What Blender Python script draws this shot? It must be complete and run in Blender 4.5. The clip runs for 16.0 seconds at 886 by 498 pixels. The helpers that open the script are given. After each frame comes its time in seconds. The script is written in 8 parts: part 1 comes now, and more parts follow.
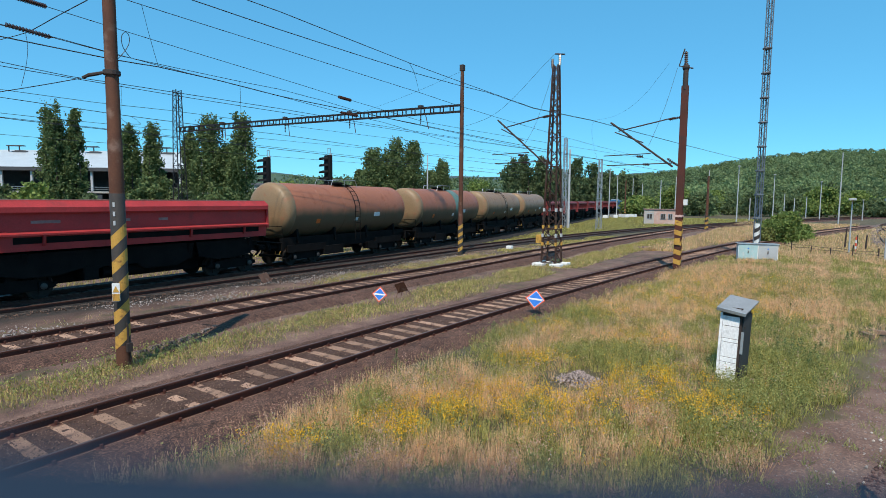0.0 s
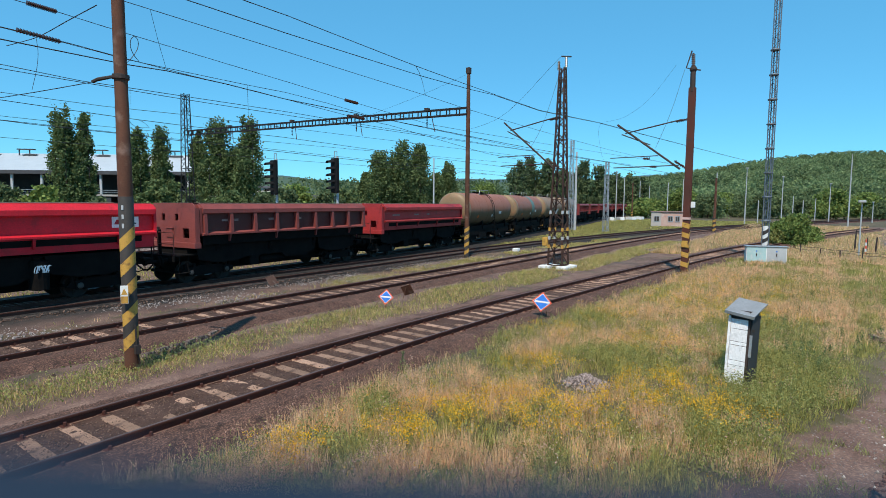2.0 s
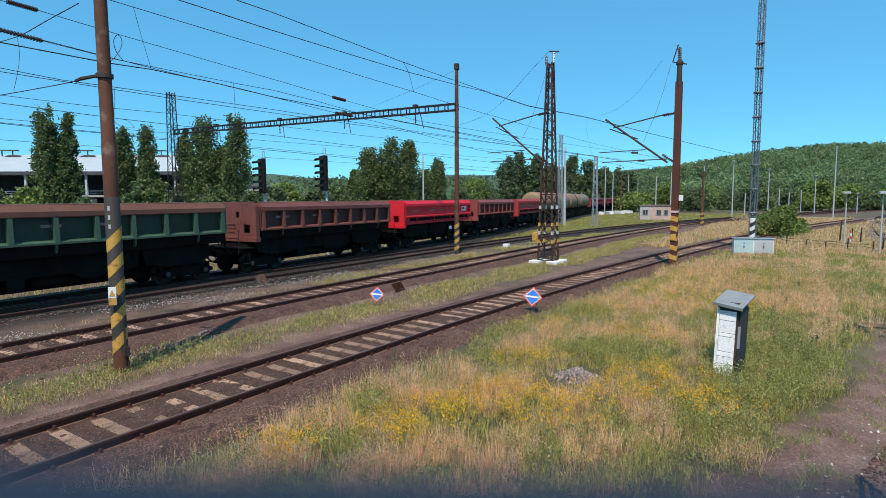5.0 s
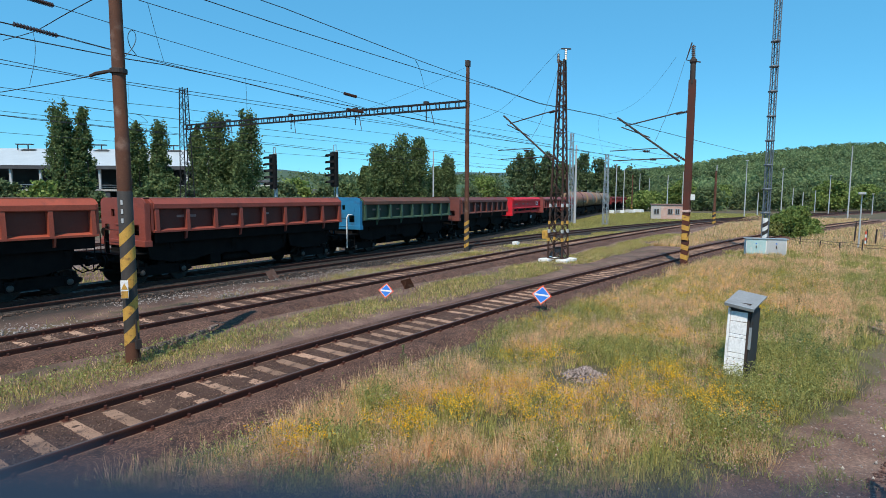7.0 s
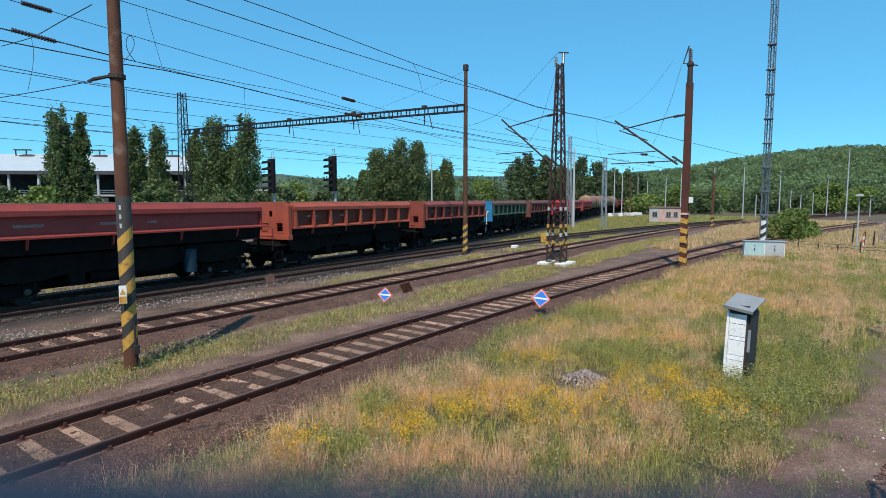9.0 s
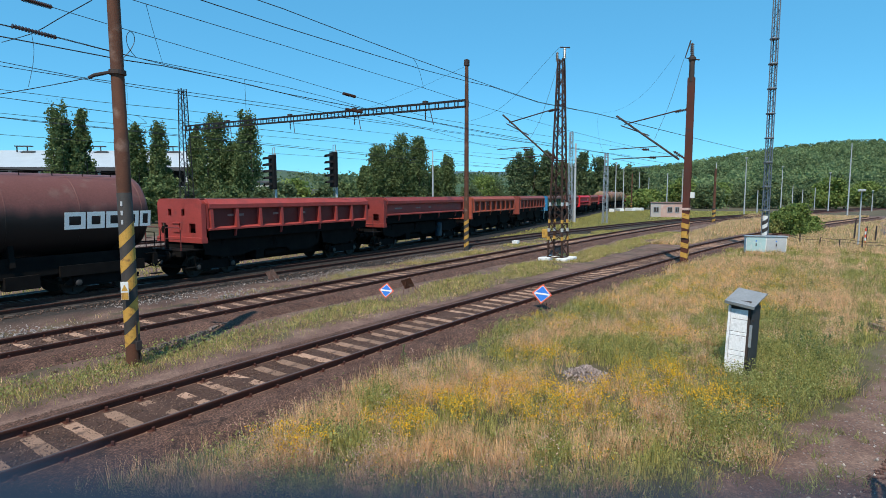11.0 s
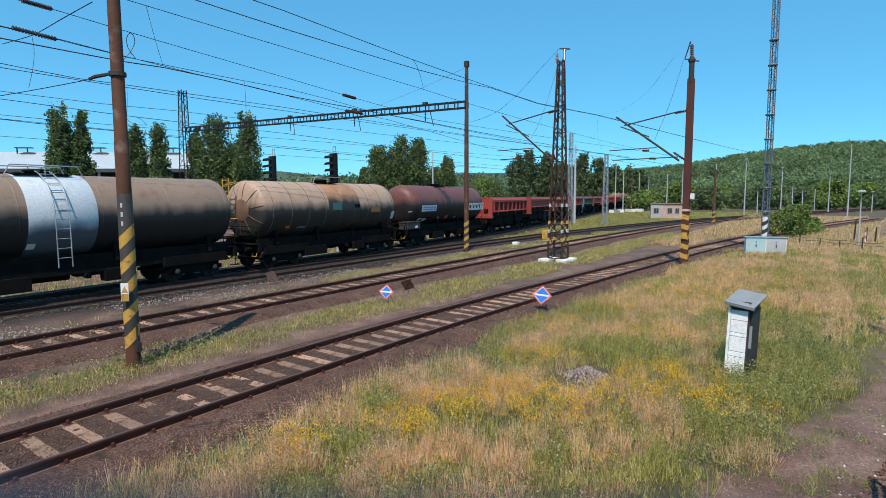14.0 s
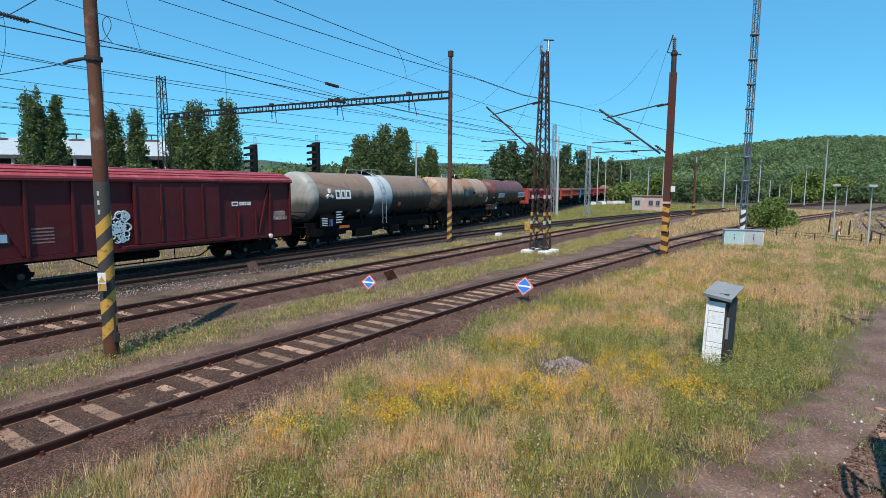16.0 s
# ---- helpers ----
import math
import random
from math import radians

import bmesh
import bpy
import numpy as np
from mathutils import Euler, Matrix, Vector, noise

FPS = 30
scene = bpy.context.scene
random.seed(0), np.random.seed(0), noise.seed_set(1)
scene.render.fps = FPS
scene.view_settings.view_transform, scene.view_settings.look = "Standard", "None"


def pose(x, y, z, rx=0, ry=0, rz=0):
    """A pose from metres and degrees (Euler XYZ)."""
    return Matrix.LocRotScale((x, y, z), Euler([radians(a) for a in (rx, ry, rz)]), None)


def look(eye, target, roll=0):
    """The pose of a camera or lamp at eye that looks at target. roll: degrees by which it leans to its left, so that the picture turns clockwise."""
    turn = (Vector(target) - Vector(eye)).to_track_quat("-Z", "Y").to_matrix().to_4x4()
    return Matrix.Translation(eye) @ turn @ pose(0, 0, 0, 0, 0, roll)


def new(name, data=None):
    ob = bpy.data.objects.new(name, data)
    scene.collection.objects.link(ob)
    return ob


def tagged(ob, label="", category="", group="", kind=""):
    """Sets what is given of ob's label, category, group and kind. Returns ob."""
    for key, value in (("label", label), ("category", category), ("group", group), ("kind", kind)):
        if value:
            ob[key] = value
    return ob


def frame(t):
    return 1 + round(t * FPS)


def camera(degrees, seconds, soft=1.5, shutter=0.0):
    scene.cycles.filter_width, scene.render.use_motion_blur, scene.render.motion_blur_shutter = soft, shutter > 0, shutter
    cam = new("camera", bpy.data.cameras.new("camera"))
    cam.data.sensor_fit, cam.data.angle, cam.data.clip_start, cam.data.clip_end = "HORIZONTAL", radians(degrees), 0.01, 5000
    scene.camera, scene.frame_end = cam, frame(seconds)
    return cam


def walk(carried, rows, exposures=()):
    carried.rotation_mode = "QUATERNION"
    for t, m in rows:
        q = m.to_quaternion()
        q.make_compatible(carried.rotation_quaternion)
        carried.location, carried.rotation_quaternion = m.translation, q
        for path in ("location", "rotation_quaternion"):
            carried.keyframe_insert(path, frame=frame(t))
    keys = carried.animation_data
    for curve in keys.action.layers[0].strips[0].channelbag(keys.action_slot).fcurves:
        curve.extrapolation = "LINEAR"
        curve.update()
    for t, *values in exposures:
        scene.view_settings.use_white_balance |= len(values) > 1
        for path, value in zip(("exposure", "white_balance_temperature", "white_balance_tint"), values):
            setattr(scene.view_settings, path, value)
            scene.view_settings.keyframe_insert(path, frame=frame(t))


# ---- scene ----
EYE = (0.0, 0.0, 3.55)
# seconds, yaw, pitch, roll of the hand-held camera; it stands in one place
TURNS = [
    (0, -56.36, -5.09, -0.53),
    (0.5, -56.26, -4.88, -0.28),
    (1, -55.96, -5.29, 0.38),
    (1.5, -56.16, -4.51, -0.27),
    (2, -55.71, -4.83, -0.46),
    (2.5, -55.44, -5.14, -0.41),
    (3, -55.82, -4.93, -0.15),
    (3.5, -56.34, -5.09, -0.30),
    (4, -56.43, -5.36, 0.12),
    (6.5, -57.10, -4.77, 0.29),
    (7, -55.75, -5.49, -0.24),
    (7.5, -55.66, -5.53, -0.48),
    (8, -55.49, -5.27, -0.41),
    (8.5, -56.03, -4.95, -0.07),
    (9, -55.90, -5.10, 0.00),
    (11.5, -55.83, -5.59, 0.12),
    (12, -55.88, -5.59, 0.12),
    (12.5, -55.72, -5.22, -0.26),
    (13, -55.60, -5.02, -0.50),
    (13.5, -55.85, -5.34, -0.43),
    (14, -55.79, -5.42, 0.14),
    (14.5, -56.62, -5.10, 0.42),
    (15, -56.71, -5.12, 0.74),
    (15.5, -57.27, -5.82, 0.20),
    (16, -57.50, -6.39, -0.36),
]
cam = camera(77.0, 16.0, soft=0.7)
# the hand rises by some millimetres over the ledge towards the end
RISE = [(0, -0.0008), (4, -0.0006), (7, 0.0), (9, 0.0), (12.5, 0.0005), (14, 0.0018), (14.5, 0.003), (15, 0.0045), (15.5, 0.0065), (16, 0.009)]


def eye_at(t):
    return (EYE[0], EYE[1], EYE[2] + float(np.interp(t, [r[0] for r in RISE], [r[1] for r in RISE])))


walk(cam, [(t, pose(*eye_at(t), 90 + pitch, roll, yaw)) for t, yaw, pitch, roll in TURNS])
cam.data.dof.use_dof, cam.data.dof.focus_distance, cam.data.dof.aperture_fstop = True, 22.0, 5.2

# ---- light ----
SUN = Vector((-0.49, -0.205, 0.85)).normalized()
world = bpy.data.worlds.new("sky")
scene.world = world
world.use_nodes = True
wn = world.node_tree
sky = wn.nodes.new("ShaderNodeTexSky")
sky.sky_type = "NISHITA"
sky.sun_disc = False
sky.sun_elevation = math.asin(SUN.z)
sky.sun_rotation = math.atan2(SUN.x, SUN.y)
sky.altitude = 300
sky.air_density, sky.dust_density, sky.ozone_density = 0.9, 0.0, 2.8
# the phone's cool rendering of a clear June sky
tint = wn.nodes.new("ShaderNodeMixRGB")
tint.blend_type = "MULTIPLY"
tint.inputs[0].default_value, tint.inputs[2].default_value = 1.0, (0.48, 1.04, 1.17, 1.0)
wn.nodes["Background"].inputs["Strength"].default_value = 0.146
wn.links.new(sky.outputs[0], tint.inputs[1])
haze = wn.nodes.new("ShaderNodeMixRGB")
haze.inputs[0].default_value, haze.inputs[2].default_value = 0.5, (0.86, 3.52, 6.0, 1.0)
wn.links.new(tint.outputs[0], haze.inputs[1])
wn.links.new(haze.outputs[0], wn.nodes["Background"].inputs["Color"])
sun = new("sun", bpy.data.lights.new("sun", "SUN"))
sun.data.energy, sun.data.angle, sun.data.color = 4.8, radians(0.53), (1.0, 0.90, 0.77)
sun.matrix_world = look(SUN * 100, (0, 0, 0))
scene.view_settings.exposure = 0.0

# ---- materials ----
def surf(name, a, b, scale=3.0, rough=0.7, metal=0.0, c=None, fine=40.0, bump=0.15, amount=0.5, island=0.0, rand=0.0, spec=0.35, gravel=0.0):
    """A weathered surface: a and b mix over a coarse noise, c stains it, a fine noise gives grain and relief."""
    m = bpy.data.materials.new(name)
    m.use_nodes = True
    n, l = m.node_tree.nodes, m.node_tree.links
    bsdf = n["Principled BSDF"]
    co = n.new("ShaderNodeTexCoord")
    n1 = n.new("ShaderNodeTexNoise")
    n1.inputs["Scale"].default_value, n1.inputs["Detail"].default_value = scale, 6
    n2 = n.new("ShaderNodeTexNoise")
    n2.inputs["Scale"].default_value, n2.inputs["Detail"].default_value = fine, 4
    for k in (n1, n2):
        l.new(co.outputs["Object"], k.inputs["Vector"])
    r1 = n.new("ShaderNodeValToRGB")
    r1.color_ramp.elements[0].position, r1.color_ramp.elements[1].position = 0.5 - amount / 2, 0.5 + amount / 2
    r1.color_ramp.elements[0].color, r1.color_ramp.elements[1].color = (*a, 1), (*b, 1)
    l.new(n1.outputs["Fac"], r1.inputs[0])
    out = r1.outputs[0]
    if c:
        n3 = n.new("ShaderNodeTexNoise")
        n3.inputs["Scale"].default_value, n3.inputs["Detail"].default_value = scale * 2.7, 8
        l.new(co.outputs["Object"], n3.inputs["Vector"])
        r3 = n.new("ShaderNodeValToRGB")
        r3.color_ramp.elements[0].position, r3.color_ramp.elements[1].position = 0.55, 0.7
        l.new(n3.outputs["Fac"], r3.inputs[0])
        mx = n.new("ShaderNodeMixRGB")
        mx.inputs[2].default_value = (*c, 1)
        l.new(r3.outputs[0], mx.inputs[0])
        l.new(out, mx.inputs[1])
        out = mx.outputs[0]
    hs = n.new("ShaderNodeHueSaturation")
    mr = n.new("ShaderNodeMapRange")
    mr.inputs["To Min"].default_value, mr.inputs["To Max"].default_value = 0.72, 1.28
    l.new(n2.outputs["Fac"], mr.inputs["Value"])
    l.new(mr.outputs[0], hs.inputs["Value"])
    l.new(out, hs.inputs["Color"])
    out = hs.outputs[0]
    height = n2.outputs["Fac"]
    if gravel:
        vo = n.new("ShaderNodeTexVoronoi")
        vo.inputs["Scale"].default_value = gravel
        l.new(co.outputs["Object"], vo.inputs["Vector"])
        sep = n.new("ShaderNodeSeparateColor")
        l.new(vo.outputs["Color"], sep.inputs[0])
        pw = n.new("ShaderNodeMath")
        pw.operation = "POWER"
        pw.inputs[1].default_value = 2.2
        l.new(sep.outputs[0], pw.inputs[0])
        mg = n.new("ShaderNodeMapRange")
        mg.inputs["To Min"].default_value, mg.inputs["To Max"].default_value = 0.5, 2.3
        l.new(pw.outputs[0], mg.inputs["Value"])
        h3 = n.new("ShaderNodeHueSaturation")
        l.new(mg.outputs[0], h3.inputs["Value"])
        l.new(out, h3.inputs["Color"])
        out = h3.outputs[0]
        inv = n.new("ShaderNodeMath")
        inv.operation = "MULTIPLY"
        inv.inputs[1].default_value = -2.0
        l.new(vo.outputs["Distance"], inv.inputs[0])
        height = inv.outputs[0]
    if island or rand:
        src = n.new("ShaderNodeNewGeometry").outputs["Random Per Island"] if island else n.new("ShaderNodeObjectInfo").outputs["Random"]
        k = island or rand
        m2 = n.new("ShaderNodeMapRange")
        m2.inputs["To Min"].default_value, m2.inputs["To Max"].default_value = 1 - k, 1 + k
        l.new(src, m2.inputs["Value"])
        h2 = n.new("ShaderNodeHueSaturation")
        l.new(m2.outputs[0], h2.inputs["Value"])
        l.new(out, h2.inputs["Color"])
        out = h2.outputs[0]
    l.new(out, bsdf.inputs["Base Color"])
    bsdf.inputs["Roughness"].default_value, bsdf.inputs["Metallic"].default_value = rough, metal
    bsdf.inputs["Specular IOR Level"].default_value = spec
    if bump:
        bp = n.new("ShaderNodeBump")
        bp.inputs["Strength"].default_value, bp.inputs["Distance"].default_value = bump, 0.02
        l.new(height, bp.inputs["Height"])
        l.new(bp.outputs[0], bsdf.inputs["Normal"])
    return m


def leafy(name, a, b, var=0.45, glow=0.25, coarse=0.6):
    """Leaves and blades: each island its own shade, some light passes through."""
    m = bpy.data.materials.new(name)
    m.use_nodes = True
    n, l = m.node_tree.nodes, m.node_tree.links
    bsdf, out = n["Principled BSDF"], n["Material Output"]
    geo = n.new("ShaderNodeNewGeometry")
    ramp = n.new("ShaderNodeValToRGB")
    ramp.color_ramp.elements[0].color, ramp.color_ramp.elements[1].color = (*a, 1), (*b, 1)
    l.new(geo.outputs["Random Per Island"], ramp.inputs[0])
    co = n.new("ShaderNodeTexCoord")
    nz = n.new("ShaderNodeTexNoise")
    nz.inputs["Scale"].default_value = coarse
    nz.inputs["Detail"].default_value, nz.inputs["Roughness"].default_value = 5.0, 0.72
    l.new(co.outputs["Object"], nz.inputs["Vector"])
    mr = n.new("ShaderNodeMapRange")
    mr.inputs["From Min"].default_value, mr.inputs["From Max"].default_value = 0.32, 0.68
    mr.inputs["To Min"].default_value, mr.inputs["To Max"].default_value = 1 - var, 1 + var
    l.new(nz.outputs["Fac"], mr.inputs["Value"])
    hs = n.new("ShaderNodeHueSaturation")
    l.new(mr.outputs[0], hs.inputs["Value"])
    l.new(ramp.outputs[0], hs.inputs["Color"])
    l.new(hs.outputs[0], bsdf.inputs["Base Color"])
    bsdf.inputs["Roughness"].default_value, bsdf.inputs["Specular IOR Level"].default_value = 0.75, 0.12
    tr = n.new("ShaderNodeBsdfTranslucent")
    l.new(hs.outputs[0], tr.inputs["Color"])
    mx = n.new("ShaderNodeMixShader")
    mx.inputs[0].default_value = glow
    l.new(bsdf.outputs[0], mx.inputs[1])
    l.new(tr.outputs[0], mx.inputs[2])
    l.new(mx.outputs[0], out.inputs["Surface"])
    return m


RAIL = surf("rusty_rail", (0.12, 0.04, 0.027), (0.06, 0.026, 0.019), 2, 0.65, 0.3, bump=0.1)
RAIL_TOP = surf("worn_rail_head", (0.10, 0.06, 0.05), (0.16, 0.12, 0.11), 1.5, 0.5, 0.5, bump=0.02)
SLEEPER = surf("old_concrete_sleeper", (0.40, 0.245, 0.17), (0.22, 0.132, 0.09), 2.2, 0.9, c=(0.11, 0.066, 0.05), fine=60, bump=0.3, rand=0.32)
TRACK_DIRT = surf("oily_track_dirt", (0.052, 0.025, 0.017), (0.088, 0.048, 0.035), 3.5, 0.95, c=(0.03, 0.016, 0.011), fine=34, bump=0.7, amount=0.5)
FOOT_PALE = surf("pale_rail_foot", (0.26, 0.16, 0.115), (0.15, 0.085, 0.06), 3, 0.9, fine=30, bump=0.1)
SIGNAL_BLACK = surf("signal_black", (0.006, 0.006, 0.007), (0.012, 0.012, 0.013), 3, 0.7, bump=0.05, spec=0.2)
AXLE_GREY = surf("greasy_axle_cap", (0.10, 0.085, 0.075), (0.05, 0.042, 0.038), 5, 0.6, 0.3, bump=0.1)
SLEEPER_DARK = surf("dark_sleeper", (0.05, 0.04, 0.035), (0.09, 0.07, 0.06), 2.5, 0.9, bump=0.3, rand=0.3)
RUST = surf("rusty_steel", (0.16, 0.065, 0.035), (0.075, 0.035, 0.025), 1.2, 0.8, 0.2, c=(0.20, 0.12, 0.09), bump=0.2)
RUST_RED = surf("red_oxide_steel", (0.12, 0.033, 0.022), (0.07, 0.028, 0.02), 1.0, 0.75, 0.1, c=(0.07, 0.035, 0.03), bump=0.15)
DARK_STEEL = surf("dark_weathered_steel", (0.045, 0.038, 0.036), (0.09, 0.06, 0.05), 1.5, 0.7, 0.3, bump=0.15)
GALV = surf("galvanised_steel", (0.42, 0.45, 0.47), (0.30, 0.32, 0.34), 2.0, 0.5, 0.5, bump=0.05)
PALE_POST = surf("pale_grey_post", (0.52, 0.53, 0.53), (0.40, 0.41, 0.42), 1.5, 0.6, 0.1, bump=0.05)
YELLOW = surf("faded_yellow_paint", (0.62, 0.36, 0.07), (0.46, 0.24, 0.05), 3, 0.7, c=(0.22, 0.11, 0.045), bump=0.1)
BLACK = surf("faded_black_paint", (0.035, 0.032, 0.03), (0.06, 0.05, 0.045), 3, 0.7, bump=0.1)
WHITE = surf("white_paint", (0.80, 0.80, 0.78), (0.70, 0.70, 0.68), 3, 0.6, bump=0.05)
RED_SIGN = surf("red_sign_film", (0.80, 0.10, 0.05), (0.75, 0.13, 0.07), 4, 0.5, bump=0.0)
BLUE_SIGN = surf("blue_sign_film", (0.03, 0.16, 0.62), (0.04, 0.22, 0.70), 4, 0.5, bump=0.0)
CONCRETE = surf("rough_concrete", (0.45, 0.43, 0.40), (0.32, 0.31, 0.29), 3, 0.9, c=(0.2, 0.18, 0.16), bump=0.4)
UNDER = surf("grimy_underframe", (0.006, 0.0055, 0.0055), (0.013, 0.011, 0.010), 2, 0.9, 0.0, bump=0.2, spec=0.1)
WHEEL = surf("dirty_wheel_steel", (0.022, 0.018, 0.016), (0.05, 0.04, 0.036), 3, 0.6, 0.5, bump=0.1)
PORCELAIN = surf("brown_insulator", (0.05, 0.025, 0.02), (0.08, 0.04, 0.03), 3, 0.25, bump=0.0)
COPPER = surf("oxidised_wire", (0.035, 0.04, 0.045), (0.05, 0.055, 0.06), 3, 0.6, 0.4, bump=0.0)
LEAF_POPLAR = leafy("poplar_leaf", (0.07, 0.11, 0.042), (0.19, 0.24, 0.10), 0.3, 0.32)
LEAF_DARK = leafy("dark_foliage", (0.075, 0.11, 0.055), (0.175, 0.225, 0.105), 0.35, 0.32)
# paler, greyer leaves: the haze over the hill is mixed into the colour
LEAF_HILL = leafy("hazed_hill_foliage", (0.135, 0.19, 0.09), (0.225, 0.285, 0.13), 0.6, 0.38, 0.03)
LEAF_FRESH = leafy("fresh_foliage", (0.12, 0.18, 0.045), (0.27, 0.33, 0.10), 0.35, 0.35)
BARK = surf("bark", (0.10, 0.08, 0.06), (0.06, 0.05, 0.04), 3, 0.9, bump=0.6)
GRASS = leafy("green_grass", (0.19, 0.20, 0.05), (0.62, 0.53, 0.19), 0.55, 0.34, 3.0)
STRAW = leafy("dry_grass", (0.56, 0.32, 0.155), (1.0, 0.70, 0.43), 0.45, 0.34, 3.0)
PLUME = leafy("pinkish_grass_plumes", (0.46, 0.28, 0.21), (0.72, 0.49, 0.38), 0.25, 0.35)
FLOWER = leafy("yellow_flower", (0.74, 0.38, 0.02), (0.92, 0.58, 0.05), 0.2, 0.3)
WEED = leafy("low_weeds", (0.15, 0.18, 0.055), (0.38, 0.38, 0.14), 0.45, 0.32, 2.0)


# ---- mesh tools ----
class Mesh:
    """Collects boxes, tubes and sheets into one mesh."""

    def __init__(self):
        self.v, self.f = [], []

    def add(self, verts, faces):
        k = len(self.v)
        self.v += [tuple(p) for p in verts]
        self.f += [tuple(i + k for i in q) for q in faces]
        return self

    def box(self, x0, x1, y0, y1, z0, z1, bev=0.0, m=None):
        if bev <= 0:
            vs = [(x, y, z) for x in (x0, x1) for y in (y0, y1) for z in (z0, z1)]
            fs = [(0, 1, 3, 2), (4, 6, 7, 5), (0, 4, 5, 1), (2, 3, 7, 6), (0, 2, 6, 4), (1, 5, 7, 3)]
        else:
            bm = bmesh.new()
            bmesh.ops.create_cube(bm, size=1.0)
            for p in bm.verts:
                p.co = ((x0 + x1) / 2 + p.co.x * (x1 - x0), (y0 + y1) / 2 + p.co.y * (y1 - y0), (z0 + z1) / 2 + p.co.z * (z1 - z0))
            bmesh.ops.bevel(bm, geom=bm.edges[:], offset=bev, segments=2, affect="EDGES", profile=0.6)
            bm.verts.index_update()
            vs, fs = [p.co.copy() for p in bm.verts], [[p.index for p in q.verts] for q in bm.faces]
            bm.free()
        if m is not None:
            vs = [m @ Vector(p) for p in vs]
        return self.add(vs, fs)

    def tube(self, p0, p1, r0, r1=None, seg=10, cap=True):
        p0, p1 = Vector(p0), Vector(p1)
        r1 = r0 if r1 is None else r1
        d = (p1 - p0).normalized()
        a = d.orthogonal().normalized()
        b = d.cross(a)
        vs = [p + (a * math.cos(2 * math.pi * i / seg) + b * math.sin(2 * math.pi * i / seg)) * r for p, r in ((p0, r0), (p1, r1)) for i in range(seg)]
        fs = [(i, (i + 1) % seg, seg + (i + 1) % seg, seg + i) for i in range(seg)]
        if cap:
            fs += [tuple(range(seg))[::-1], tuple(range(seg, 2 * seg))]
        return self.add(vs, fs)

    def line(self, pts, r, seg=6):
        """A bent rod of one piece."""
        pts = [Vector(p) for p in pts]
        k, vs = len(pts), []
        side = None
        for i, p in enumerate(pts):
            d = (pts[min(i + 1, k - 1)] - pts[max(i - 1, 0)]).normalized()
            if side is None:
                side = d.orthogonal().normalized()
            side = (side - d * side.dot(d)).normalized()
            up = d.cross(side)
            vs += [p + (side * math.cos(2 * math.pi * j / seg) + up * math.sin(2 * math.pi * j / seg)) * r for j in range(seg)]
        fs = [(i * seg + j, i * seg + (j + 1) % seg, (i + 1) * seg + (j + 1) % seg, (i + 1) * seg + j) for i in range(k - 1) for j in range(seg)]
        fs += [tuple(range(seg))[::-1], tuple(range((k - 1) * seg, k * seg))]
        return self.add(vs, fs)

    def holed(self, xs, zs, holes, y0, y1):
        """A plate in the xz plane, cut into cells, with some cells left open."""
        nx, nz = len(xs), len(zs)
        vs = [(x, y, z) for y in (y0, y1) for x in xs for z in zs]
        idx = lambda s, i, j: s * nx * nz + i * nz + j
        solid = {(i, j) for i in range(nx - 1) for j in range(nz - 1)} - set(holes)
        fs = []
        for i, j in solid:
            fs.append((idx(0, i, j), idx(0, i + 1, j), idx(0, i + 1, j + 1), idx(0, i, j + 1)))
            fs.append((idx(1, i, j + 1), idx(1, i + 1, j + 1), idx(1, i + 1, j), idx(1, i, j)))
            for (di, dj), (a, b) in {(-1, 0): ((i, j), (i, j + 1)), (1, 0): ((i + 1, j), (i + 1, j + 1)), (0, -1): ((i, j), (i + 1, j)), (0, 1): ((i, j + 1), (i + 1, j + 1))}.items():
                if (i + di, j + dj) not in solid:
                    fs.append((idx(0, *a), idx(0, *b), idx(1, *b), idx(1, *a)))
        return self.add(vs, fs)

    def bar(self, p0, p1, w):
        return self.tube(p0, p1, w * 0.707, seg=4)

    def turned(self, axis_o, axis, prof, seg=24):
        """A lathe: prof is a list of (along, radius)."""
        o, d = Vector(axis_o), Vector(axis).normalized()
        a = d.orthogonal().normalized()
        b = d.cross(a)
        vs = [o + d * h + (a * math.cos(2 * math.pi * i / seg) + b * math.sin(2 * math.pi * i / seg)) * max(r, 0.001) for h, r in prof for i in range(seg)]
        fs = [(k * seg + i, k * seg + (i + 1) % seg, (k + 1) * seg + (i + 1) % seg, (k + 1) * seg + i) for k in range(len(prof) - 1) for i in range(seg)]
        fs += [tuple(range(seg))[::-1], tuple(range((len(prof) - 1) * seg, len(prof) * seg))]
        return self.add(vs, fs)

    def prism(self, outline, axis, lo, hi):
        """Extrudes a closed outline of (u, v) along x, y or z."""
        def at(u, v, w):
            return {"x": (w, u, v), "y": (u, w, v), "z": (u, v, w)}[axis]
        k = len(outline)
        vs = [at(u, v, lo) for u, v in outline] + [at(u, v, hi) for u, v in outline]
        fs = [(i, (i + 1) % k, k + (i + 1) % k, k + i) for i in range(k)] + [tuple(range(k))[::-1], tuple(range(k, 2 * k))]
        return self.add(vs, fs)

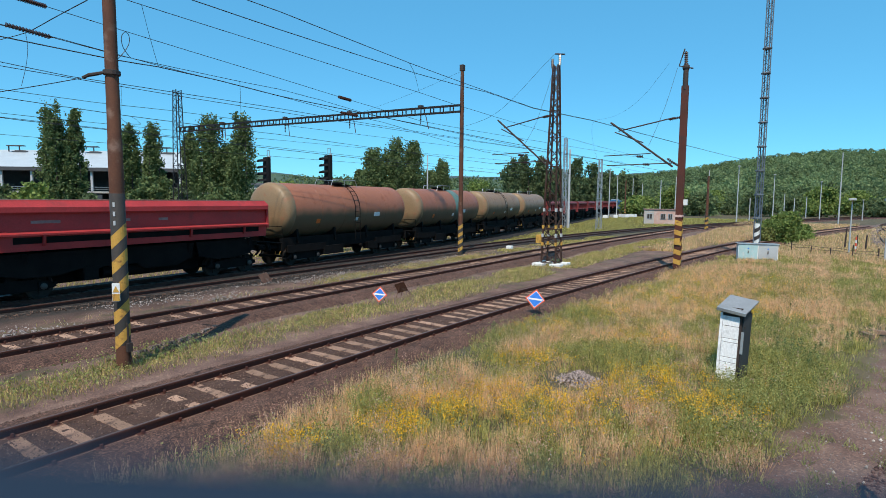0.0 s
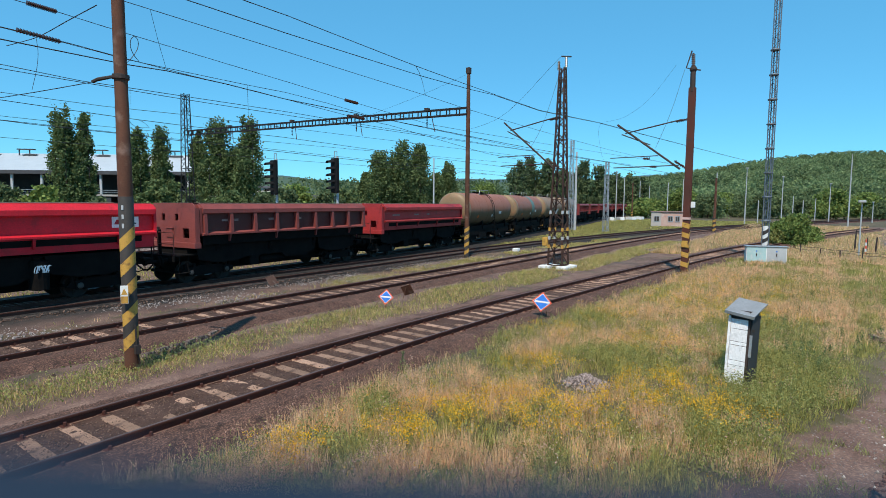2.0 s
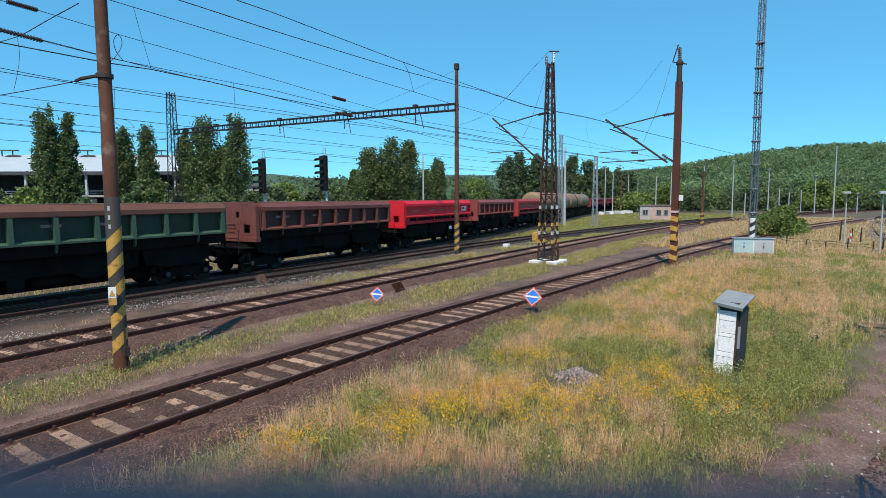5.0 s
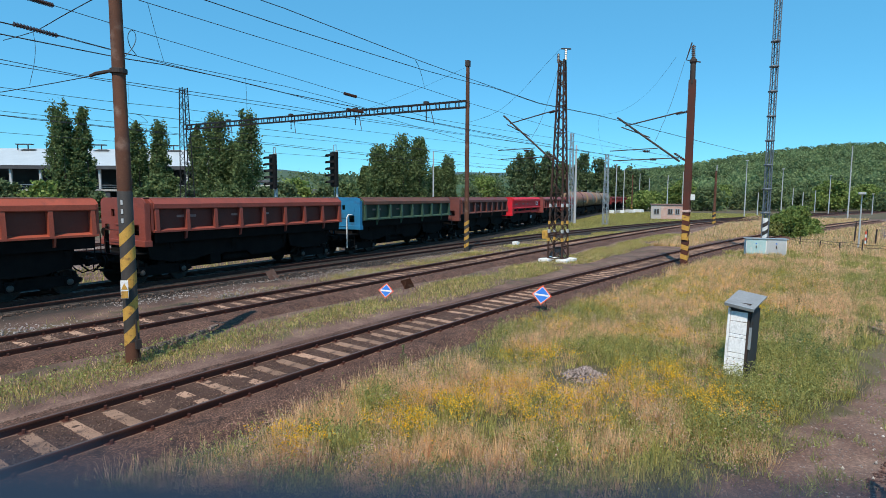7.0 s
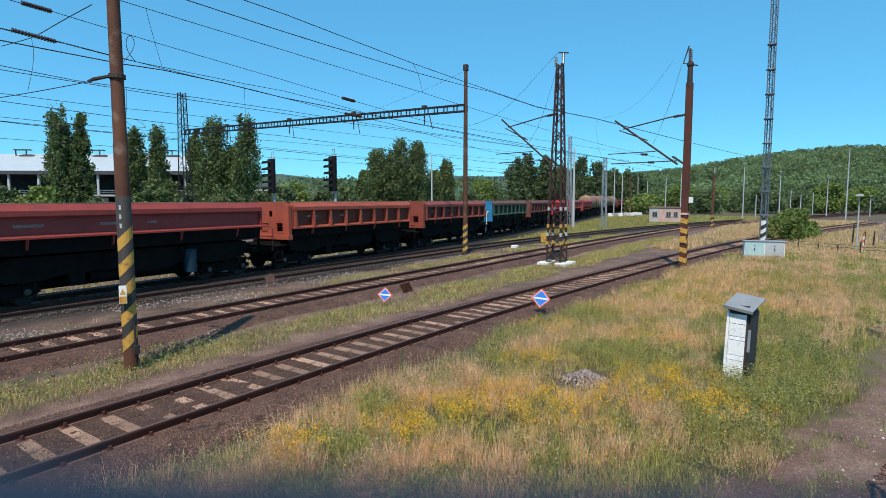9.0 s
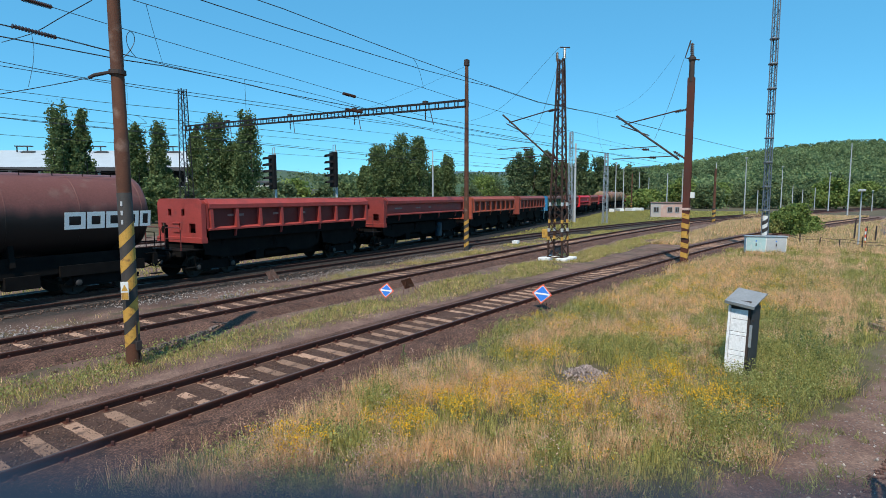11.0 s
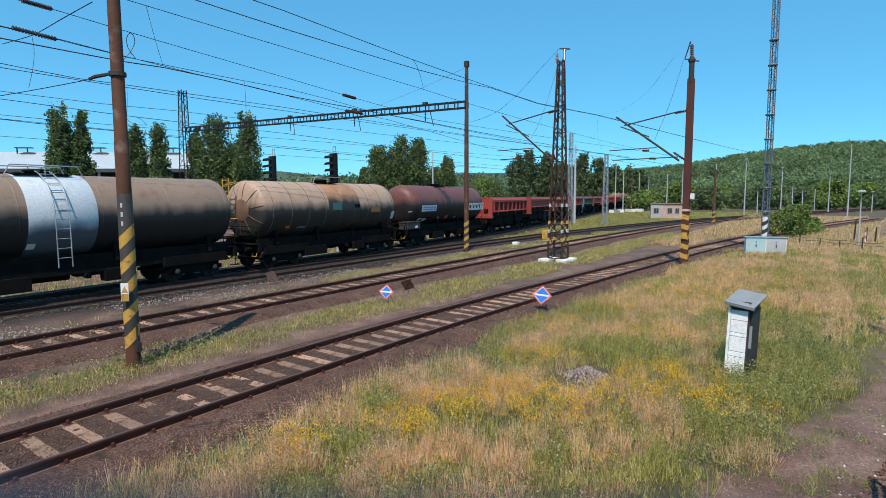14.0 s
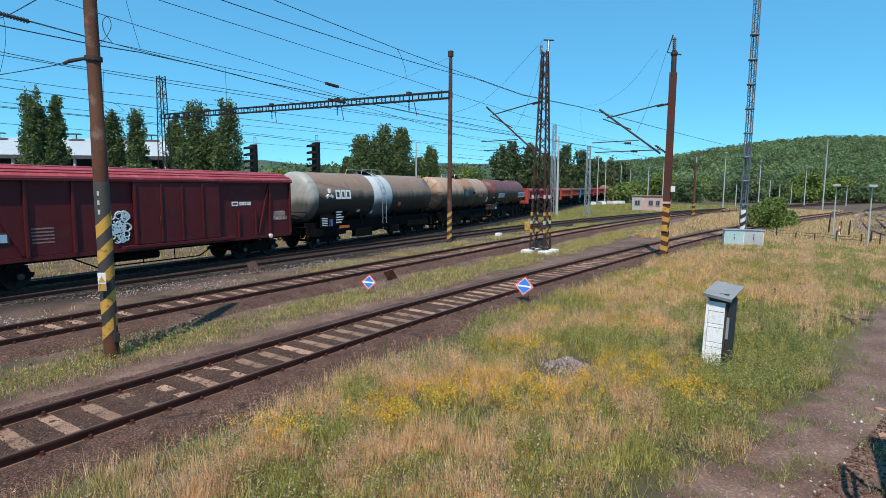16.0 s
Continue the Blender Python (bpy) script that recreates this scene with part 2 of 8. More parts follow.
    def data(self, name, mat, smooth=False):
        me = bpy.data.meshes.new(name)
        me.from_pydata(self.v, [], self.f)
        bm = bmesh.new()
        bm.from_mesh(me)
        if len(self.f) < 60000:
            bmesh.ops.recalc_face_normals(bm, faces=bm.faces[:])
        bm.to_mesh(me)
        bm.free()
        if smooth:
            for p in me.polygons:
                p.use_smooth = len(p.vertices) == 4
            me.set_sharp_from_angle(angle=radians(40))
        if mat:
            me.materials.append(mat)
        return me


def part(name, mesh, material, parent=None, label="", smooth=False, at=None):
    me = mesh if isinstance(mesh, bpy.types.Mesh) else mesh.data(name, material, smooth)
    ob = new(name, me)
    ob.parent = parent
    if at is not None:
        ob.matrix_basis = at
    return tagged(ob, label)


def thing(name, label, category, group="", kind="", at=None):
    ob = new(name)
    if at is not None:
        ob.matrix_basis = at
    return tagged(ob, label, category, group, kind)


AX, AY = (0.828, 0.5606), (0.5606, -0.828)


def spot(u, d, z=-0.22):
    """A place d metres ahead along the view's main axis and u * d to its right."""
    return (d * (AX[0] + u * AY[0]), d * (AX[1] + u * AY[1]), z)


def bend(knots, step, lo, hi, rounds):
    """A smooth line through rough knots (x, y)."""
    xs = np.arange(lo, hi, step)
    k = np.array(knots)
    ys = np.interp(xs, k[:, 0], k[:, 1])
    for _ in range(rounds):
        ys[1:-1] = 0.25 * ys[:-2] + 0.5 * ys[1:-1] + 0.25 * ys[2:]
    return np.stack([xs, ys], 1)


def offset(line, d):
    t = np.gradient(line, axis=0)
    t /= np.linalg.norm(t, axis=1)[:, None]
    return line + np.stack([-t[:, 1], t[:, 0]], 1) * d


# centre lines of the four tracks, from the nearest to the one the train runs on
LINE_1 = bend([(-80, 9.3), (12, 9.35), (20, 8.8), (30, 7.9), (40, 6.9), (53, 5.2), (80, 0.5), (120, -9)], 1.0, -80, 121, 40)
LINE_2 = bend([(-80, 16.0), (45, 15.95), (60, 15.3), (78, 14.4), (99, 10.6), (140, 0), (200, -20)], 1.0, -80, 201, 60)
LINE_3 = bend([(-80, 21.45), (36, 21.75), (46, 21.5), (58, 20.6), (74, 18.9), (95, 15.0), (140, 3.5), (200, -15)], 1.0, -80, 201, 60)
LINE_4 = bend([(-120, 21.65), (-20, 21.7), (-5, 22.1), (11, 22.95), (24, 23.85), (36.7, 24.95), (51, 27.3), (65, 30.2), (86, 34.6), (119, 41.5), (178, 53.2), (300, 76), (620, 140)], 1.0, -120, 620, 400)
ARC = np.concatenate([[0], np.cumsum(np.linalg.norm(np.diff(LINE_4, axis=0), axis=1))])
ARC -= np.interp(0, LINE_4[:, 0], ARC)


def on_line(s):
    return Vector((float(np.interp(s, ARC, LINE_4[:, 0])), float(np.interp(s, ARC, LINE_4[:, 1])), 0.0))


def ribbon(line, half, z0, z1, slope):
    """A bed along a line: low between the rails, heaped over the tie ends, sloping away at the sides."""
    m = Mesh()
    prof = [(half + slope, z0), (half, z1 + 0.045), (0.92, z1 + 0.05), (0.66, z1), (-0.66, z1), (-0.92, z1 + 0.05), (-half, z1 + 0.045), (-half - slope, z0)]
    rings = [offset(line, u) for u, _ in prof]
    k, q = len(line), len(prof)
    vs = [(r[i][0], r[i][1], z) for i in range(k) for r, (_, z) in zip(rings, prof)]
    fs = [(q * i + j, q * i + q + j, q * i + q + 1 + j, q * i + 1 + j) for i in range(k - 1) for j in range(q - 1)]
    return m.add(vs, fs)


def rail_mesh(line, side):
    c = offset(line, side)
    prof = [(-0.07, -0.17), (-0.06, -0.15), (-0.012, -0.135), (-0.012, -0.045), (-0.036, -0.035), (-0.036, -0.004), (-0.028, 0.0), (0.028, 0.0), (0.036, -0.004), (0.036, -0.035), (0.012, -0.045), (0.012, -0.135), (0.06, -0.15), (0.07, -0.17)]
    k, rows = len(prof), [offset(c, u) for u, _ in prof]
    vs = [(rows[j][i][0], rows[j][i][1], prof[j][1]) for i in range(len(c)) for j in range(k)]
    fs = [(k * i + j, k * i + j + 1, k * i + k + j + 1, k * i + k + j) for i in range(len(c) - 1) for j in range(k - 1)]
    return Mesh().add(vs, fs)


# ---- ground ----
def ground_height(x, y):
    return -0.27 + 0.05 * math.sin(x * 0.21) * math.sin(y * 0.33 + 1) + 0.03 * math.sin(x * 0.9 + y * 0.7)


def zone_material():
    m = bpy.data.materials.new("trackside_ground")
    m.use_nodes = True
    n, l = m.node_tree.nodes, m.node_tree.links
    bsdf = n["Principled BSDF"]
    co = n.new("ShaderNodeTexCoord")

    def noise_node(scale, detail=6):
        k = n.new("ShaderNodeTexNoise")
        k.inputs["Scale"].default_value, k.inputs["Detail"].default_value = scale, detail
        l.new(co.outputs["Object"], k.inputs["Vector"])
        return k.outputs["Fac"]

    def ramp(src, stops):
        r = n.new("ShaderNodeValToRGB")
        while len(r.color_ramp.elements) < len(stops):
            r.color_ramp.elements.new(0.5)
        for e, (p, c) in zip(r.color_ramp.elements, stops):
            e.position, e.color = p, (*c, 1)
        l.new(src, r.inputs[0])
        return r.outputs[0]

    def mix(fac, a, b):
        k = n.new("ShaderNodeMixRGB")
        l.new(fac, k.inputs[0]), l.new(a, k.inputs[1]), l.new(b, k.inputs[2])
        return k.outputs[0]

    grass = ramp(noise_node(0.35), [(0.3, (0.045, 0.040, 0.018)), (0.5, (0.085, 0.068, 0.033)), (0.72, (0.145, 0.108, 0.06))])
    dirt = ramp(noise_node(1.1, 8), [(0.3, (0.09, 0.049, 0.038)), (0.5, (0.15, 0.087, 0.067)), (0.72, (0.22, 0.142, 0.11))])
    cell = n.new("ShaderNodeTexVoronoi")
    cell.inputs["Scale"].default_value = 36
    l.new(co.outputs["Object"], cell.inputs["Vector"])
    grit = ramp(cell.outputs["Color"], [(0.15, (0.72, 0.70, 0.69)), (0.6, (0.97, 0.96, 0.95)), (0.95, (1.6, 1.55, 1.5))])
    mul = n.new("ShaderNodeMixRGB")
    mul.blend_type = "MULTIPLY"
    mul.inputs[0].default_value = 1
    l.new(dirt, mul.inputs[1]), l.new(grit, mul.inputs[2])
    zone = n.new("ShaderNodeAttribute")
    zone.attribute_name = "soil"
    add = n.new("ShaderNodeMath")
    add.operation = "ADD"
    nz = n.new("ShaderNodeMath")
    nz.operation = "MULTIPLY_ADD"
    nz.inputs[1].default_value, nz.inputs[2].default_value = 1.2, -0.6
    l.new(noise_node(1.6, 8), nz.inputs[0])
    l.new(zone.outputs["Fac"], add.inputs[0]), l.new(nz.outputs[0], add.inputs[1])
    sharp = ramp(add.outputs[0], [(0.35, (0, 0, 0)), (0.65, (1, 1, 1))])
    # shade under and before the train, painted near-black into the ground colour
    train_shade = n.new("ShaderNodeAttribute")
    train_shade.attribute_name = "train_shade"
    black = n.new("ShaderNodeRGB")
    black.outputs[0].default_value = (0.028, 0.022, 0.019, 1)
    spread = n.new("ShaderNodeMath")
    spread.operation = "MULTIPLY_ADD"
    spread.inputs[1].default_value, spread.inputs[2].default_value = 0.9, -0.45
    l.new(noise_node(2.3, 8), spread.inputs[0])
    shade_edge = n.new("ShaderNodeMath")
    shade_edge.operation = "ADD"
    shade_edge.use_clamp = True
    l.new(train_shade.outputs["Fac"], shade_edge.inputs[0]), l.new(spread.outputs[0], shade_edge.inputs[1])
    shade_mix = n.new("ShaderNodeMath")
    shade_mix.operation = "MULTIPLY"
    l.new(shade_edge.outputs[0], shade_mix.inputs[0]), l.new(train_shade.outputs["Fac"], shade_mix.inputs[1])
    l.new(mix(shade_mix.outputs[0], mix(sharp, grass, mul.outputs[0]), black.outputs[0]), bsdf.inputs["Base Color"])
    bsdf.inputs["Roughness"].default_value = 0.95
    bp = n.new("ShaderNodeBump")
    bp.inputs["Strength"].default_value, bp.inputs["Distance"].default_value = 0.5, 0.03
    l.new(noise_node(30, 6), bp.inputs["Height"])
    l.new(bp.outputs[0], bsdf.inputs["Normal"])
    return m


def soil(x, y):
    """1 where the ground is bare, 0 where it is overgrown."""
    if x > 120 or x < -40 or y > 75:
        return 0.25
    c1, c2 = np.interp(x, LINE_1[:, 0], LINE_1[:, 1]), np.interp(x, LINE_2[:, 0], LINE_2[:, 1])
    s = 0.0
    s = max(s, 1.2 - abs(y - c1) / 2.0)
    if y > c1:
        s = max(s, (1.3 - abs(y - c1 - 1.8) / 1.2) * min(1, max(0.15, (26 - x) / 10)))
    s = max(s, 1.1 - abs(y - c2) / 2.3)
    s = max(s, 1.15 - abs(y - 19.6) / 1.5 if x < 34 else 0)
    edge = 0.2 - 0.16 * (x - 9.5) - 0.6 * min(1, max(0, (x - 10.5) / 2.5)) if x > 9.5 else 0.2 + 0.35 * (9.5 - x)
    s = max(s, min(1.2, (edge - y) / 0.9 + 0.6))
    c4 = np.interp(x, LINE_4[:, 0], LINE_4[:, 1])
    if c1 < y < c2:
        s = max(s, 0.62)
    if c2 < y < c4 - 3 and x < 45:
        s = max(s, 0.55)
    if c4 - 3 < y < c4 + 2.2:
        s = 1.2
    if c4 + 2.2 <= y < c4 + 30:
        s = 0.62
    if x < 2.0 and y < c1:
        s = max(s, 0.9)
    return min(max(s, 0.0), 1.2)


def build_ground():
    xs = np.concatenate([[-4000, -1500, -500, -150, -60], np.arange(-30, 70, 0.5), np.arange(70, 200, 5), [220, 260, 320, 420, 600, 900, 1500, 2500, 4500]])
    ys = np.concatenate([[-4500, -1500, -500, -150, -60, -30], np.arange(-12, 40, 0.5), np.arange(40, 120, 5), [140, 180, 250, 400, 700, 1500, 4500]])
    vs, so = [], []
    for x in xs:
        for y in ys:
            near = -40 < x < 150 and -20 < y < 60
            vs.append((x, y, ground_height(x, y) if near else -0.27))
            so.append(soil(x, y))
    k = len(ys)
    fs = [(i * k + j, (i + 1) * k + j, (i + 1) * k + j + 1, i * k + j + 1) for i in range(len(xs) - 1) for j in range(k - 1)]
    me = bpy.data.meshes.new("ground")
    me.from_pydata(vs, [], fs)
    # mask for the painted shade along the train's track
    train_shade = [max(0.0, min(1.0, (p[1] - np.interp(p[0], LINE_4[:, 0], LINE_4[:, 1]) + 5.2) / 2.2)) * min(1.0, max(0.0, (42 - p[0]) / 14)) if -40 < p[0] < 45 and 10 < p[1] < 26 else 0.0 for p in vs]
    me.attributes.new("train_shade", "FLOAT", "POINT").data.foreach_set("value", train_shade)
    at = me.attributes.new("soil", "FLOAT", "POINT")
    at.data.foreach_set("value", so)
    for p in me.polygons:
        p.use_smooth = True
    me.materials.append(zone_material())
    tagged(new("ground", me), "dry trackside ground of grass and bare grit", "ground", kind="structure")


build_ground()
BALLAST = surf("brown_ballast", (0.07, 0.033, 0.023), (0.128, 0.07, 0.051), 1.2, 0.95, c=(0.042, 0.023, 0.017), fine=26, bump=0.5, amount=0.5, gravel=52)
BALLAST_GREY = surf("grey_ballast", (0.125, 0.088, 0.074), (0.20, 0.148, 0.126), 1.2, 0.95, c=(0.06, 0.047, 0.042), fine=26, bump=0.6, amount=0.4, gravel=24)

# dark oily bed, the shade beneath the wagons also put into its colour
BALLAST_SHADED = surf("oily_shaded_ballast", (0.017, 0.014, 0.012), (0.034, 0.027, 0.024), 0.8, 0.9, c=(0.012, 0.010, 0.009), fine=26, bump=0.6, amount=0.4, gravel=24)


def build_track(line, lo, hi, bed_mat, sleeper_mat, single, step, bed_half, z_drop=0.0):
    """Bed, two rails and cross ties between the given x; single ties are objects of their own."""
    seg = line[(line[:, 0] >= lo) & (line[:, 0] <= hi)]
    track = thing("railway_track", "rusty rails on worn ties in brown ballast", "track", "tracks", "structure")
    part("ballast_bed", ribbon(seg, bed_half, -0.36, -0.165 - z_drop, 0.7), bed_mat, track)
    for side in (-0.7525, 0.7525):
        part("rail", rail_mesh(seg, side), RAIL, track)
        top = offset(seg, side)
        a, b = offset(top, 0.024), offset(top, -0.024)
        vs = [(p[0], p[1], 0.002) for pair in zip(a, b) for p in pair]
        part("rail_head", Mesh().add(vs, [(2 * i, 2 * i + 2, 2 * i + 3, 2 * i + 1) for i in range(len(seg) - 1)]), RAIL_TOP, track, "worn rail head")
    if sleeper_mat is SLEEPER:
        near_seg = seg[(seg[:, 0] > -10) & (seg[:, 0] < 75)]
        fine_line = np.stack([np.interp(np.arange(0, len(near_seg) - 1, 0.11), np.arange(len(near_seg)), near_seg[:, i]) for i in (0, 1)], 1)
        wob = np.random.default_rng(7)
        us = np.linspace(-0.67, 0.67, 15)
        zz = wob.normal(0, 1, (len(fine_line), 15))
        for _ in range(2):
            zz[1:-1] = 0.3 * zz[:-2] + 0.4 * zz[1:-1] + 0.3 * zz[2:]
            zz[:, 1:-1] = 0.3 * zz[:, :-2] + 0.4 * zz[:, 1:-1] + 0.3 * zz[:, 2:]
        zz = -0.1475 + 0.026 * zz + 0.010 * (np.abs(us) / 0.67) ** 4
        rows = [offset(fine_line, u) for u in us]
        vs = [(rows[q][i][0], rows[q][i][1], zz[i, q]) for i in range(len(fine_line)) for q in range(15)]
        part("dirt_fill", Mesh().add(vs, [(15 * i + q, 15 * i + 15 + q, 15 * i + 16 + q, 15 * i + 1 + q) for i in range(len(fine_line) - 1) for q in range(14)]), TRACK_DIRT, track, "dark oily dirt heaped between the rails", smooth=True)
        for u in (-0.79, -0.715, 0.715, 0.79):
            a, b = offset(seg, u + 0.018), offset(seg, u - 0.018)
            vs = [(p[0], p[1], -0.138) for pair in zip(a, b) for p in pair]
            part("rail_foot", Mesh().add(vs, [(2 * i, 2 * i + 2, 2 * i + 3, 2 * i + 1) for i in range(len(seg) - 1)]), FOOT_PALE, track, "pale rail foot")
    arc = np.concatenate([[0], np.cumsum(np.linalg.norm(np.diff(seg, axis=0), axis=1))])
    one = Mesh()
    one.prism([(-0.13, -0.26), (0.13, -0.26), (0.13, -0.168), (0.10, -0.138), (-0.10, -0.138), (-0.13, -0.168)], "y", -1.2, 1.2)
    for y in (-0.7525, 0.7525):
        one.box(-0.07, 0.07, y - 0.17, y + 0.17, -0.15, -0.125)
        for dy in (-0.11, 0.11):
            one.tube((0, y + dy, -0.125), (0, y + dy, -0.06), 0.028, seg=6)
    shared = one.data("sleeper", sleeper_mat)
    shared.materials.append(RAIL)
    for p in shared.polygons:
        p.material_index = 1 if p.center.z > -0.1375 else 0
    rest = Mesh()
    rng = random.Random(5)
    for k, s in enumerate(np.arange(0.2, arc[-1], step)):
        x, y = float(np.interp(s, arc, seg[:, 0])), float(np.interp(s, arc, seg[:, 1]))
        x2, y2 = float(np.interp(s + 0.3, arc, seg[:, 0])), float(np.interp(s + 0.3, arc, seg[:, 1]))
        m = pose(x, y, rng.uniform(-0.008, 0.008), 0, 0, math.degrees(math.atan2(y2 - y, x2 - x)) + rng.uniform(-1.2, 1.2))
        if single[0] <= x <= single[1]:
            ob = new("sleeper", shared)
            ob.parent, ob.matrix_basis = track, m
        else:
            rest.box(-0.12, 0.12, -1.2, 1.2, -0.26, -0.14, m=m)
    if rest.v:
        tagged(part("far_sleepers", rest, sleeper_mat, track), kind="stuff")
    return track


build_track(LINE_1, -60, 110, BALLAST, SLEEPER, (0, 62), 0.6, 1.35)
build_track(LINE_2, -60, 200, BALLAST, SLEEPER, (3, 80), 0.62, 1.4)
build_track(LINE_3, 5, 200, BALLAST_SHADED, SLEEPER_DARK, (500, 501), 0.62, 0.95)
build_track(LINE_4, -110, 600, BALLAST_SHADED, SLEEPER_DARK, (500, 501), 0.62, 2.1, 0.012)
for far in (9.5, 14.3, 19.1):
    build_track(offset(LINE_4, far), -40, 180, BALLAST_GREY, SLEEPER_DARK, (500, 501), 0.65, 1.5)


# ---- the train ----
# metres that the train has gone by the given seconds
GONE = [(0, 0.0), (1.5, 15.3), (3.5, 35.3), (7, 70.9), (9, 91.6), (11.5, 118.4), (12.5, 128.9), (14.5, 149.4), (16, 164.7)]
STEP = 0.5
_t = np.arange(-4, 20.001, 0.02)
_x = np.interp(_t, [-4] + [g[0] for g in GONE] + [20], [-40.8] + [g[1] for g in GONE] + [207.2])
for _ in range(1500):
    _x[1:-1] = 0.25 * _x[:-2] + 0.5 * _x[1:-1] + 0.25 * _x[2:]


def gone(t):
    return float(np.interp(t, _t, _x))


MOVING, AXLES = [], []


def paint(name, base, dirt=(0.05, 0.03, 0.028), rough=0.55):
    b2 = tuple(v * 0.72 for v in base)
    return surf(name, base, b2, 0.9, rough, 0.0, c=tuple(0.6 * v + 0.4 * d for v, d in zip(base, dirt)), fine=22, bump=0.08)


def bogie(x, parent, mat=UNDER):
    """A two-axle bogie: side frames, axle boxes, springs, brake gear, two wheelsets."""
    m = Mesh()
    for y in (-1.0, 1.0):
        m.prism([(-1.35, 0.42), (-1.15, 0.62), (-0.5, 0.72), (0.5, 0.72), (1.15, 0.62), (1.35, 0.42), (1.1, 0.36), (0.55, 0.32), (-0.55, 0.32), (-1.1, 0.36)], "y", y - 0.06, y + 0.06)
        for a in (-0.9, 0.9):
            m.box(a - 0.15, a + 0.15, y - 0.14 if y < 0 else y - 0.06, y + 0.06 if y < 0 else y + 0.14, 0.32, 0.62, 0.03)
            for e in (-0.22, 0.22):
                m.tube((a + e, y, 0.55), (a + e, y, 0.82), 0.07, seg=8)
    m.box(-0.18, 0.18, -1.05, 1.05, 0.45, 0.85)
    m.box(-1.4, -1.3, -0.95, 0.95, 0.45, 0.55)
    m.box(1.3, 1.4, -0.95, 0.95, 0.45, 0.55)
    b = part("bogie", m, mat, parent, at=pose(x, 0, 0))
    for a in (-0.9, 0.9):
        w = Mesh()
        for y, sgn in ((-0.7525, -1), (0.7525, 1)):
            w.turned((0, y - 0.065 * sgn, 0), (0, sgn, 0), [(0, 0.49), (0.03, 0.485), (0.035, 0.462), (0.13, 0.455), (0.135, 0.40), (0.10, 0.36), (0.085, 0.18), (0.13, 0.12), (0.16, 0.10)], 28)
            for i in range(4):
                ang = i * math.pi / 2
                c, s = math.cos(ang), math.sin(ang)
                w.bar((0.2 * c, y + 0.05 * sgn, 0.2 * s), (0.36 * c, y + 0.05 * sgn, 0.36 * s), 0.035)
        w.tube((0, -1.05, 0), (0, 1.05, 0), 0.075, seg=10)
        ws = part("wheelset", w, WHEEL, b, smooth=True, at=pose(a, 0, 0.458))
        for y in (-1.0, 1.0):
            e = 1 if y > 0 else -1
            part("axle_cap", Mesh().turned((a, y + e * 0.13, 0.46), (0, e, 0), [(0, 0.115), (0.03, 0.11), (0.05, 0.07), (0.055, 0.02)], 14), AXLE_GREY, b)
        AXLES.append((ws, parent, a))
    return b


def buffers(parent, half, mat=UNDER):
    for e in (-1, 1):
        for y in (-0.875, 0.875):
            m = Mesh()
            x = e * (half - 0.62)
            m.turned((x, y, 1.05), (e, 0, 0), [(0, 0.13), (0.1, 0.13), (0.12, 0.10), (0.38, 0.10), (0.385, 0.075), (0.55, 0.075), (0.555, 0.225), (0.60, 0.225), (0.62, 0.16)], 14)
            part("buffer", m, mat, parent)
        m = Mesh()
        x = e * (half - 0.62)
        m.box(min(x, x + e * 0.2), max(x, x + e * 0.2), -0.08, 0.08, 0.93, 1.12)
        for k in range(4):
            m.tube((x + e * (0.15 + 0.1 * k), 0, 0.98 - 0.09 * k), (x + e * (0.22 + 0.1 * k), 0, 0.9 - 0.09 * k), 0.035, seg=6)
        part("coupling", m, mat, parent)
        part("brake_hose", Mesh().line([(x, 0.3, 0.95), (x + e * 0.2, 0.3, 0.7), (x + e * 0.42, 0.28, 0.55), (x + e * 0.6, 0.2, 0.62)], 0.025), mat, parent)


DUSTY = surf("dusty_steel_edge", (0.30, 0.19, 0.15), (0.19, 0.10, 0.08), 2.5, 0.85, c=(0.36, 0.27, 0.22), fine=20, bump=0.1)


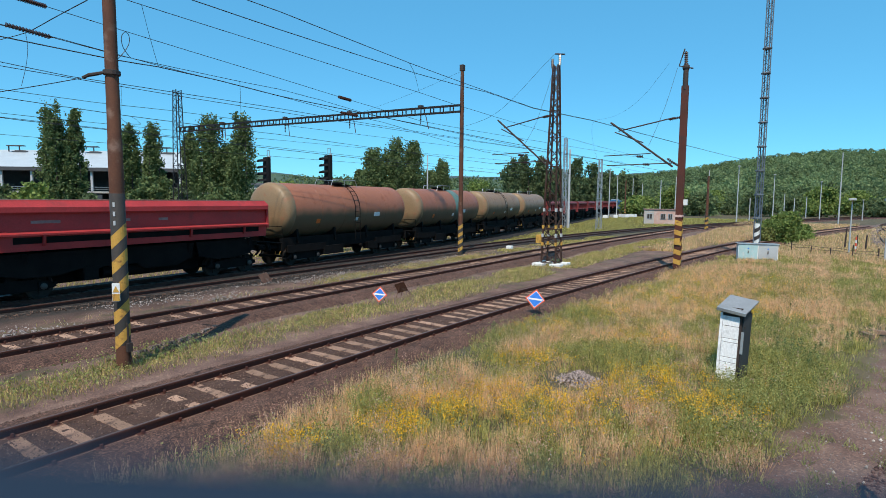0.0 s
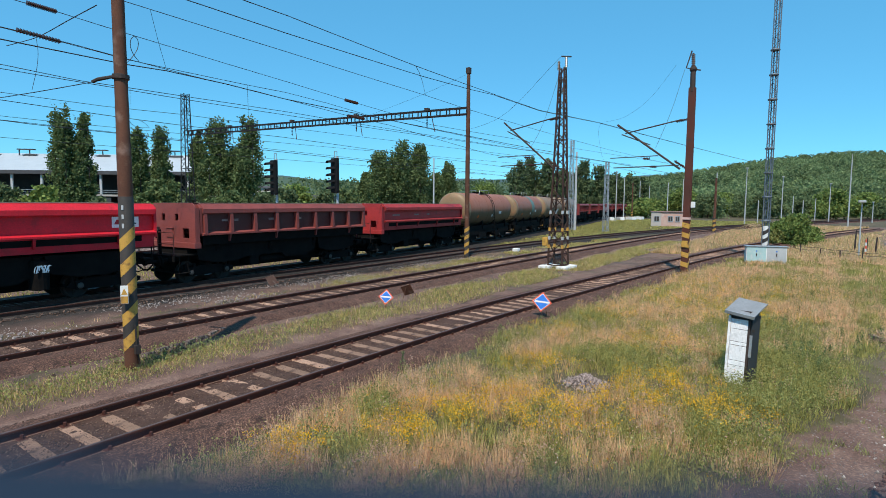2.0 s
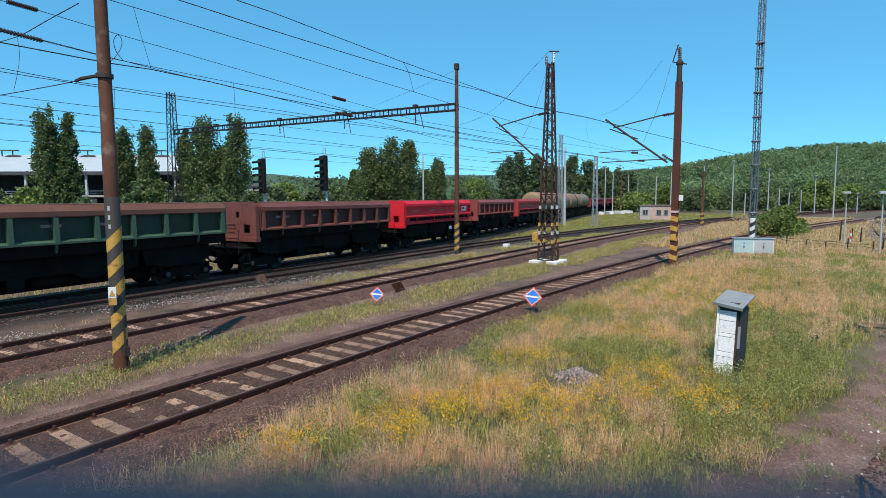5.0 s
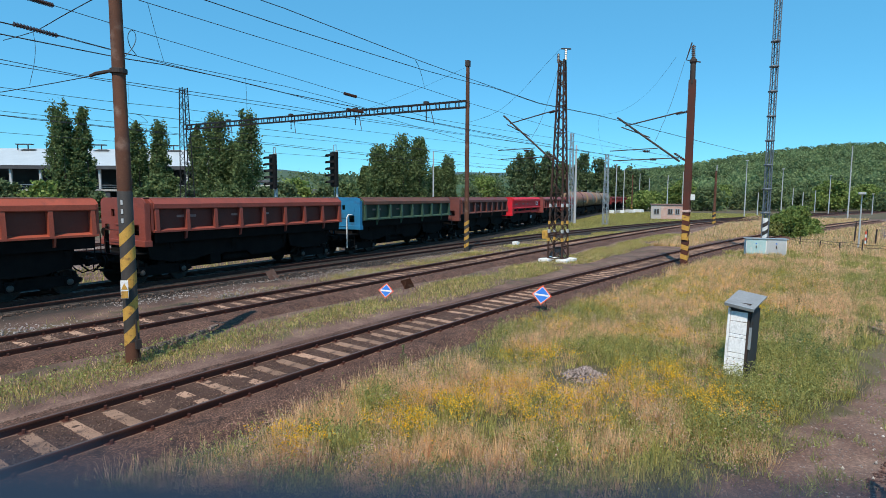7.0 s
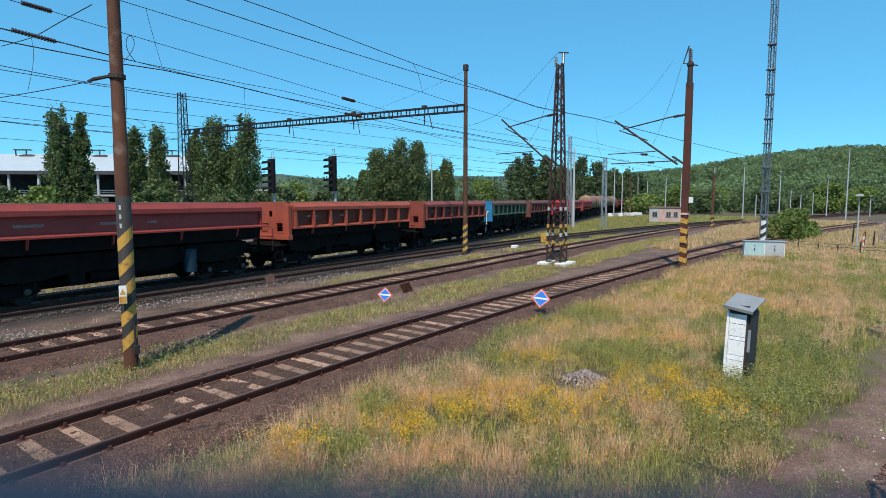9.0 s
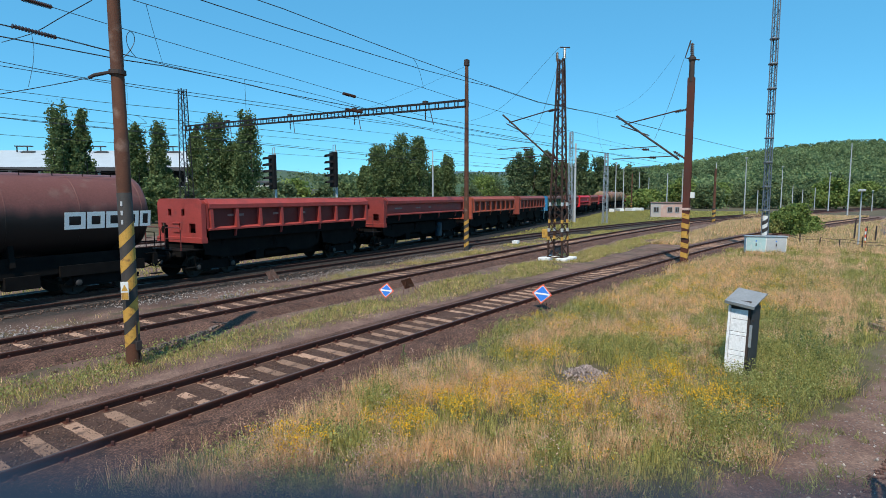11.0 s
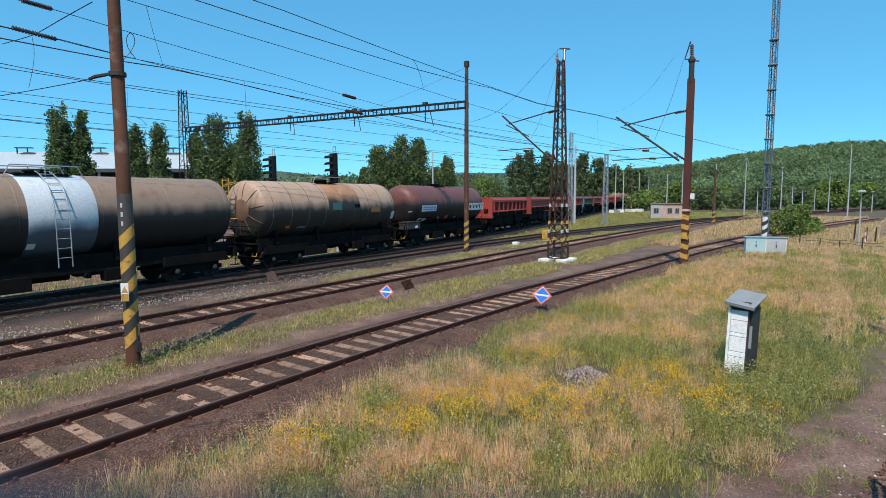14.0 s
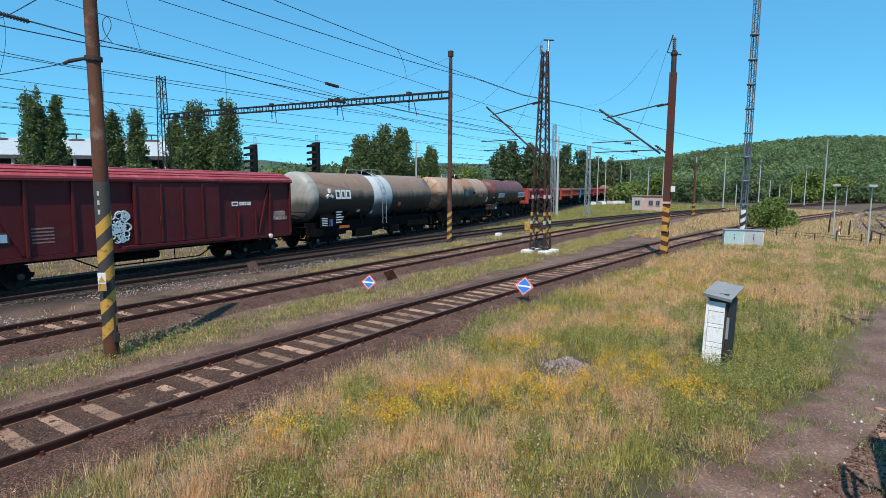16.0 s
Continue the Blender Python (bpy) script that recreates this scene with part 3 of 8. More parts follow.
def dump_wagon(front, style, colour, label, cab_colour=None, length=13.2):
    """A side-tipping wagon: box with an overhanging rim, a pierced bulkhead over the tail platform, dark underframe."""
    half = length / 2
    w = thing("dump_wagon", label, "rail wagon", "dump wagons of the train")
    mat, cab_mat = paint("wagon_paint", colour), paint("bulkhead_paint", cab_colour or colour)
    # ribbed style: the rim's shade is put into the recessed panels' colour
    inner = paint("shaded_panel_paint", tuple(0.36 * v for v in colour)) if style == "ribs" else mat
    rim_mat = paint("rusty_rim_paint", (0.17, 0.07, 0.045)) if cab_colour else mat
    xe = -half + 1.27
    x0, x1 = xe + 0.36, half - 0.5
    yb = 1.50
    # tipping box, open at the top
    m = Mesh()
    for s in (-1, 1):
        m.prism([(s * (yb - 0.36), 2.12), (s * (yb - 0.12), 2.12), (s * (yb - 0.12), 3.2), (s * (yb - 0.18), 3.36), (s * (yb - 0.26), 3.36), (s * (yb - 0.24), 3.1)], "x", x0, x1)
    m.box(x0, x1, -yb + 0.2, yb - 0.2, 1.95, 2.15)
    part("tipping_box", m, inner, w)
    for e, x in ((1, x1), (-1, x0)):
        m = Mesh()
        m.prism([(-yb, 2.1), (yb, 2.1), (yb, 3.2), (yb - 0.2, 3.36), (-yb + 0.2, 3.36), (-yb, 3.2)], "x", min(x, x + e * 0.1), max(x, x + e * 0.1))
        part("end_wall", m, mat, w)
    rng = random.Random(int(front * 11))
    for s in (-1, 1):
        o = s * (yb + 0.002)
        m = Mesh().prism([(o - s * 0.13, 2.98), (o + s * 0.05, 2.97), (o + s * 0.07, 3.0), (o + s * 0.07, 3.17), (o - s * 0.16, 3.40), (o - s * 0.24, 3.40), (o - s * 0.18, 3.33), (o - s * 0.13, 3.2)], "x", x0, x1)
        part("top_rim", m, rim_mat, w)
        yc = o - s * 0.2
        part("rim_edge", Mesh().box(x0 + 0.02, x1 - 0.02, yc - 0.05, yc + 0.05, 3.396, 3.418, 0.006), DUSTY, w, "dusty pale upper edge")
        n = 8
        if style == "ribs":
            part("bottom_flange", Mesh().prism([(o - s * 0.14, 2.02), (o + s * 0.10, 2.05), (o + s * 0.10, 2.12), (o - s * 0.14, 2.2)], "x", x0 - 0.03, x1 + 0.03), mat, w)
            me = Mesh().prism([(o - s * 0.125, 2.12), (o + s * 0.10, 2.12), (o + s * 0.055, 2.99), (o - s * 0.125, 2.99)], "x", -0.075, 0.075).data("rib", mat)
            for k in range(n + 1):
                part("rib", me, mat, w, at=pose(x0 + 0.12 + (x1 - x0 - 0.24) * k / n, 0, 0))
            bracket = Mesh().prism([(o - s * 0.1, 1.72), (o + s * 0.02, 1.75), (o + s * 0.09, 2.05), (o - s * 0.1, 2.05)], "x", -0.035, 0.035).data("bracket", mat)
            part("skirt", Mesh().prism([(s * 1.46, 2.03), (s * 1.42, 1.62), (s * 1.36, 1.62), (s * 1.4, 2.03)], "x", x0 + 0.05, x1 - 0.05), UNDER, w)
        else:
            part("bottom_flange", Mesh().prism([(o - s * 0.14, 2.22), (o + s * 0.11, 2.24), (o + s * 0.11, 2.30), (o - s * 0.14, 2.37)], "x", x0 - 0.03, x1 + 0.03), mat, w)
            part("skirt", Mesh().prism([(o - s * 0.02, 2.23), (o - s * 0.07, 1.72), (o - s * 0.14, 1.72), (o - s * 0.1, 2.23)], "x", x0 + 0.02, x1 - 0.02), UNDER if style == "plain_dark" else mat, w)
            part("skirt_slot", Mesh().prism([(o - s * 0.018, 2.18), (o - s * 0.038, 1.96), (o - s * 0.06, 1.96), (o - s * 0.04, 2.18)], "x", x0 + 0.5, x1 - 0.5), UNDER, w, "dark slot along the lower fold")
            bracket = Mesh().prism([(o - s * 0.06, 1.86), (o + s * 0.03, 1.92), (o + s * 0.10, 2.24), (o - s * 0.06, 2.24)], "x", -0.04, 0.04).data("bracket", mat)
        for k in (1, 3, 5, 7):
            part("bracket", bracket, mat, w, at=pose(x0 + (x1 - x0) * k / 8, 0, 0))
    load = Mesh()
    nx, ny = 22, 6
    vs = [(x0 + (x1 - x0) * i / nx, -1.2 + 2.4 * j / ny, 3.02 + 0.22 * math.sin(math.pi * j / ny) + rng.uniform(-0.05, 0.05)) for i in range(nx + 1) for j in range(ny + 1)]
    load.add(vs, [(i * (ny + 1) + j, (i + 1) * (ny + 1) + j, (i + 1) * (ny + 1) + j + 1, i * (ny + 1) + j + 1) for i in range(nx) for j in range(ny)])
    part("load", load, BALLAST, w, "heaped earth and gravel load")
    # bulkhead of plate across the tail, with square openings through it
    ys = [-1.5, -1.08, -0.66, -0.39, -0.15, 0.525, 0.765, 0.93, 1.26, 1.5]
    zs = [1.74, 1.93, 2.34, 2.66, 2.95, 3.2]
    part("bulkhead", Mesh().holed(ys, zs, {(3, 3), (5, 3), (1, 1), (7, 1)}, -xe - 0.07, -xe), cab_mat, w, "steel bulkhead with small square openings", at=pose(0, 0, 0, 0, 0, 90))
    part("bulkhead_cap", Mesh().prism([(-1.5, 3.2), (1.5, 3.2), (1.44, 3.33), (1.28, 3.41), (-1.28, 3.41), (-1.44, 3.33)], "x", xe, xe + 0.07), cab_mat, w)
    part("bulkhead_sill", Mesh().box(xe - 0.07, xe + 0.26, -1.53, 1.53, 1.5, 1.74, 0.02), cab_mat, w)
    for s in (-1, 1):
        part("bulkhead_return", Mesh().box(xe + 0.07, xe + 0.22, s * 1.48 - 0.02, s * 1.48 + 0.02, 1.74, 3.2), cab_mat, w)
    part("hatch", Mesh().box(xe - 0.035, xe, -0.02, 0.40, 1.93, 2.32, 0.01), cab_mat, w)
    part("hatch_lip", Mesh().box(xe - 0.07, xe, -0.06, 0.44, 2.32, 2.36, 0.008), cab_mat, w)
    part("wall_mark", Mesh().box(xe - 0.004, xe, 1.05, 1.14, 1.56, 1.64, 0), LETTER_DIM, w)
    # tail platform with a bent rail
    xp = -half + 0.46
    part("tail_platform", Mesh().box(-half + 0.36, xe + 0.3, -1.25, 1.25, 1.2, 1.25).box(-half + 0.36, -half + 0.44, -1.3, 1.3, 1.0, 1.25), UNDER, w)
    rail_paint = paint("rail_paint", tuple(0.35 * v + 0.01 for v in (cab_colour or colour)))
    for ya, yz in ((1.2, 0.15), (-0.15, -1.2)):
        r = Mesh().line([(xp, ya, 1.25), (xp, ya, 2.12), (xp, ya - 0.08, 2.2), (xp, yz + 0.08, 2.2), (xp, yz, 2.12), (xp, yz, 1.25)], 0.022)
        r.tube((xp, ya, 1.72), (xp, yz, 1.72), 0.014, seg=6)
        part("platform_rail", r, rail_paint, w)
    part("brake_pillar", Mesh().box(xp + 0.1, xp + 0.2, -0.1, 0.0, 1.25, 2.3, 0.01).turned((xp + 0.05, -0.05, 2.1), (-1, 0, 0), [(0, 0.16), (0.015, 0.17), (0.03, 0.16)], 14), UNDER, w)
    # underframe
    m = Mesh()
    m.box(-half + 0.62, half - 0.62, -0.9, 0.9, 1.0, 1.2)
    m.box(xe, half - 0.62, -0.9, 0.9, 1.2, 1.45)
    m.box(-half + 1.0, half - 1.0, -0.45, 0.45, 0.40, 1.02)
    m.box(xe + 0.3, half - 0.9, -0.42, 0.42, 1.3, 1.95)
    for s in (-1, 1):
        for k in range(4):
            x = x0 + 0.9 + k * (x1 - x0 - 1.8) / 3
            m.tube((x, s * 1.0, 0.95), (x, s * 1.22, 1.62), 0.13, seg=10)
            m.box(x - 0.25, x + 0.25, s * 0.9 - 0.1, s * 0.9 + 0.1, 0.9, 1.3)
        m.line([(-half + 0.7, s * 1.2, 0.5), (-half + 0.7, s * 1.2, 1.2)], 0.02)
        m.line([(-half + 1.1, s * 1.2, 0.5), (-half + 1.1, s * 1.2, 1.2)], 0.02)
        m.box(-half + 0.65, -half + 1.15, s * 1.2 - 0.1, s * 1.2 + 0.1, 0.48, 0.51)
    m.tube((-1.4, -0.75, 0.72), (0.2, -0.75, 0.72), 0.22, seg=12)
    m.tube((0.6, 0.75, 0.72), (2.0, 0.75, 0.72), 0.22, seg=12)
    m.box(-2.2, -1.7, -1.2, 1.2, 0.5, 1.0)
    for s in (-1, 1):
        m.prism([(-2.35, 1.62), (2.35, 1.62), (2.2, 1.0), (1.5, 0.72), (0.1, 0.72), (-0.2, 0.95), (-1.5, 0.95), (-2.2, 0.7)], "y", s * 1.12 - 0.05, s * 1.12 + 0.05)
        for a in (-3.6, 3.9):
            m.prism([(a - 1.55, 1.62), (a + 1.55, 1.62), (a + 1.4, 0.98), (a + 0.5, 0.8), (a - 0.5, 0.8), (a - 1.4, 0.98)], "y", s * 1.2 - 0.04, s * 1.2 + 0.04)
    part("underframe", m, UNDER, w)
    m = Mesh()
    for z in (1.35, 1.95):
        m.line([(half - 0.46, -1.2, z), (half - 0.46, 1.2, z)], 0.022)
    m.line([(half - 0.46, -1.2, 1.2), (half - 0.46, -1.2, 1.95)], 0.022)
    m.line([(half - 0.46, 1.2, 1.2), (half - 0.46, 1.2, 1.95)], 0.022)
    part("end_platform", m.box(half - 0.8, half - 0.42, -1.25, 1.25, 1.2, 1.25), UNDER, w)
    for k, x in enumerate((-3.9, -1.2, 0.6)):
        part("marking", Mesh().box(x, x + 0.9 - 0.25 * k, -yb + 0.112, -yb + 0.121, 2.62, 2.72), LETTER_DIM, w, "faded lettering bar")
    buffers(w, half)
    for x in (-4.4, 4.4):
        bogie(x, w)
    MOVING.append((w, front - half, 4.4))
    return w


LETTER = surf("white_lettering", (0.85, 0.85, 0.83), (0.78, 0.78, 0.76), 6, 0.6, bump=0.0)
LETTER_DIM = surf("faded_lettering", (0.30, 0.22, 0.2), (0.2, 0.12, 0.11), 6, 0.7, bump=0.0)


def name_shapes(widths, height, gap, material, parent, at, label):
    """A painted trade name as plain upright frames, one for each of its shapes."""
    x = 0.0
    for wd in widths:
        t = 0.21 * min(wd, height) + 0.02
        m = Mesh().box(x, x + t, 0, height, -0.003, 0.003).box(x + wd - t, x + wd, 0, height, -0.003, 0.003)
        m.box(x + t, x + wd - t, 0, t, -0.003, 0.003).box(x + t, x + wd - t, height - t, height, -0.003, 0.003)
        part("painted_shape", m, material, parent, label, at=at)
        x += wd + gap


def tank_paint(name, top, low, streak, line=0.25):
    """Tank plate with a darker lower half whose edge wanders, and streaks run down the sides."""
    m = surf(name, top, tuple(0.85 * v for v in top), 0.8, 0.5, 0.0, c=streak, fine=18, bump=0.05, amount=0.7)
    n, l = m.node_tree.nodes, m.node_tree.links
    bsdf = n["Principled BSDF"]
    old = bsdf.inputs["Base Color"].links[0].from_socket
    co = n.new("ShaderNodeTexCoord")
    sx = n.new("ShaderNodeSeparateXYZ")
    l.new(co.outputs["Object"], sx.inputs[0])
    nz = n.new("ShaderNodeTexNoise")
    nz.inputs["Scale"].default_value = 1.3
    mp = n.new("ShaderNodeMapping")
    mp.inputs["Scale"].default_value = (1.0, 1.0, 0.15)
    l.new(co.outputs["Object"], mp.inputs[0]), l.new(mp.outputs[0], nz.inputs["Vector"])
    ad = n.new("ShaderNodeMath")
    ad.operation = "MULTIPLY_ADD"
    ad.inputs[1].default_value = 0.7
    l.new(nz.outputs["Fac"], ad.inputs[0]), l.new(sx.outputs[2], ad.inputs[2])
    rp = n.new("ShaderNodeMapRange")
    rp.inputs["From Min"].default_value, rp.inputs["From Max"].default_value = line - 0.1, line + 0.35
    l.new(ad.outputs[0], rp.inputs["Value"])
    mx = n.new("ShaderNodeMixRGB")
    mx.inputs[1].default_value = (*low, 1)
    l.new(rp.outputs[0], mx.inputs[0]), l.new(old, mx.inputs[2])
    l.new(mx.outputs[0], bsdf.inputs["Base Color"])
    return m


def tank_wagon(front, length, mat, label, band=None, ladder=True, r=1.46, zc=2.88, end_mat=None, plates=(), stripe=False, tail=0.0):
    half = length / 2
    w = thing("tank_wagon", label, "rail wagon", "tank wagons of the train")
    hl = half - 0.74
    m = Mesh()
    prof = [(-hl, 0.05), (-hl + 0.03, 0.6), (-hl + 0.07, 1.0), (-hl + 0.14, 1.25), (-hl + 0.24, r - 0.06), (-hl + 0.36, r)]
    front_end = [(-h, q) for h, q in reversed(prof)]
    if tail:
        prof = [(-hl + tail + a, q) for a, q in ((0, 0.05), (0.03, 0.6), (0.08, 0.95), (0.18, 1.16), (0.32, 1.31), (0.5, 1.41), (0.72, r))]
    prof = prof + [(h, r) for h in np.linspace(-hl + 1.7, hl - 1.5, 9)] + front_end
    m.turned((0, 0, 0), (1, 0, 0), prof, 56)
    tank = part("tank", m, mat, w, smooth=True, at=pose(0, 0, zc))
    me = Mesh().turned((-0.02, 0, 0), (1, 0, 0), [(0, r + 0.001), (0.008, r + 0.008), (0.032, r + 0.008), (0.04, r + 0.001)], 56).data("weld_seam", mat, True)
    if stripe:
        grime = surf("dark_seam_grime", (0.12, 0.085, 0.06), (0.20, 0.135, 0.095), 2, 0.8, bump=0.1)
        me = Mesh().turned((-0.02, 0, 0), (1, 0, 0), [(0, r + 0.001), (0.008, r + 0.008), (0.032, r + 0.008), (0.04, r + 0.001)], 56).data("weld_seam", grime, True)
        rust = tank_paint("rust_washed_plate", (0.43, 0.22, 0.115), (0.035, 0.032, 0.029), (0.50, 0.30, 0.19), 0.75)
        part("middle_plates", Mesh().turned((-0.9, 0, 0), (1, 0, 0), [(0, r + 0.001), (0.01, r + 0.004), (2.75, r + 0.004), (2.76, r + 0.001)], 56), rust, tank, "rust-washed plates under the filling dome", smooth=True)
    n_seam = 9 if stripe else 6
    for k in range(n_seam):
        part("weld_seam", me, grime if stripe else mat, tank, at=pose(-hl + tail + 0.75 + (2 * hl - tail - 1.25) * k / (n_seam - 1), 0, 0))
    if band:
        b = Mesh().turned((band[0], 0, 0), (1, 0, 0), [(0, r + 0.003), (0.02, r + 0.012), (band[1] - 0.02, r + 0.012), (band[1], r + 0.003)], 56)
        part("band", b, band[2], tank, "pale band round the barrel", smooth=True)
    if end_mat:
        dish = Mesh().turned((0, 0, 0), (-1, 0, 0), [(hl - 0.75, r + 0.002), (hl - 0.74, r + 0.008), (hl - 0.36, r + 0.008), (hl - 0.24, r - 0.052), (hl - 0.13, 1.258), (hl - 0.06, 1.008), (hl - 0.02, 0.6), (hl + 0.01, 0.05)], 56)
        part("end_dish", dish, end_mat, tank, "paler dished end", smooth=True)
    if stripe:
        seam_paint = surf("rusty_seam", (0.20, 0.11, 0.07), (0.12, 0.075, 0.05), 3, 0.7, bump=0.1)
        me = Mesh().line([(-hl + 0.012, 0, 0.5), (-hl + 0.05, 0, 1.0), (-hl + 0.125, 0, 1.25), (-hl + 0.235, 0, 1.40)], 0.016).data("end_seam", seam_paint)
        for k in range(10):
            part("end_seam", me, seam_paint, tank, at=pose(0, 0, 0, 36 * k + 8, 0, 0))
        part("end_disc", Mesh().turned((-hl - 0.02, 0, 0), (1, 0, 0), [(0, 0.02), (0.005, 0.5), (0.03, 0.54), (0.06, 0.54)], 32), seam_paint, tank, "rusty round patch on the end", smooth=True)
        lad = Mesh()
        for y in (0.2, 0.62):
            lad.line([(-hl - 0.5, y, -0.55), (-hl - 0.5, y, 1.55)], 0.026)
            lad.line([(-hl - 0.5, y, 1.2), (-hl + 0.3, y, 1.43)], 0.02)
            lad.line([(-hl - 0.5, y, -0.4), (-hl + 0.02, y, -0.4)], 0.02)
        for k in range(8):
            lad.tube((-hl - 0.5, 0.2, -0.5 + 0.28 * k), (-hl - 0.5, 0.62, -0.5 + 0.28 * k), 0.018, seg=6)
        part("end_ladder", lad, YELLOW, tank, "yellow ladder at the end")
    # dome and manway
    top = zc + r
    m = Mesh().turned((0, 0, top - 0.05), (0, 0, 1), [(0, 0.36), (0.14, 0.36), (0.15, 0.42), (0.20, 0.42), (0.23, 0.30)], 18)
    m.box(-0.9, 0.9, -0.55, 0.55, top - 0.02, top + 0.02)
    part("manway", m, UNDER, w)
    m = Mesh()
    for s in () if tail else (-1, 1):
        m.line([(-1.25, s * 0.62, top - 0.1), (-1.05, s * 0.62, top + 0.3), (1.05, s * 0.62, top + 0.3), (1.25, s * 0.62, top - 0.1)], 0.02)
        m.line([(0, s * 0.62, top - 0.1), (0, s * 0.62, top + 0.3)], 0.016)
    if tail:
        m.line([(-1.0, -0.5, top - 0.1), (-1.0, -0.5, top + 0.07), (5.6, -0.5, top + 0.07), (5.8, -0.5, top - 0.1)], 0.02)
        for k in range(7):
            m.line([(-0.6 + k, -0.5, top - 0.1), (-0.6 + k, -0.5, top + 0.07)], 0.016)
        box = Mesh().box(-half + 0.75, -half + 2.5, -1.34, -0.6, 1.27, 1.78, 0.05)
        box.box(-half + 0.72, -half + 2.53, -1.36, -0.58, 1.74, 1.79, 0.01)
        box = part("valve_box", box, surf("grey_brown_paint", (0.06, 0.05, 0.048), (0.04, 0.034, 0.032), 1.5, 0.7, bump=0.1), w, "dull grey-brown valve box")
        part("box_plate", Mesh().box(-half + 1.75, -half + 2.1, -1.352, -1.345, 1.35, 1.5), WHITE, box)
    part("top_rail", m, UNDER if tail else GALV, w)
    if ladder:
        for s in (-1, 1):
            m = Mesh()
            arc = [(s * (r + 0.16) * math.sin(a), zc + (r + 0.16) * math.cos(a)) for a in np.linspace(0.25, 1.62, 8)] + [(s * (r + 0.16), 1.15)]
            for x in (-0.22, 0.22):
                m.line([(x, y, z) for y, z in arc], 0.02)
            for (y, z), (y2, z2) in zip(arc, arc[1:]):
                k = max(1, int(math.hypot(y2 - y, z2 - z) / 0.28))
                for j in range(k):
                    f = j / k
                    m.tube((-0.22, y + (y2 - y) * f, z + (z2 - z) * f), (0.22, y + (y2 - y) * f, z + (z2 - z) * f), 0.014, seg=6)
            part("ladder", m, GALV if band else UNDER, w)
    # frame and saddles
    m = Mesh()
    for s in (-1, 1):
        m.box(-half + 0.62, half - 0.62, s * 0.95 - 0.07, s * 0.95 + 0.07, 0.98, 1.26)
    for x in (-half + 0.7, half - 0.7):
        m.box(x - 0.08, x + 0.08, -1.3, 1.3, 0.85, 1.28)
    for x in np.linspace(-hl + 1.2, hl - 1.2, 4):
        out = [(-1.2, 1.2), (1.2, 1.2)] + [(1.46 * math.sin(a), zc - 1.46 * math.cos(a)) for a in np.linspace(0.85, -0.85, 9)]
        m.prism(out, "x", x - 0.08, x + 0.08)
    for s in (-1, 1):
        m.prism([(-half + 0.7, 1.0), (-half + 0.7, 1.5), (half - 0.7, 1.5), (half - 0.7, 1.0), (2.3, 0.82), (-2.3, 0.82)], "y", s * 1.06 - 0.04, s * 1.06 + 0.04)
        m.box(-2.6, -0.9, s * 1.05 - 0.2, s * 1.05 + 0.2, 0.42, 0.9)
        m.box(1.5, 2.5, s * 1.05 - 0.2, s * 1.05 + 0.2, 0.45, 0.9)
        for a in (-half + 2.6, half - 2.6):
            m.box(a - 1.5, a + 1.5, s * 1.15 - 0.05, s * 1.15 + 0.05, 0.72, 1.1)
    m.tube((-1.3, -0.6, 0.78), (0.5, -0.6, 0.78), 0.2, seg=12)
    m.tube((0.9, -1.05, 0.72), (0.9, -1.25, 0.72), 0.1, seg=10)
    m.tube((0.9, -0.9, 0.72), (0.9, 0.9, 0.72), 0.06, seg=8)
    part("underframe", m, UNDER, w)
    for e in (-1, 1):
        m = Mesh()
        x = e * (half - 0.68)
        for y in (-1.25, 1.25):
            m.line([(x, y, 0.45), (x, y, 1.25), (x, y, 2.1)], 0.018)
            m.box(x - 0.2, x + 0.2, y - 0.14, y + 0.14, 0.45, 0.48)
        m.line([(x, -1.25, 2.1), (x, 1.25, 2.1)], 0.018)
        m.line([(x, -1.25, 1.7), (x, 1.25, 1.7)], 0.018)
        m.box(x - 0.35, x + 0.1, -1.25, 1.25, 1.27, 1.30)
        part("end_platform", m, UNDER, w)
        part("shunter_grip", Mesh().line([(x + e * 0.1, -1.2, 0.85), (x + e * 0.16, -1.2, 0.7), (x + e * 0.16, -0.9, 0.7), (x + e * 0.1, -0.9, 0.85)], 0.02), YELLOW, w)
    for x, z, wd, ht, pm in plates:
        ang = math.asin(max(-1, min(1, (zc - z) / r)))
        y = -r * math.cos(ang) - 0.012
        if z < 1.7:
            y = -1.33
            ang = 0
        part("plate", Mesh().box(-wd / 2, wd / 2, -0.006, 0.006, -ht / 2, ht / 2), pm, w, at=pose(x, y, z, math.degrees(ang), 0, 0))
    buffers(w, half)
    for x in (-half + 2.6, half - 2.6):
        bogie(x, w)
    MOVING.append((w, front - half, half - 2.6))
    return w


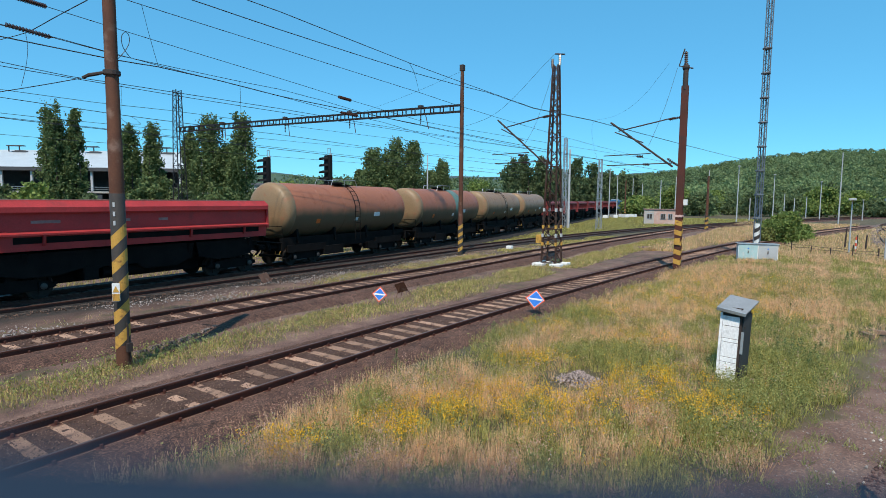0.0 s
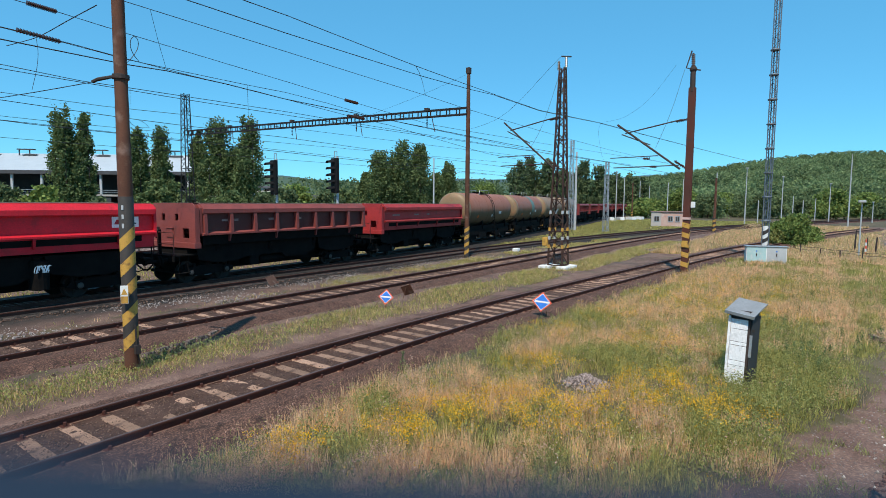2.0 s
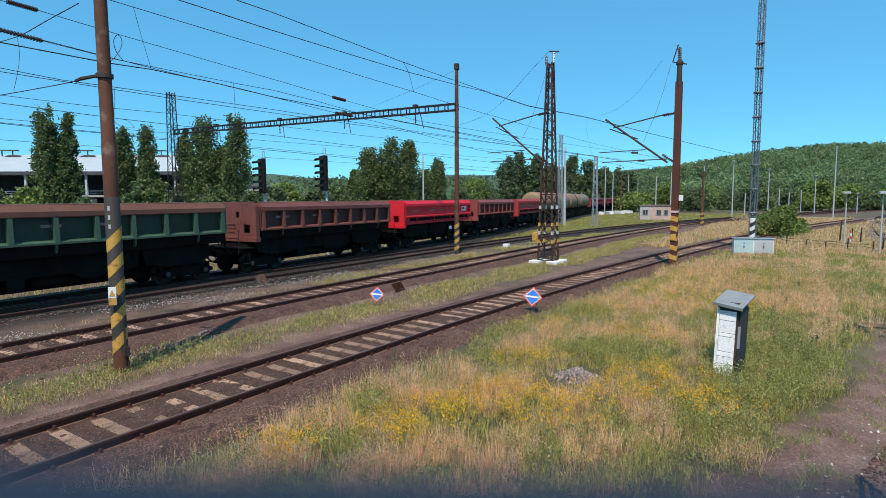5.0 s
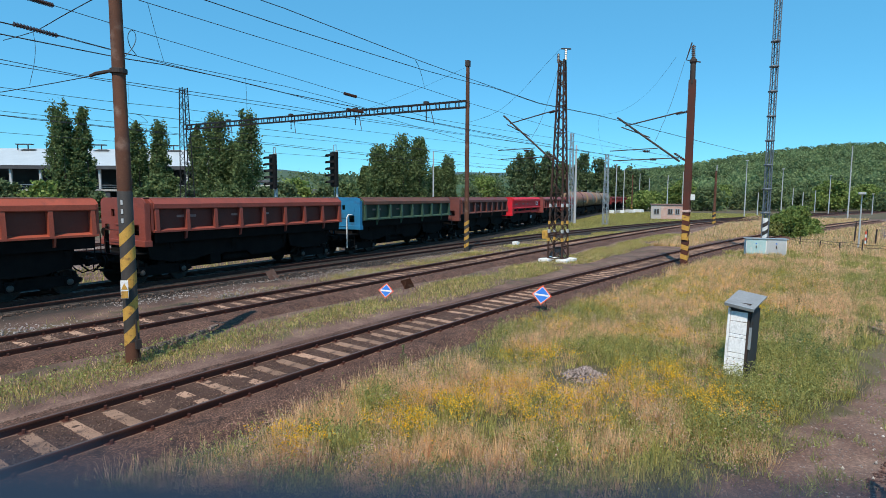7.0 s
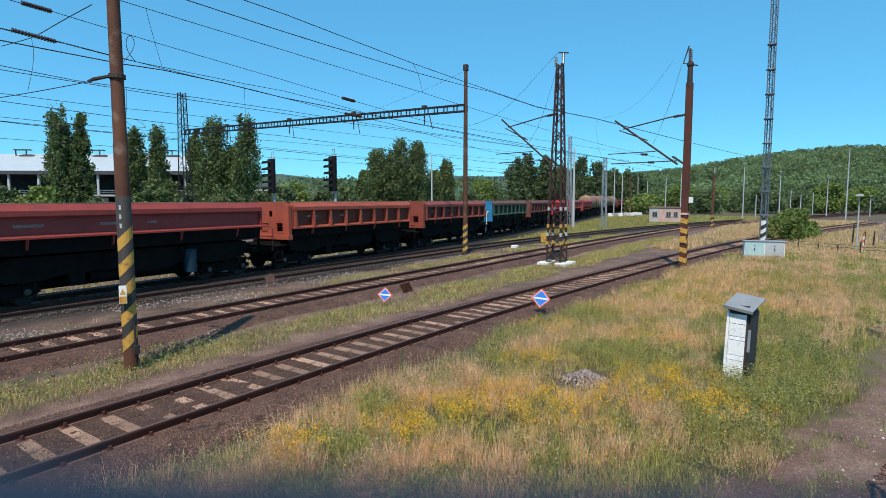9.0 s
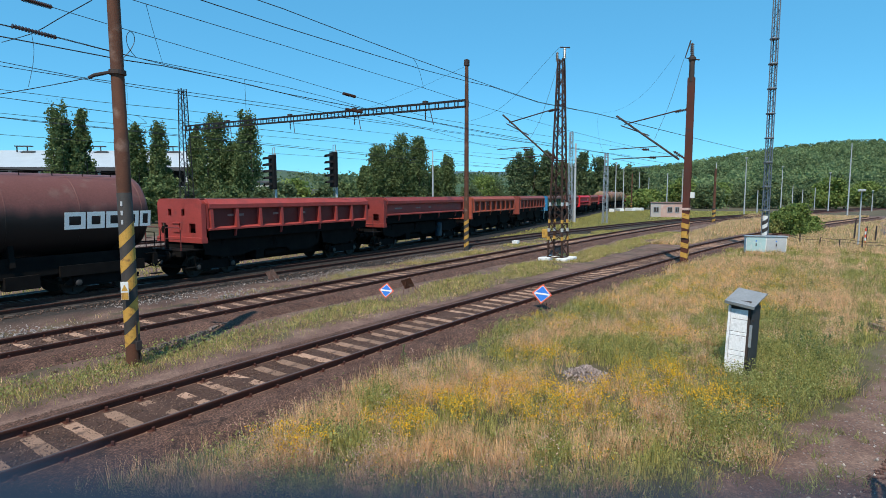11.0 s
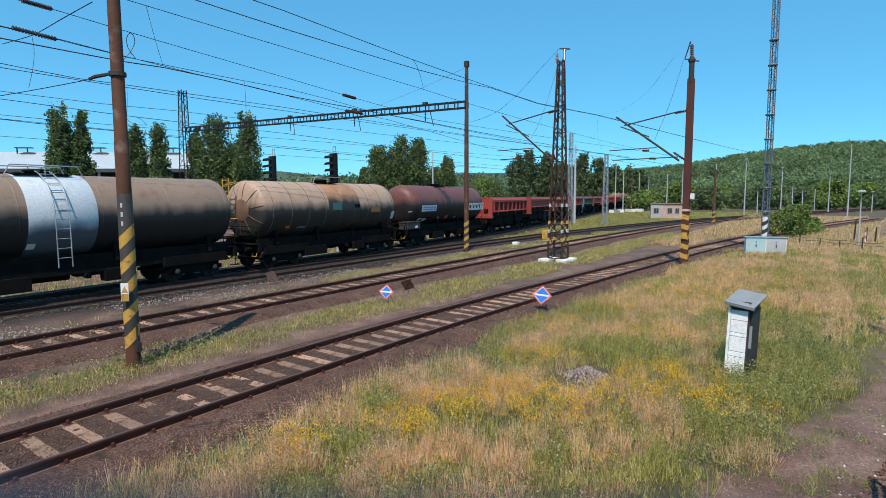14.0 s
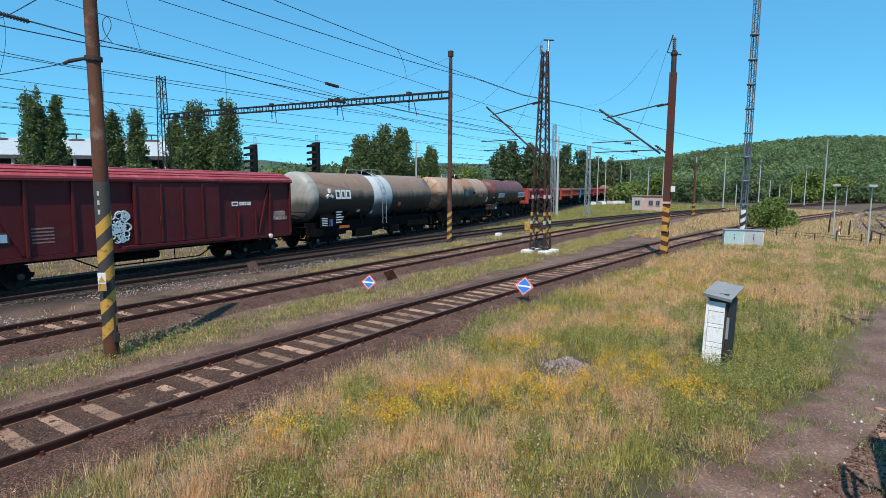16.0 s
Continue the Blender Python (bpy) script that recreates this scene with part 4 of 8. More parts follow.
def covered_wagon(front, length, label):
    half = length / 2
    w = thing("covered_wagon", label, "rail wagon", "covered wagons of the train")
    mat = paint("maroon_paint", (0.105, 0.010, 0.014), rough=0.6)
    roof = surf("red_roof_paint", (0.40, 0.07, 0.085), (0.29, 0.045, 0.055), 1.0, 0.5, c=(0.45, 0.12, 0.13), bump=0.05)
    x0, x1, yb = -half + 0.62, half - 0.62, 1.32
    part("body", Mesh().box(x0, x1, -yb, yb, 1.12, 3.84, 0.02), mat, w)
    out = [(-yb - 0.12, 3.76), (-yb - 0.12, 3.84), (-yb + 0.06, 3.96), (-0.85, 4.12), (-0.4, 4.23), (0.4, 4.23), (0.85, 4.12), (yb - 0.06, 3.96), (yb + 0.12, 3.84), (yb + 0.12, 3.76)]
    part("roof", Mesh().prism(out, "x", x0 - 0.05, x1 + 0.05), roof, w, "bright red arched roof")
    for s in (-1, 1):
        for yr, zr in ((yb - 0.04, 3.965), (1.05, 4.065), (0.62, 4.185)):
            part("roof_ridge", Mesh().tube((x0, s * yr, zr), (x1, s * yr, zr), 0.022, seg=6), roof, w)
        part("roof_rail", Mesh().box(x0, x1, s * (yb + 0.14) - 0.03, s * (yb + 0.14) + 0.03, 3.68, 3.75), mat, w)
        o = s * yb
        post = Mesh().box(-0.05, 0.05, min(o, o + s * 0.09), max(o, o + s * 0.09), 1.1, 3.72, 0.012).data("post", mat)
        short = Mesh().box(-0.04, 0.04, min(o, o + s * 0.08), max(o, o + s * 0.08), 1.1, 2.35, 0.012).data("post", mat)
        for x in (x0 + 0.06, x0 + 1.55, x0 + 3.05, x0 + 4.55, x1 - 4.5, x1 - 1.45, x1 - 0.06):
            part("post", post, mat, w, at=pose(x, 0, 0))
        for x in (x1 - 2.35, x1 - 3.4):
            part("post", short, mat, w, at=pose(x, 0, 0))
        for xa, za, xb, zb in ((x0 + 2.9, 1.2, x0 + 1.7, 3.6), (x1 - 2.2, 1.2, x1 - 1.5, 3.6)):
            part("brace", Mesh().bar((xa, o + s * 0.045, za), (xb, o + s * 0.045, zb), 0.07), mat, w)
        d = part("sliding_door", Mesh().box(-2.0, 2.0, min(o + s * 0.06, o + s * 0.13), max(o + s * 0.06, o + s * 0.13), 1.22, 3.66, 0.015), mat, w, at=pose(1.1, 0, 0))
        for x in (-1.95, -0.85, 0.1, 1.1):
            part("door_rib", Mesh().box(x - 0.03, x + 0.03, min(o + s * 0.13, o + s * 0.18), max(o + s * 0.13, o + s * 0.18), 1.25, 3.6), mat, d)
        part("door_track", Mesh().box(-1.4, 3.9, min(o, o + s * 0.2), max(o, o + s * 0.2), 1.08, 1.2, 0.01), mat, w)
        part("latch", Mesh().line([(-0.95, o + s * 0.17, 2.3), (-0.95, o + s * 0.22, 2.15), (-0.95, o + s * 0.17, 2.0)], 0.018), RUST, d)
        part("sill", Mesh().box(x0, x1, s * yb - 0.06, s * yb + 0.06, 0.98, 1.12), mat, w)
    # scrawled paint on the side, kept as plain loops
    g = Mesh()
    rng = random.Random(3)
    for k in range(70):
        cx, cz, rr = -1.62 + rng.uniform(-0.5, 0.5), 1.95 + rng.uniform(-0.52, 0.52), rng.uniform(0.05, 0.17)
        n0, n1 = rng.uniform(0, 6), rng.uniform(3, 6)
        pts = [(cx + rr * math.cos(n0 + n1 * i / 9), -yb - 0.012, cz + rr * 0.9 * math.sin(n0 + n1 * i / 9)) for i in range(10)]
        g.line(pts, 0.026, 5)
    part("graffiti", g, surf("pale_blue_spray", (0.55, 0.66, 0.72), (0.5, 0.62, 0.68), 5, 0.7, bump=0), w, "pale blue spray paint loops")
    g = Mesh()
    for k in range(9):
        cx, cz = x1 - 0.75 + rng.uniform(-0.42, 0.42), 2.05 + (0.13 if k % 2 else -0.13)
        pts = [(cx + 0.12 * math.cos(k + i * 0.7), -yb - 0.01, cz + 0.09 * math.sin(k + i * 0.7)) for i in range(8)]
        g.line(pts, 0.010, 4)
    part("graffiti", g, LETTER, w, "thin white spray scrawl")
    name_shapes((0.13, 0.12, 0.10, 0.12, 0.12), 0.16, 0.025, LETTER, w, pose(x1 - 3.3, -yb - 0.006, 2.62, 90, 0, 0), "small white shape on the side")
    part("emblem", Mesh().box(x1 - 3.75, x1 - 3.38, -yb - 0.008, -yb, 2.6, 2.8), LETTER, w, "white emblem box")
    part("emblem_core", Mesh().box(x1 - 3.70, x1 - 3.43, -yb - 0.012, -yb - 0.008, 2.66, 2.74), mat, w)
    for z, xa, xb in ((1.98, x0 + 0.25, x0 + 0.95), (1.78, x0 + 0.05, x0 + 1.2), (1.58, x0 + 0.1, x0 + 1.0), (1.4, x0 + 0.3, x0 + 0.9)):
        part("marking", Mesh().box(xa, xb, -yb - 0.006, -yb, z, z + 0.11), LETTER_DIM, w, "faded lettering bar")
    part("data_plate", Mesh().box(x0 + 2.2, x0 + 2.55, -yb - 0.03, -yb, 1.62, 1.98, 0.008), DARK_STEEL, w, "dark frame with a pale blue card")
    part("card", Mesh().box(x0 + 2.28, x0 + 2.48, -yb - 0.034, -yb - 0.03, 1.66, 1.93), surf("pale_card", (0.4, 0.55, 0.68), (0.35, 0.5, 0.62), 5, 0.6, bump=0), w)
    for k in range(5):
        part("marking", Mesh().box(x0 + 3.2, x0 + 3.9, -yb - 0.006, -yb, 1.55 + 0.12 * k, 1.6 + 0.12 * k), LETTER_DIM, w)
    m = Mesh()
    m.box(x0, x1, -0.9, 0.9, 0.85, 1.05)
    m.line([(-3.2, -1.1, 0.95), (-2.2, -1.1, 0.45), (2.2, -1.1, 0.45), (3.2, -1.1, 0.95)], 0.03)
    m.tube((-1.2, -0.5, 0.7), (0.6, -0.5, 0.7), 0.2, seg=12)
    for x in (-1.6, -0.4, 1.0):
        m.line([(x, -1.1, 0.95), (x, -1.1, 0.45)], 0.025)
    part("underframe", m, UNDER, w)
    for x in (x0 + 1.55, x1 - 1.45):
        part("lashing_ring", Mesh().turned((x, -yb - 0.12, 1.05), (0, 1, 0), [(0, 0.09), (0.03, 0.12), (0.1, 0.12), (0.13, 0.09)], 10), WHITE, w)
    buffers(w, half)
    for x in (-half + 2.6, half - 2.6):
        bogie(x, w)
    MOVING.append((w, front - half, half - 2.6))
    return w


def locomotive(front, length, label):
    half = length / 2
    w = thing("locomotive", label, "locomotive")
    blue, white, orange = paint("loco_blue", (0.04, 0.20, 0.38)), paint("loco_pale", (0.5, 0.5, 0.48)), paint("loco_orange", (0.55, 0.16, 0.04))
    part("body", Mesh().prism([(-1.45, 1.1), (1.45, 1.1), (1.45, 3.4), (1.1, 3.85), (-1.1, 3.85), (-1.45, 3.4)], "x", -half + 0.7, half - 0.7), blue, w)
    for s in (-1, 1):
        part("band", Mesh().box(-half + 0.72, half - 0.72, s * 1.46 - 0.01, s * 1.46 + 0.01, 1.5, 2.1), white, w)
        for k in range(6):
            part("window", Mesh().box(-6 + k * 2.1, -5 + k * 2.1, s * 1.46 - 0.015, s * 1.46 + 0.015, 2.5, 3.1), BLACK, w)
    for e in (-1, 1):
        x = e * (half - 0.69)
        part("nose", Mesh().box(min(x, x + e * 0.05), max(x, x + e * 0.05), -1.4, 1.4, 1.15, 2.2), orange, w)
        part("windscreen", Mesh().box(min(x, x + e * 0.04), max(x, x + e * 0.04), -1.2, 1.2, 2.5, 3.2), BLACK, w)
    part("roof_gear", Mesh().box(-half + 3, half - 3, -0.8, 0.8, 3.85, 4.15), GALV, w)
    part("underframe", Mesh().box(-half + 0.6, half - 0.6, -1.2, 1.2, 0.7, 1.1), UNDER, w)
    buffers(w, half)
    for x in (-4.2, 4.2):
        bogie(x, w)
    MOVING.append((w, front - half, 4.2))
    return w


def build_train():
    s = 18.2
    red, maroon, bright, brown = (0.44, 0.04, 0.04), (0.28, 0.066, 0.056), (0.72, 0.018, 0.035), (0.19, 0.062, 0.05)
    orange, orange2, brick = (0.29, 0.066, 0.046), (0.40, 0.085, 0.048), (0.30, 0.05, 0.042)
    list_d = [("plain", red, None, "weathered red side-tipping wagon with plate cab"), ("ribs", maroon, None, "dusty maroon side-tipping wagon with ribbed sides"),
              ("plain", bright, None, "freshly painted bright red side-tipping wagon"), ("ribs", brown, None, "brown side-tipping wagon with ribbed sides"),
              ("ribs", (0.06, 0.115, 0.075), (0.03, 0.22, 0.42), "green side-tipping wagon with a bright blue cab"), ("ribs", orange, None, "faded orange-red side-tipping wagon with ribs"),
              ("ribs", orange2, None, "faded orange side-tipping wagon with ribbed sides"), ("plain_dark", brick, None, "brick-red side-tipping wagon with long plain sides"),
              ("ribs", (0.40, 0.06, 0.05), None, "light red side-tipping wagon with ribbed sides")]
    p = s
    for k, (style, colour, cab, label) in enumerate(list_d):
        w = dump_wagon(p, style, colour, label, cab)
        if k == 7:
            part("air_tank", Mesh().turned((2.55, -1.15, 0.95), (0, 0, 1), [(-0.5, 0.1), (-0.46, 0.27), (0.5, 0.27), (0.54, 0.1)], 16), paint("old_blue", (0.006, 0.034, 0.058)), w, "worn blue cylinder")
        if k == 2:
            sign = part("emblem", Mesh().box(4.55, 5.55, -1.391, -1.38, 2.5, 2.9), LETTER, w, "white emblem panel on the side")
            part("emblem_mark", Mesh().prism([(4.62, 2.62), (5.02, 2.62), (5.12, 2.8), (4.72, 2.8)], "y", -1.395, -1.391), paint("emblem_red", (0.5, 0.02, 0.03)), sign)
            part("emblem_bar", Mesh().box(5.15, 5.45, -1.395, -1.391, 2.62, 2.67), UNDER, sign)
            drum = part("air_tank", Mesh().turned((2.2, -1.15, 0.95), (0, 0, 1), [(-0.5, 0.1), (-0.46, 0.30), (0.5, 0.30), (0.54, 0.1)], 16), UNDER, w, "dark drum with pale spray paint")
            g = Mesh()
            for q in range(9):
                g.line([(2.0 + 0.05 * q + 0.06 * math.cos(q + i), -1.462, 1.2 + 0.13 * math.sin(2 * q + i * 1.3)) for i in range(5)], 0.014, 4)
            part("graffiti", g, surf("blue_spray", (0.35, 0.5, 0.62), (0.3, 0.45, 0.58), 5, 0.7, bump=0), drum, "pale blue spray paint scrawl")
        if cab:
            part("hand_rail", Mesh().line([(-6.5, -1.42, 1.3), (-6.5, -1.42, 2.25), (-6.35, -1.42, 2.42), (-6.0, -1.42, 2.42)], 0.035), WHITE, w, "white bent hand rail")
            part("step_rail", Mesh().line([(-6.35, -1.3, 0.5), (-6.35, -1.3, 1.3)], 0.03), WHITE, w)
        p -= 13.2
    pm = surf("plate_white", (0.7, 0.72, 0.72), (0.6, 0.62, 0.64), 6, 0.6, bump=0)
    po = surf("hazard_orange", (0.65, 0.16, 0.03), (0.6, 0.14, 0.03), 6, 0.6, bump=0)
    pb = surf("plate_blue", (0.12, 0.3, 0.6), (0.1, 0.26, 0.55), 6, 0.6, bump=0)
    pd = surf("plate_dark", (0.012, 0.012, 0.014), (0.01, 0.01, 0.012), 6, 0.9, bump=0, spec=0.1)
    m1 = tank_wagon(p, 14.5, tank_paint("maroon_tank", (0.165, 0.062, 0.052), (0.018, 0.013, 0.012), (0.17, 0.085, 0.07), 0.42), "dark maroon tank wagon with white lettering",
                    ladder=False, tail=0.7, plates=[(-3.6, 2.68, 2.2, 0.44, pm), (-4.0, 1.86, 2.0, 0.5, pd), (-0.35, 1.95, 0.4, 0.3, po), (-1.7, 1.9, 0.26, 0.26, pm), (1.3, 1.88, 0.3, 0.26, pb), (-6.3, 2.5, 0.5, 0.1, pm)])
    tilt = math.degrees(math.asin(0.2 / 1.46))
    for k in range(5):
        g = Mesh().box(-0.15, 0.15, -0.004, 0.004, 0.03, 0.12).box(-0.15, 0.15, -0.004, 0.004, -0.12, -0.03)
        part("painted_shape", g, pb, m1, "blue shape on the white plate", at=pose(-4.4 + 0.4 * k, -1.470, 2.68, tilt, 0, 0))
    for k in range(6):
        part("marking", Mesh().box(-0.3, 0.3 - 0.1 * (k % 3), -0.004, 0.004, -0.025, 0.025), LETTER, m1, "white lettering bar", at=pose(-4.0, -1.057, 1.86, math.degrees(math.asin(1.02 / 1.46)), 0, 0) @ pose(-0.55 + 0.75 * (k % 2), -0.011, 0.14 - 0.12 * (k // 2)))
    name_shapes((0.68, 0.60, 0.60, 0.54, 0.42), 0.60, 0.055, LETTER, m1, pose(3.26, -1.425, 2.38, 97.9, 0, 0), "bold white shape on the barrel")
    p -= 14.5
    m2 = tank_wagon(p, 12.9, tank_paint("beige_tank", (0.47, 0.315, 0.225), (0.035, 0.032, 0.029), (0.40, 0.235, 0.15), 0.4), "rust-stained beige tank wagon with dark belly", stripe=True, ladder=False,
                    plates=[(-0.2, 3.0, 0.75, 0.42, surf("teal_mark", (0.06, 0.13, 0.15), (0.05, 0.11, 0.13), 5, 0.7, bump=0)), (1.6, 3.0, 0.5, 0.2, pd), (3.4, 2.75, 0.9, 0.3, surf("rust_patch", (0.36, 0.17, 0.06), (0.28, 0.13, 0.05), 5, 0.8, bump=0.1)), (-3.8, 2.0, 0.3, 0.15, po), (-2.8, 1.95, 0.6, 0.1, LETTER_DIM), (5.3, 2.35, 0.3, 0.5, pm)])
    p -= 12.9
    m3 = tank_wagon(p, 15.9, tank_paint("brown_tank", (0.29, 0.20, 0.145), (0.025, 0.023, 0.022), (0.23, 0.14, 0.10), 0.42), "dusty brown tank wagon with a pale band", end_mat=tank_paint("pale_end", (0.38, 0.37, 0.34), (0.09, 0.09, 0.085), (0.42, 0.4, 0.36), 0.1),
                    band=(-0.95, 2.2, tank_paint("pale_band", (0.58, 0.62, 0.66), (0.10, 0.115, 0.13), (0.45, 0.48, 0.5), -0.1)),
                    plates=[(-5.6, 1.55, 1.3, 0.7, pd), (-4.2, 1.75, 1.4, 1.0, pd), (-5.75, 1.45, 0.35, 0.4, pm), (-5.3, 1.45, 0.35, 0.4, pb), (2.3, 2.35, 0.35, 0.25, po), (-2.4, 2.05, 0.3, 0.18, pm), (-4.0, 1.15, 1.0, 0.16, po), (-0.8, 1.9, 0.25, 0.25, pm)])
    name_shapes((0.48, 0.42, 0.48), 0.54, 0.04, LETTER, m3, pose(-5.0, -1.512, 2.80, 83.3, 0, 0), "bold white shape on the barrel")
    star = Mesh()
    for a in (90, 210, 330):
        c, q = math.cos(math.radians(a)), math.sin(math.radians(a))
        star.bar((-5.55 + 0.08 * c, -1.46, 3.08 + 0.08 * q), (-5.55 + 0.33 * c, -1.46, 3.08 + 0.33 * q), 0.14)
    part("emblem", star, LETTER, m3, "white three-armed emblem")
    for k in range(5):
        part("marking", Mesh().box(-4.8, -4.8 + 0.5 + 0.1 * (k % 3), -1.345, -1.338, 1.4 + 0.15 * k, 1.47 + 0.15 * k), LETTER, m3, "white lettering bar")
        part("marking", Mesh().box(-6.1, -5.6, -1.345, -1.338, 1.3 + 0.1 * k, 1.34 + 0.1 * k), LETTER, m3)
    p -= 15.9
    for k in range(2):
        covered_wagon(p, 16.5, "maroon covered goods wagon with bright red roof and graffiti" if k == 0 else "maroon covered goods wagon with bright red roof")
        p -= 16.5
    # ahead of the tipping wagons
    p = s
    rusty = [((0.33, 0.125, 0.07), (0.25, 0.085, 0.045)), ((0.30, 0.115, 0.065), (0.24, 0.085, 0.045)), ((0.27, 0.17, 0.10), (0.2, 0.1, 0.06)), ((0.25, 0.17, 0.11), (0.2, 0.1, 0.06))]
    for k, (top, streak) in enumerate(rusty):
        length = 13.0
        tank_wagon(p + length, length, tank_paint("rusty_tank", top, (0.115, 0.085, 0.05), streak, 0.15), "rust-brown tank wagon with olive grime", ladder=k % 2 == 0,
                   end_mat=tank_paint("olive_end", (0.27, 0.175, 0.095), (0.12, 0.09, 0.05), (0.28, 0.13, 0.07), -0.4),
                   band=(0.6, 1.2, tank_paint("teal_band", (0.12, 0.2, 0.17), (0.06, 0.07, 0.05), (0.1, 0.12, 0.1), -0.1)) if k == 1 else None,
                   plates=[(2.2, 2.6, 0.6, 0.25, pm), (-3.2, 2.3, 0.3, 0.25, po), (0.2, 2.35, 0.3, 0.22, pm)])
        p += length
    for k in range(8):
        dump_wagon(p + 13.2, "ribs", (0.22, 0.035, 0.035), "dark red side-tipping wagon with ribbed sides")
        p += 13.2
    locomotive(p + 16.5, 16.5, "blue electric locomotive with pale band")


build_train()


# ---- masts, poles and wires ----
def striped_base(parent, r, lo, hi, pitch, slope, colour, seg=20, turn=214):
    """Slanting bands of paint round a pole, each a part of its own."""
    k = 0
    z = lo
    while z < hi:
        m = Mesh()
        vs = []
        for i in range(seg + 1):
            a = 2 * math.pi * i / seg
            zz = z + slope * (math.sin(a - math.radians(turn)) + 1)
            vs += [((r + 0.004) * math.cos(a), (r + 0.004) * math.sin(a), zz), ((r + 0.004) * math.cos(a), (r + 0.004) * math.sin(a), zz + pitch / 2)]
        m.add(vs, [(2 * i, 2 * i + 2, 2 * i + 3, 2 * i + 1) for i in range(seg)])
        part("painted_stripe", m, colour, parent)
        z += pitch


def lattice(m, base, top, n, leg=0.035, brace=0.02):
    """Four legs between two square outlines with crossing braces. base, top: (x, y, z, half width)."""
    def corner(k, f):
        w = base[3] + (top[3] - base[3]) * f
        sx, sy = ((1, 1), (-1, 1), (-1, -1), (1, -1))[k % 4]
        return Vector((base[0] + (top[0] - base[0]) * f + sx * w, base[1] + (top[1] - base[1]) * f + sy * w, base[2] + (top[2] - base[2]) * f))
    for k in range(4):
        m.bar(corner(k, 0), corner(k, 1), leg)
    fs = [1 - (1 - i / n) ** 1.25 for i in range(n + 1)]
    for i in range(n):
        for k in range(4):
            a, b = (k, k + 1) if i % 2 else (k + 1, k)
            m.bar(corner(a, fs[i]), corner(b, fs[i + 1]), brace)
            if i % 3 == 0:
                m.bar(corner(k, fs[i]), corner(k + 1, fs[i]), brace)
    return m


def insulator(m, p, q, r=0.07, n=7):
    p, q = Vector(p), Vector(q)
    d = (q - p) / n
    for i in range(n):
        m.tube(p + d * i, p + d * (i + 0.5), r, r * 0.75, seg=8)
    m.tube(p, q, r * 0.4, seg=6)
    return m


def left_pole():
    w = thing("catenary_pole", "rusty tubular pole with yellow and black stripes", "pole", "catenary poles", at=pose(6.24, 12.72, -0.25))
    m = Mesh()
    m.turned((0, 0, 0), (0, 0, 1), [(0, 0.150), (2.95, 0.149), (2.97, 0.148), (3.9, 0.147), (5.0, 0.145), (5.03, 0.135), (8.3, 0.125)], 20)
    part("shaft", m, RUST, w, smooth=True)
    part("black_base", Mesh().turned((0, 0, 0), (0, 0, 1), [(0.5, 0.153), (3.85, 0.152), (3.86, 0.147)], 20), BLACK, w, smooth=True)
    striped_base(w, 0.152, 0.4, 2.7, 0.56, 0.16, YELLOW, 20, 244)
    part("collar", Mesh().turned((0, 0, 6.38), (0, 0, 1), [(0, 0.135), (0.01, 0.17), (0.1, 0.17), (0.11, 0.135)], 16), DARK_STEEL, w)
    m = Mesh().line([(-0.15, 0.0, 6.42), (-0.35, 0.25, 6.36), (-0.42, 0.36, 6.30)], 0.035)
    part("bracket", m, DARK_STEEL, w)
    plate = part("warning_plate", Mesh().box(-0.06, 0.06, -0.006, 0.006, -0.16, 0.16, 0.004), WHITE, w, "small white plate over yellow", at=pose(-0.19, -0.17, 1.72, 0, 0, -42) @ Matrix.Diagonal((1.3, 1, 1.25, 1)))
    part("panel", Mesh().box(-0.055, 0.055, -0.011, -0.007, -0.155, -0.03), YELLOW, plate)
    part("symbol", Mesh().prism([(-0.05, 0.0), (0.05, 0.0), (0.0, 0.11)], "y", -0.012, -0.008), YELLOW, plate)
    m = Mesh().line([(0.1, -0.14, 0.1), (0.03, -0.17, 0.55), (0.02, -0.17, 1.0)], 0.02)
    m.box(-0.02, 0.1, -0.22, -0.15, 0.35, 0.55)
    part("earth_cable", m, DARK_STEEL, w)
    for z in (3.62, 3.42, 3.22):
        part("number_bar", Mesh().box(-0.022, 0.022, -0.004, 0.004, -0.05, 0.05), PALE_POST, w, at=pose(-0.125, -0.095, z, 0, 0, -52))


left_pole()


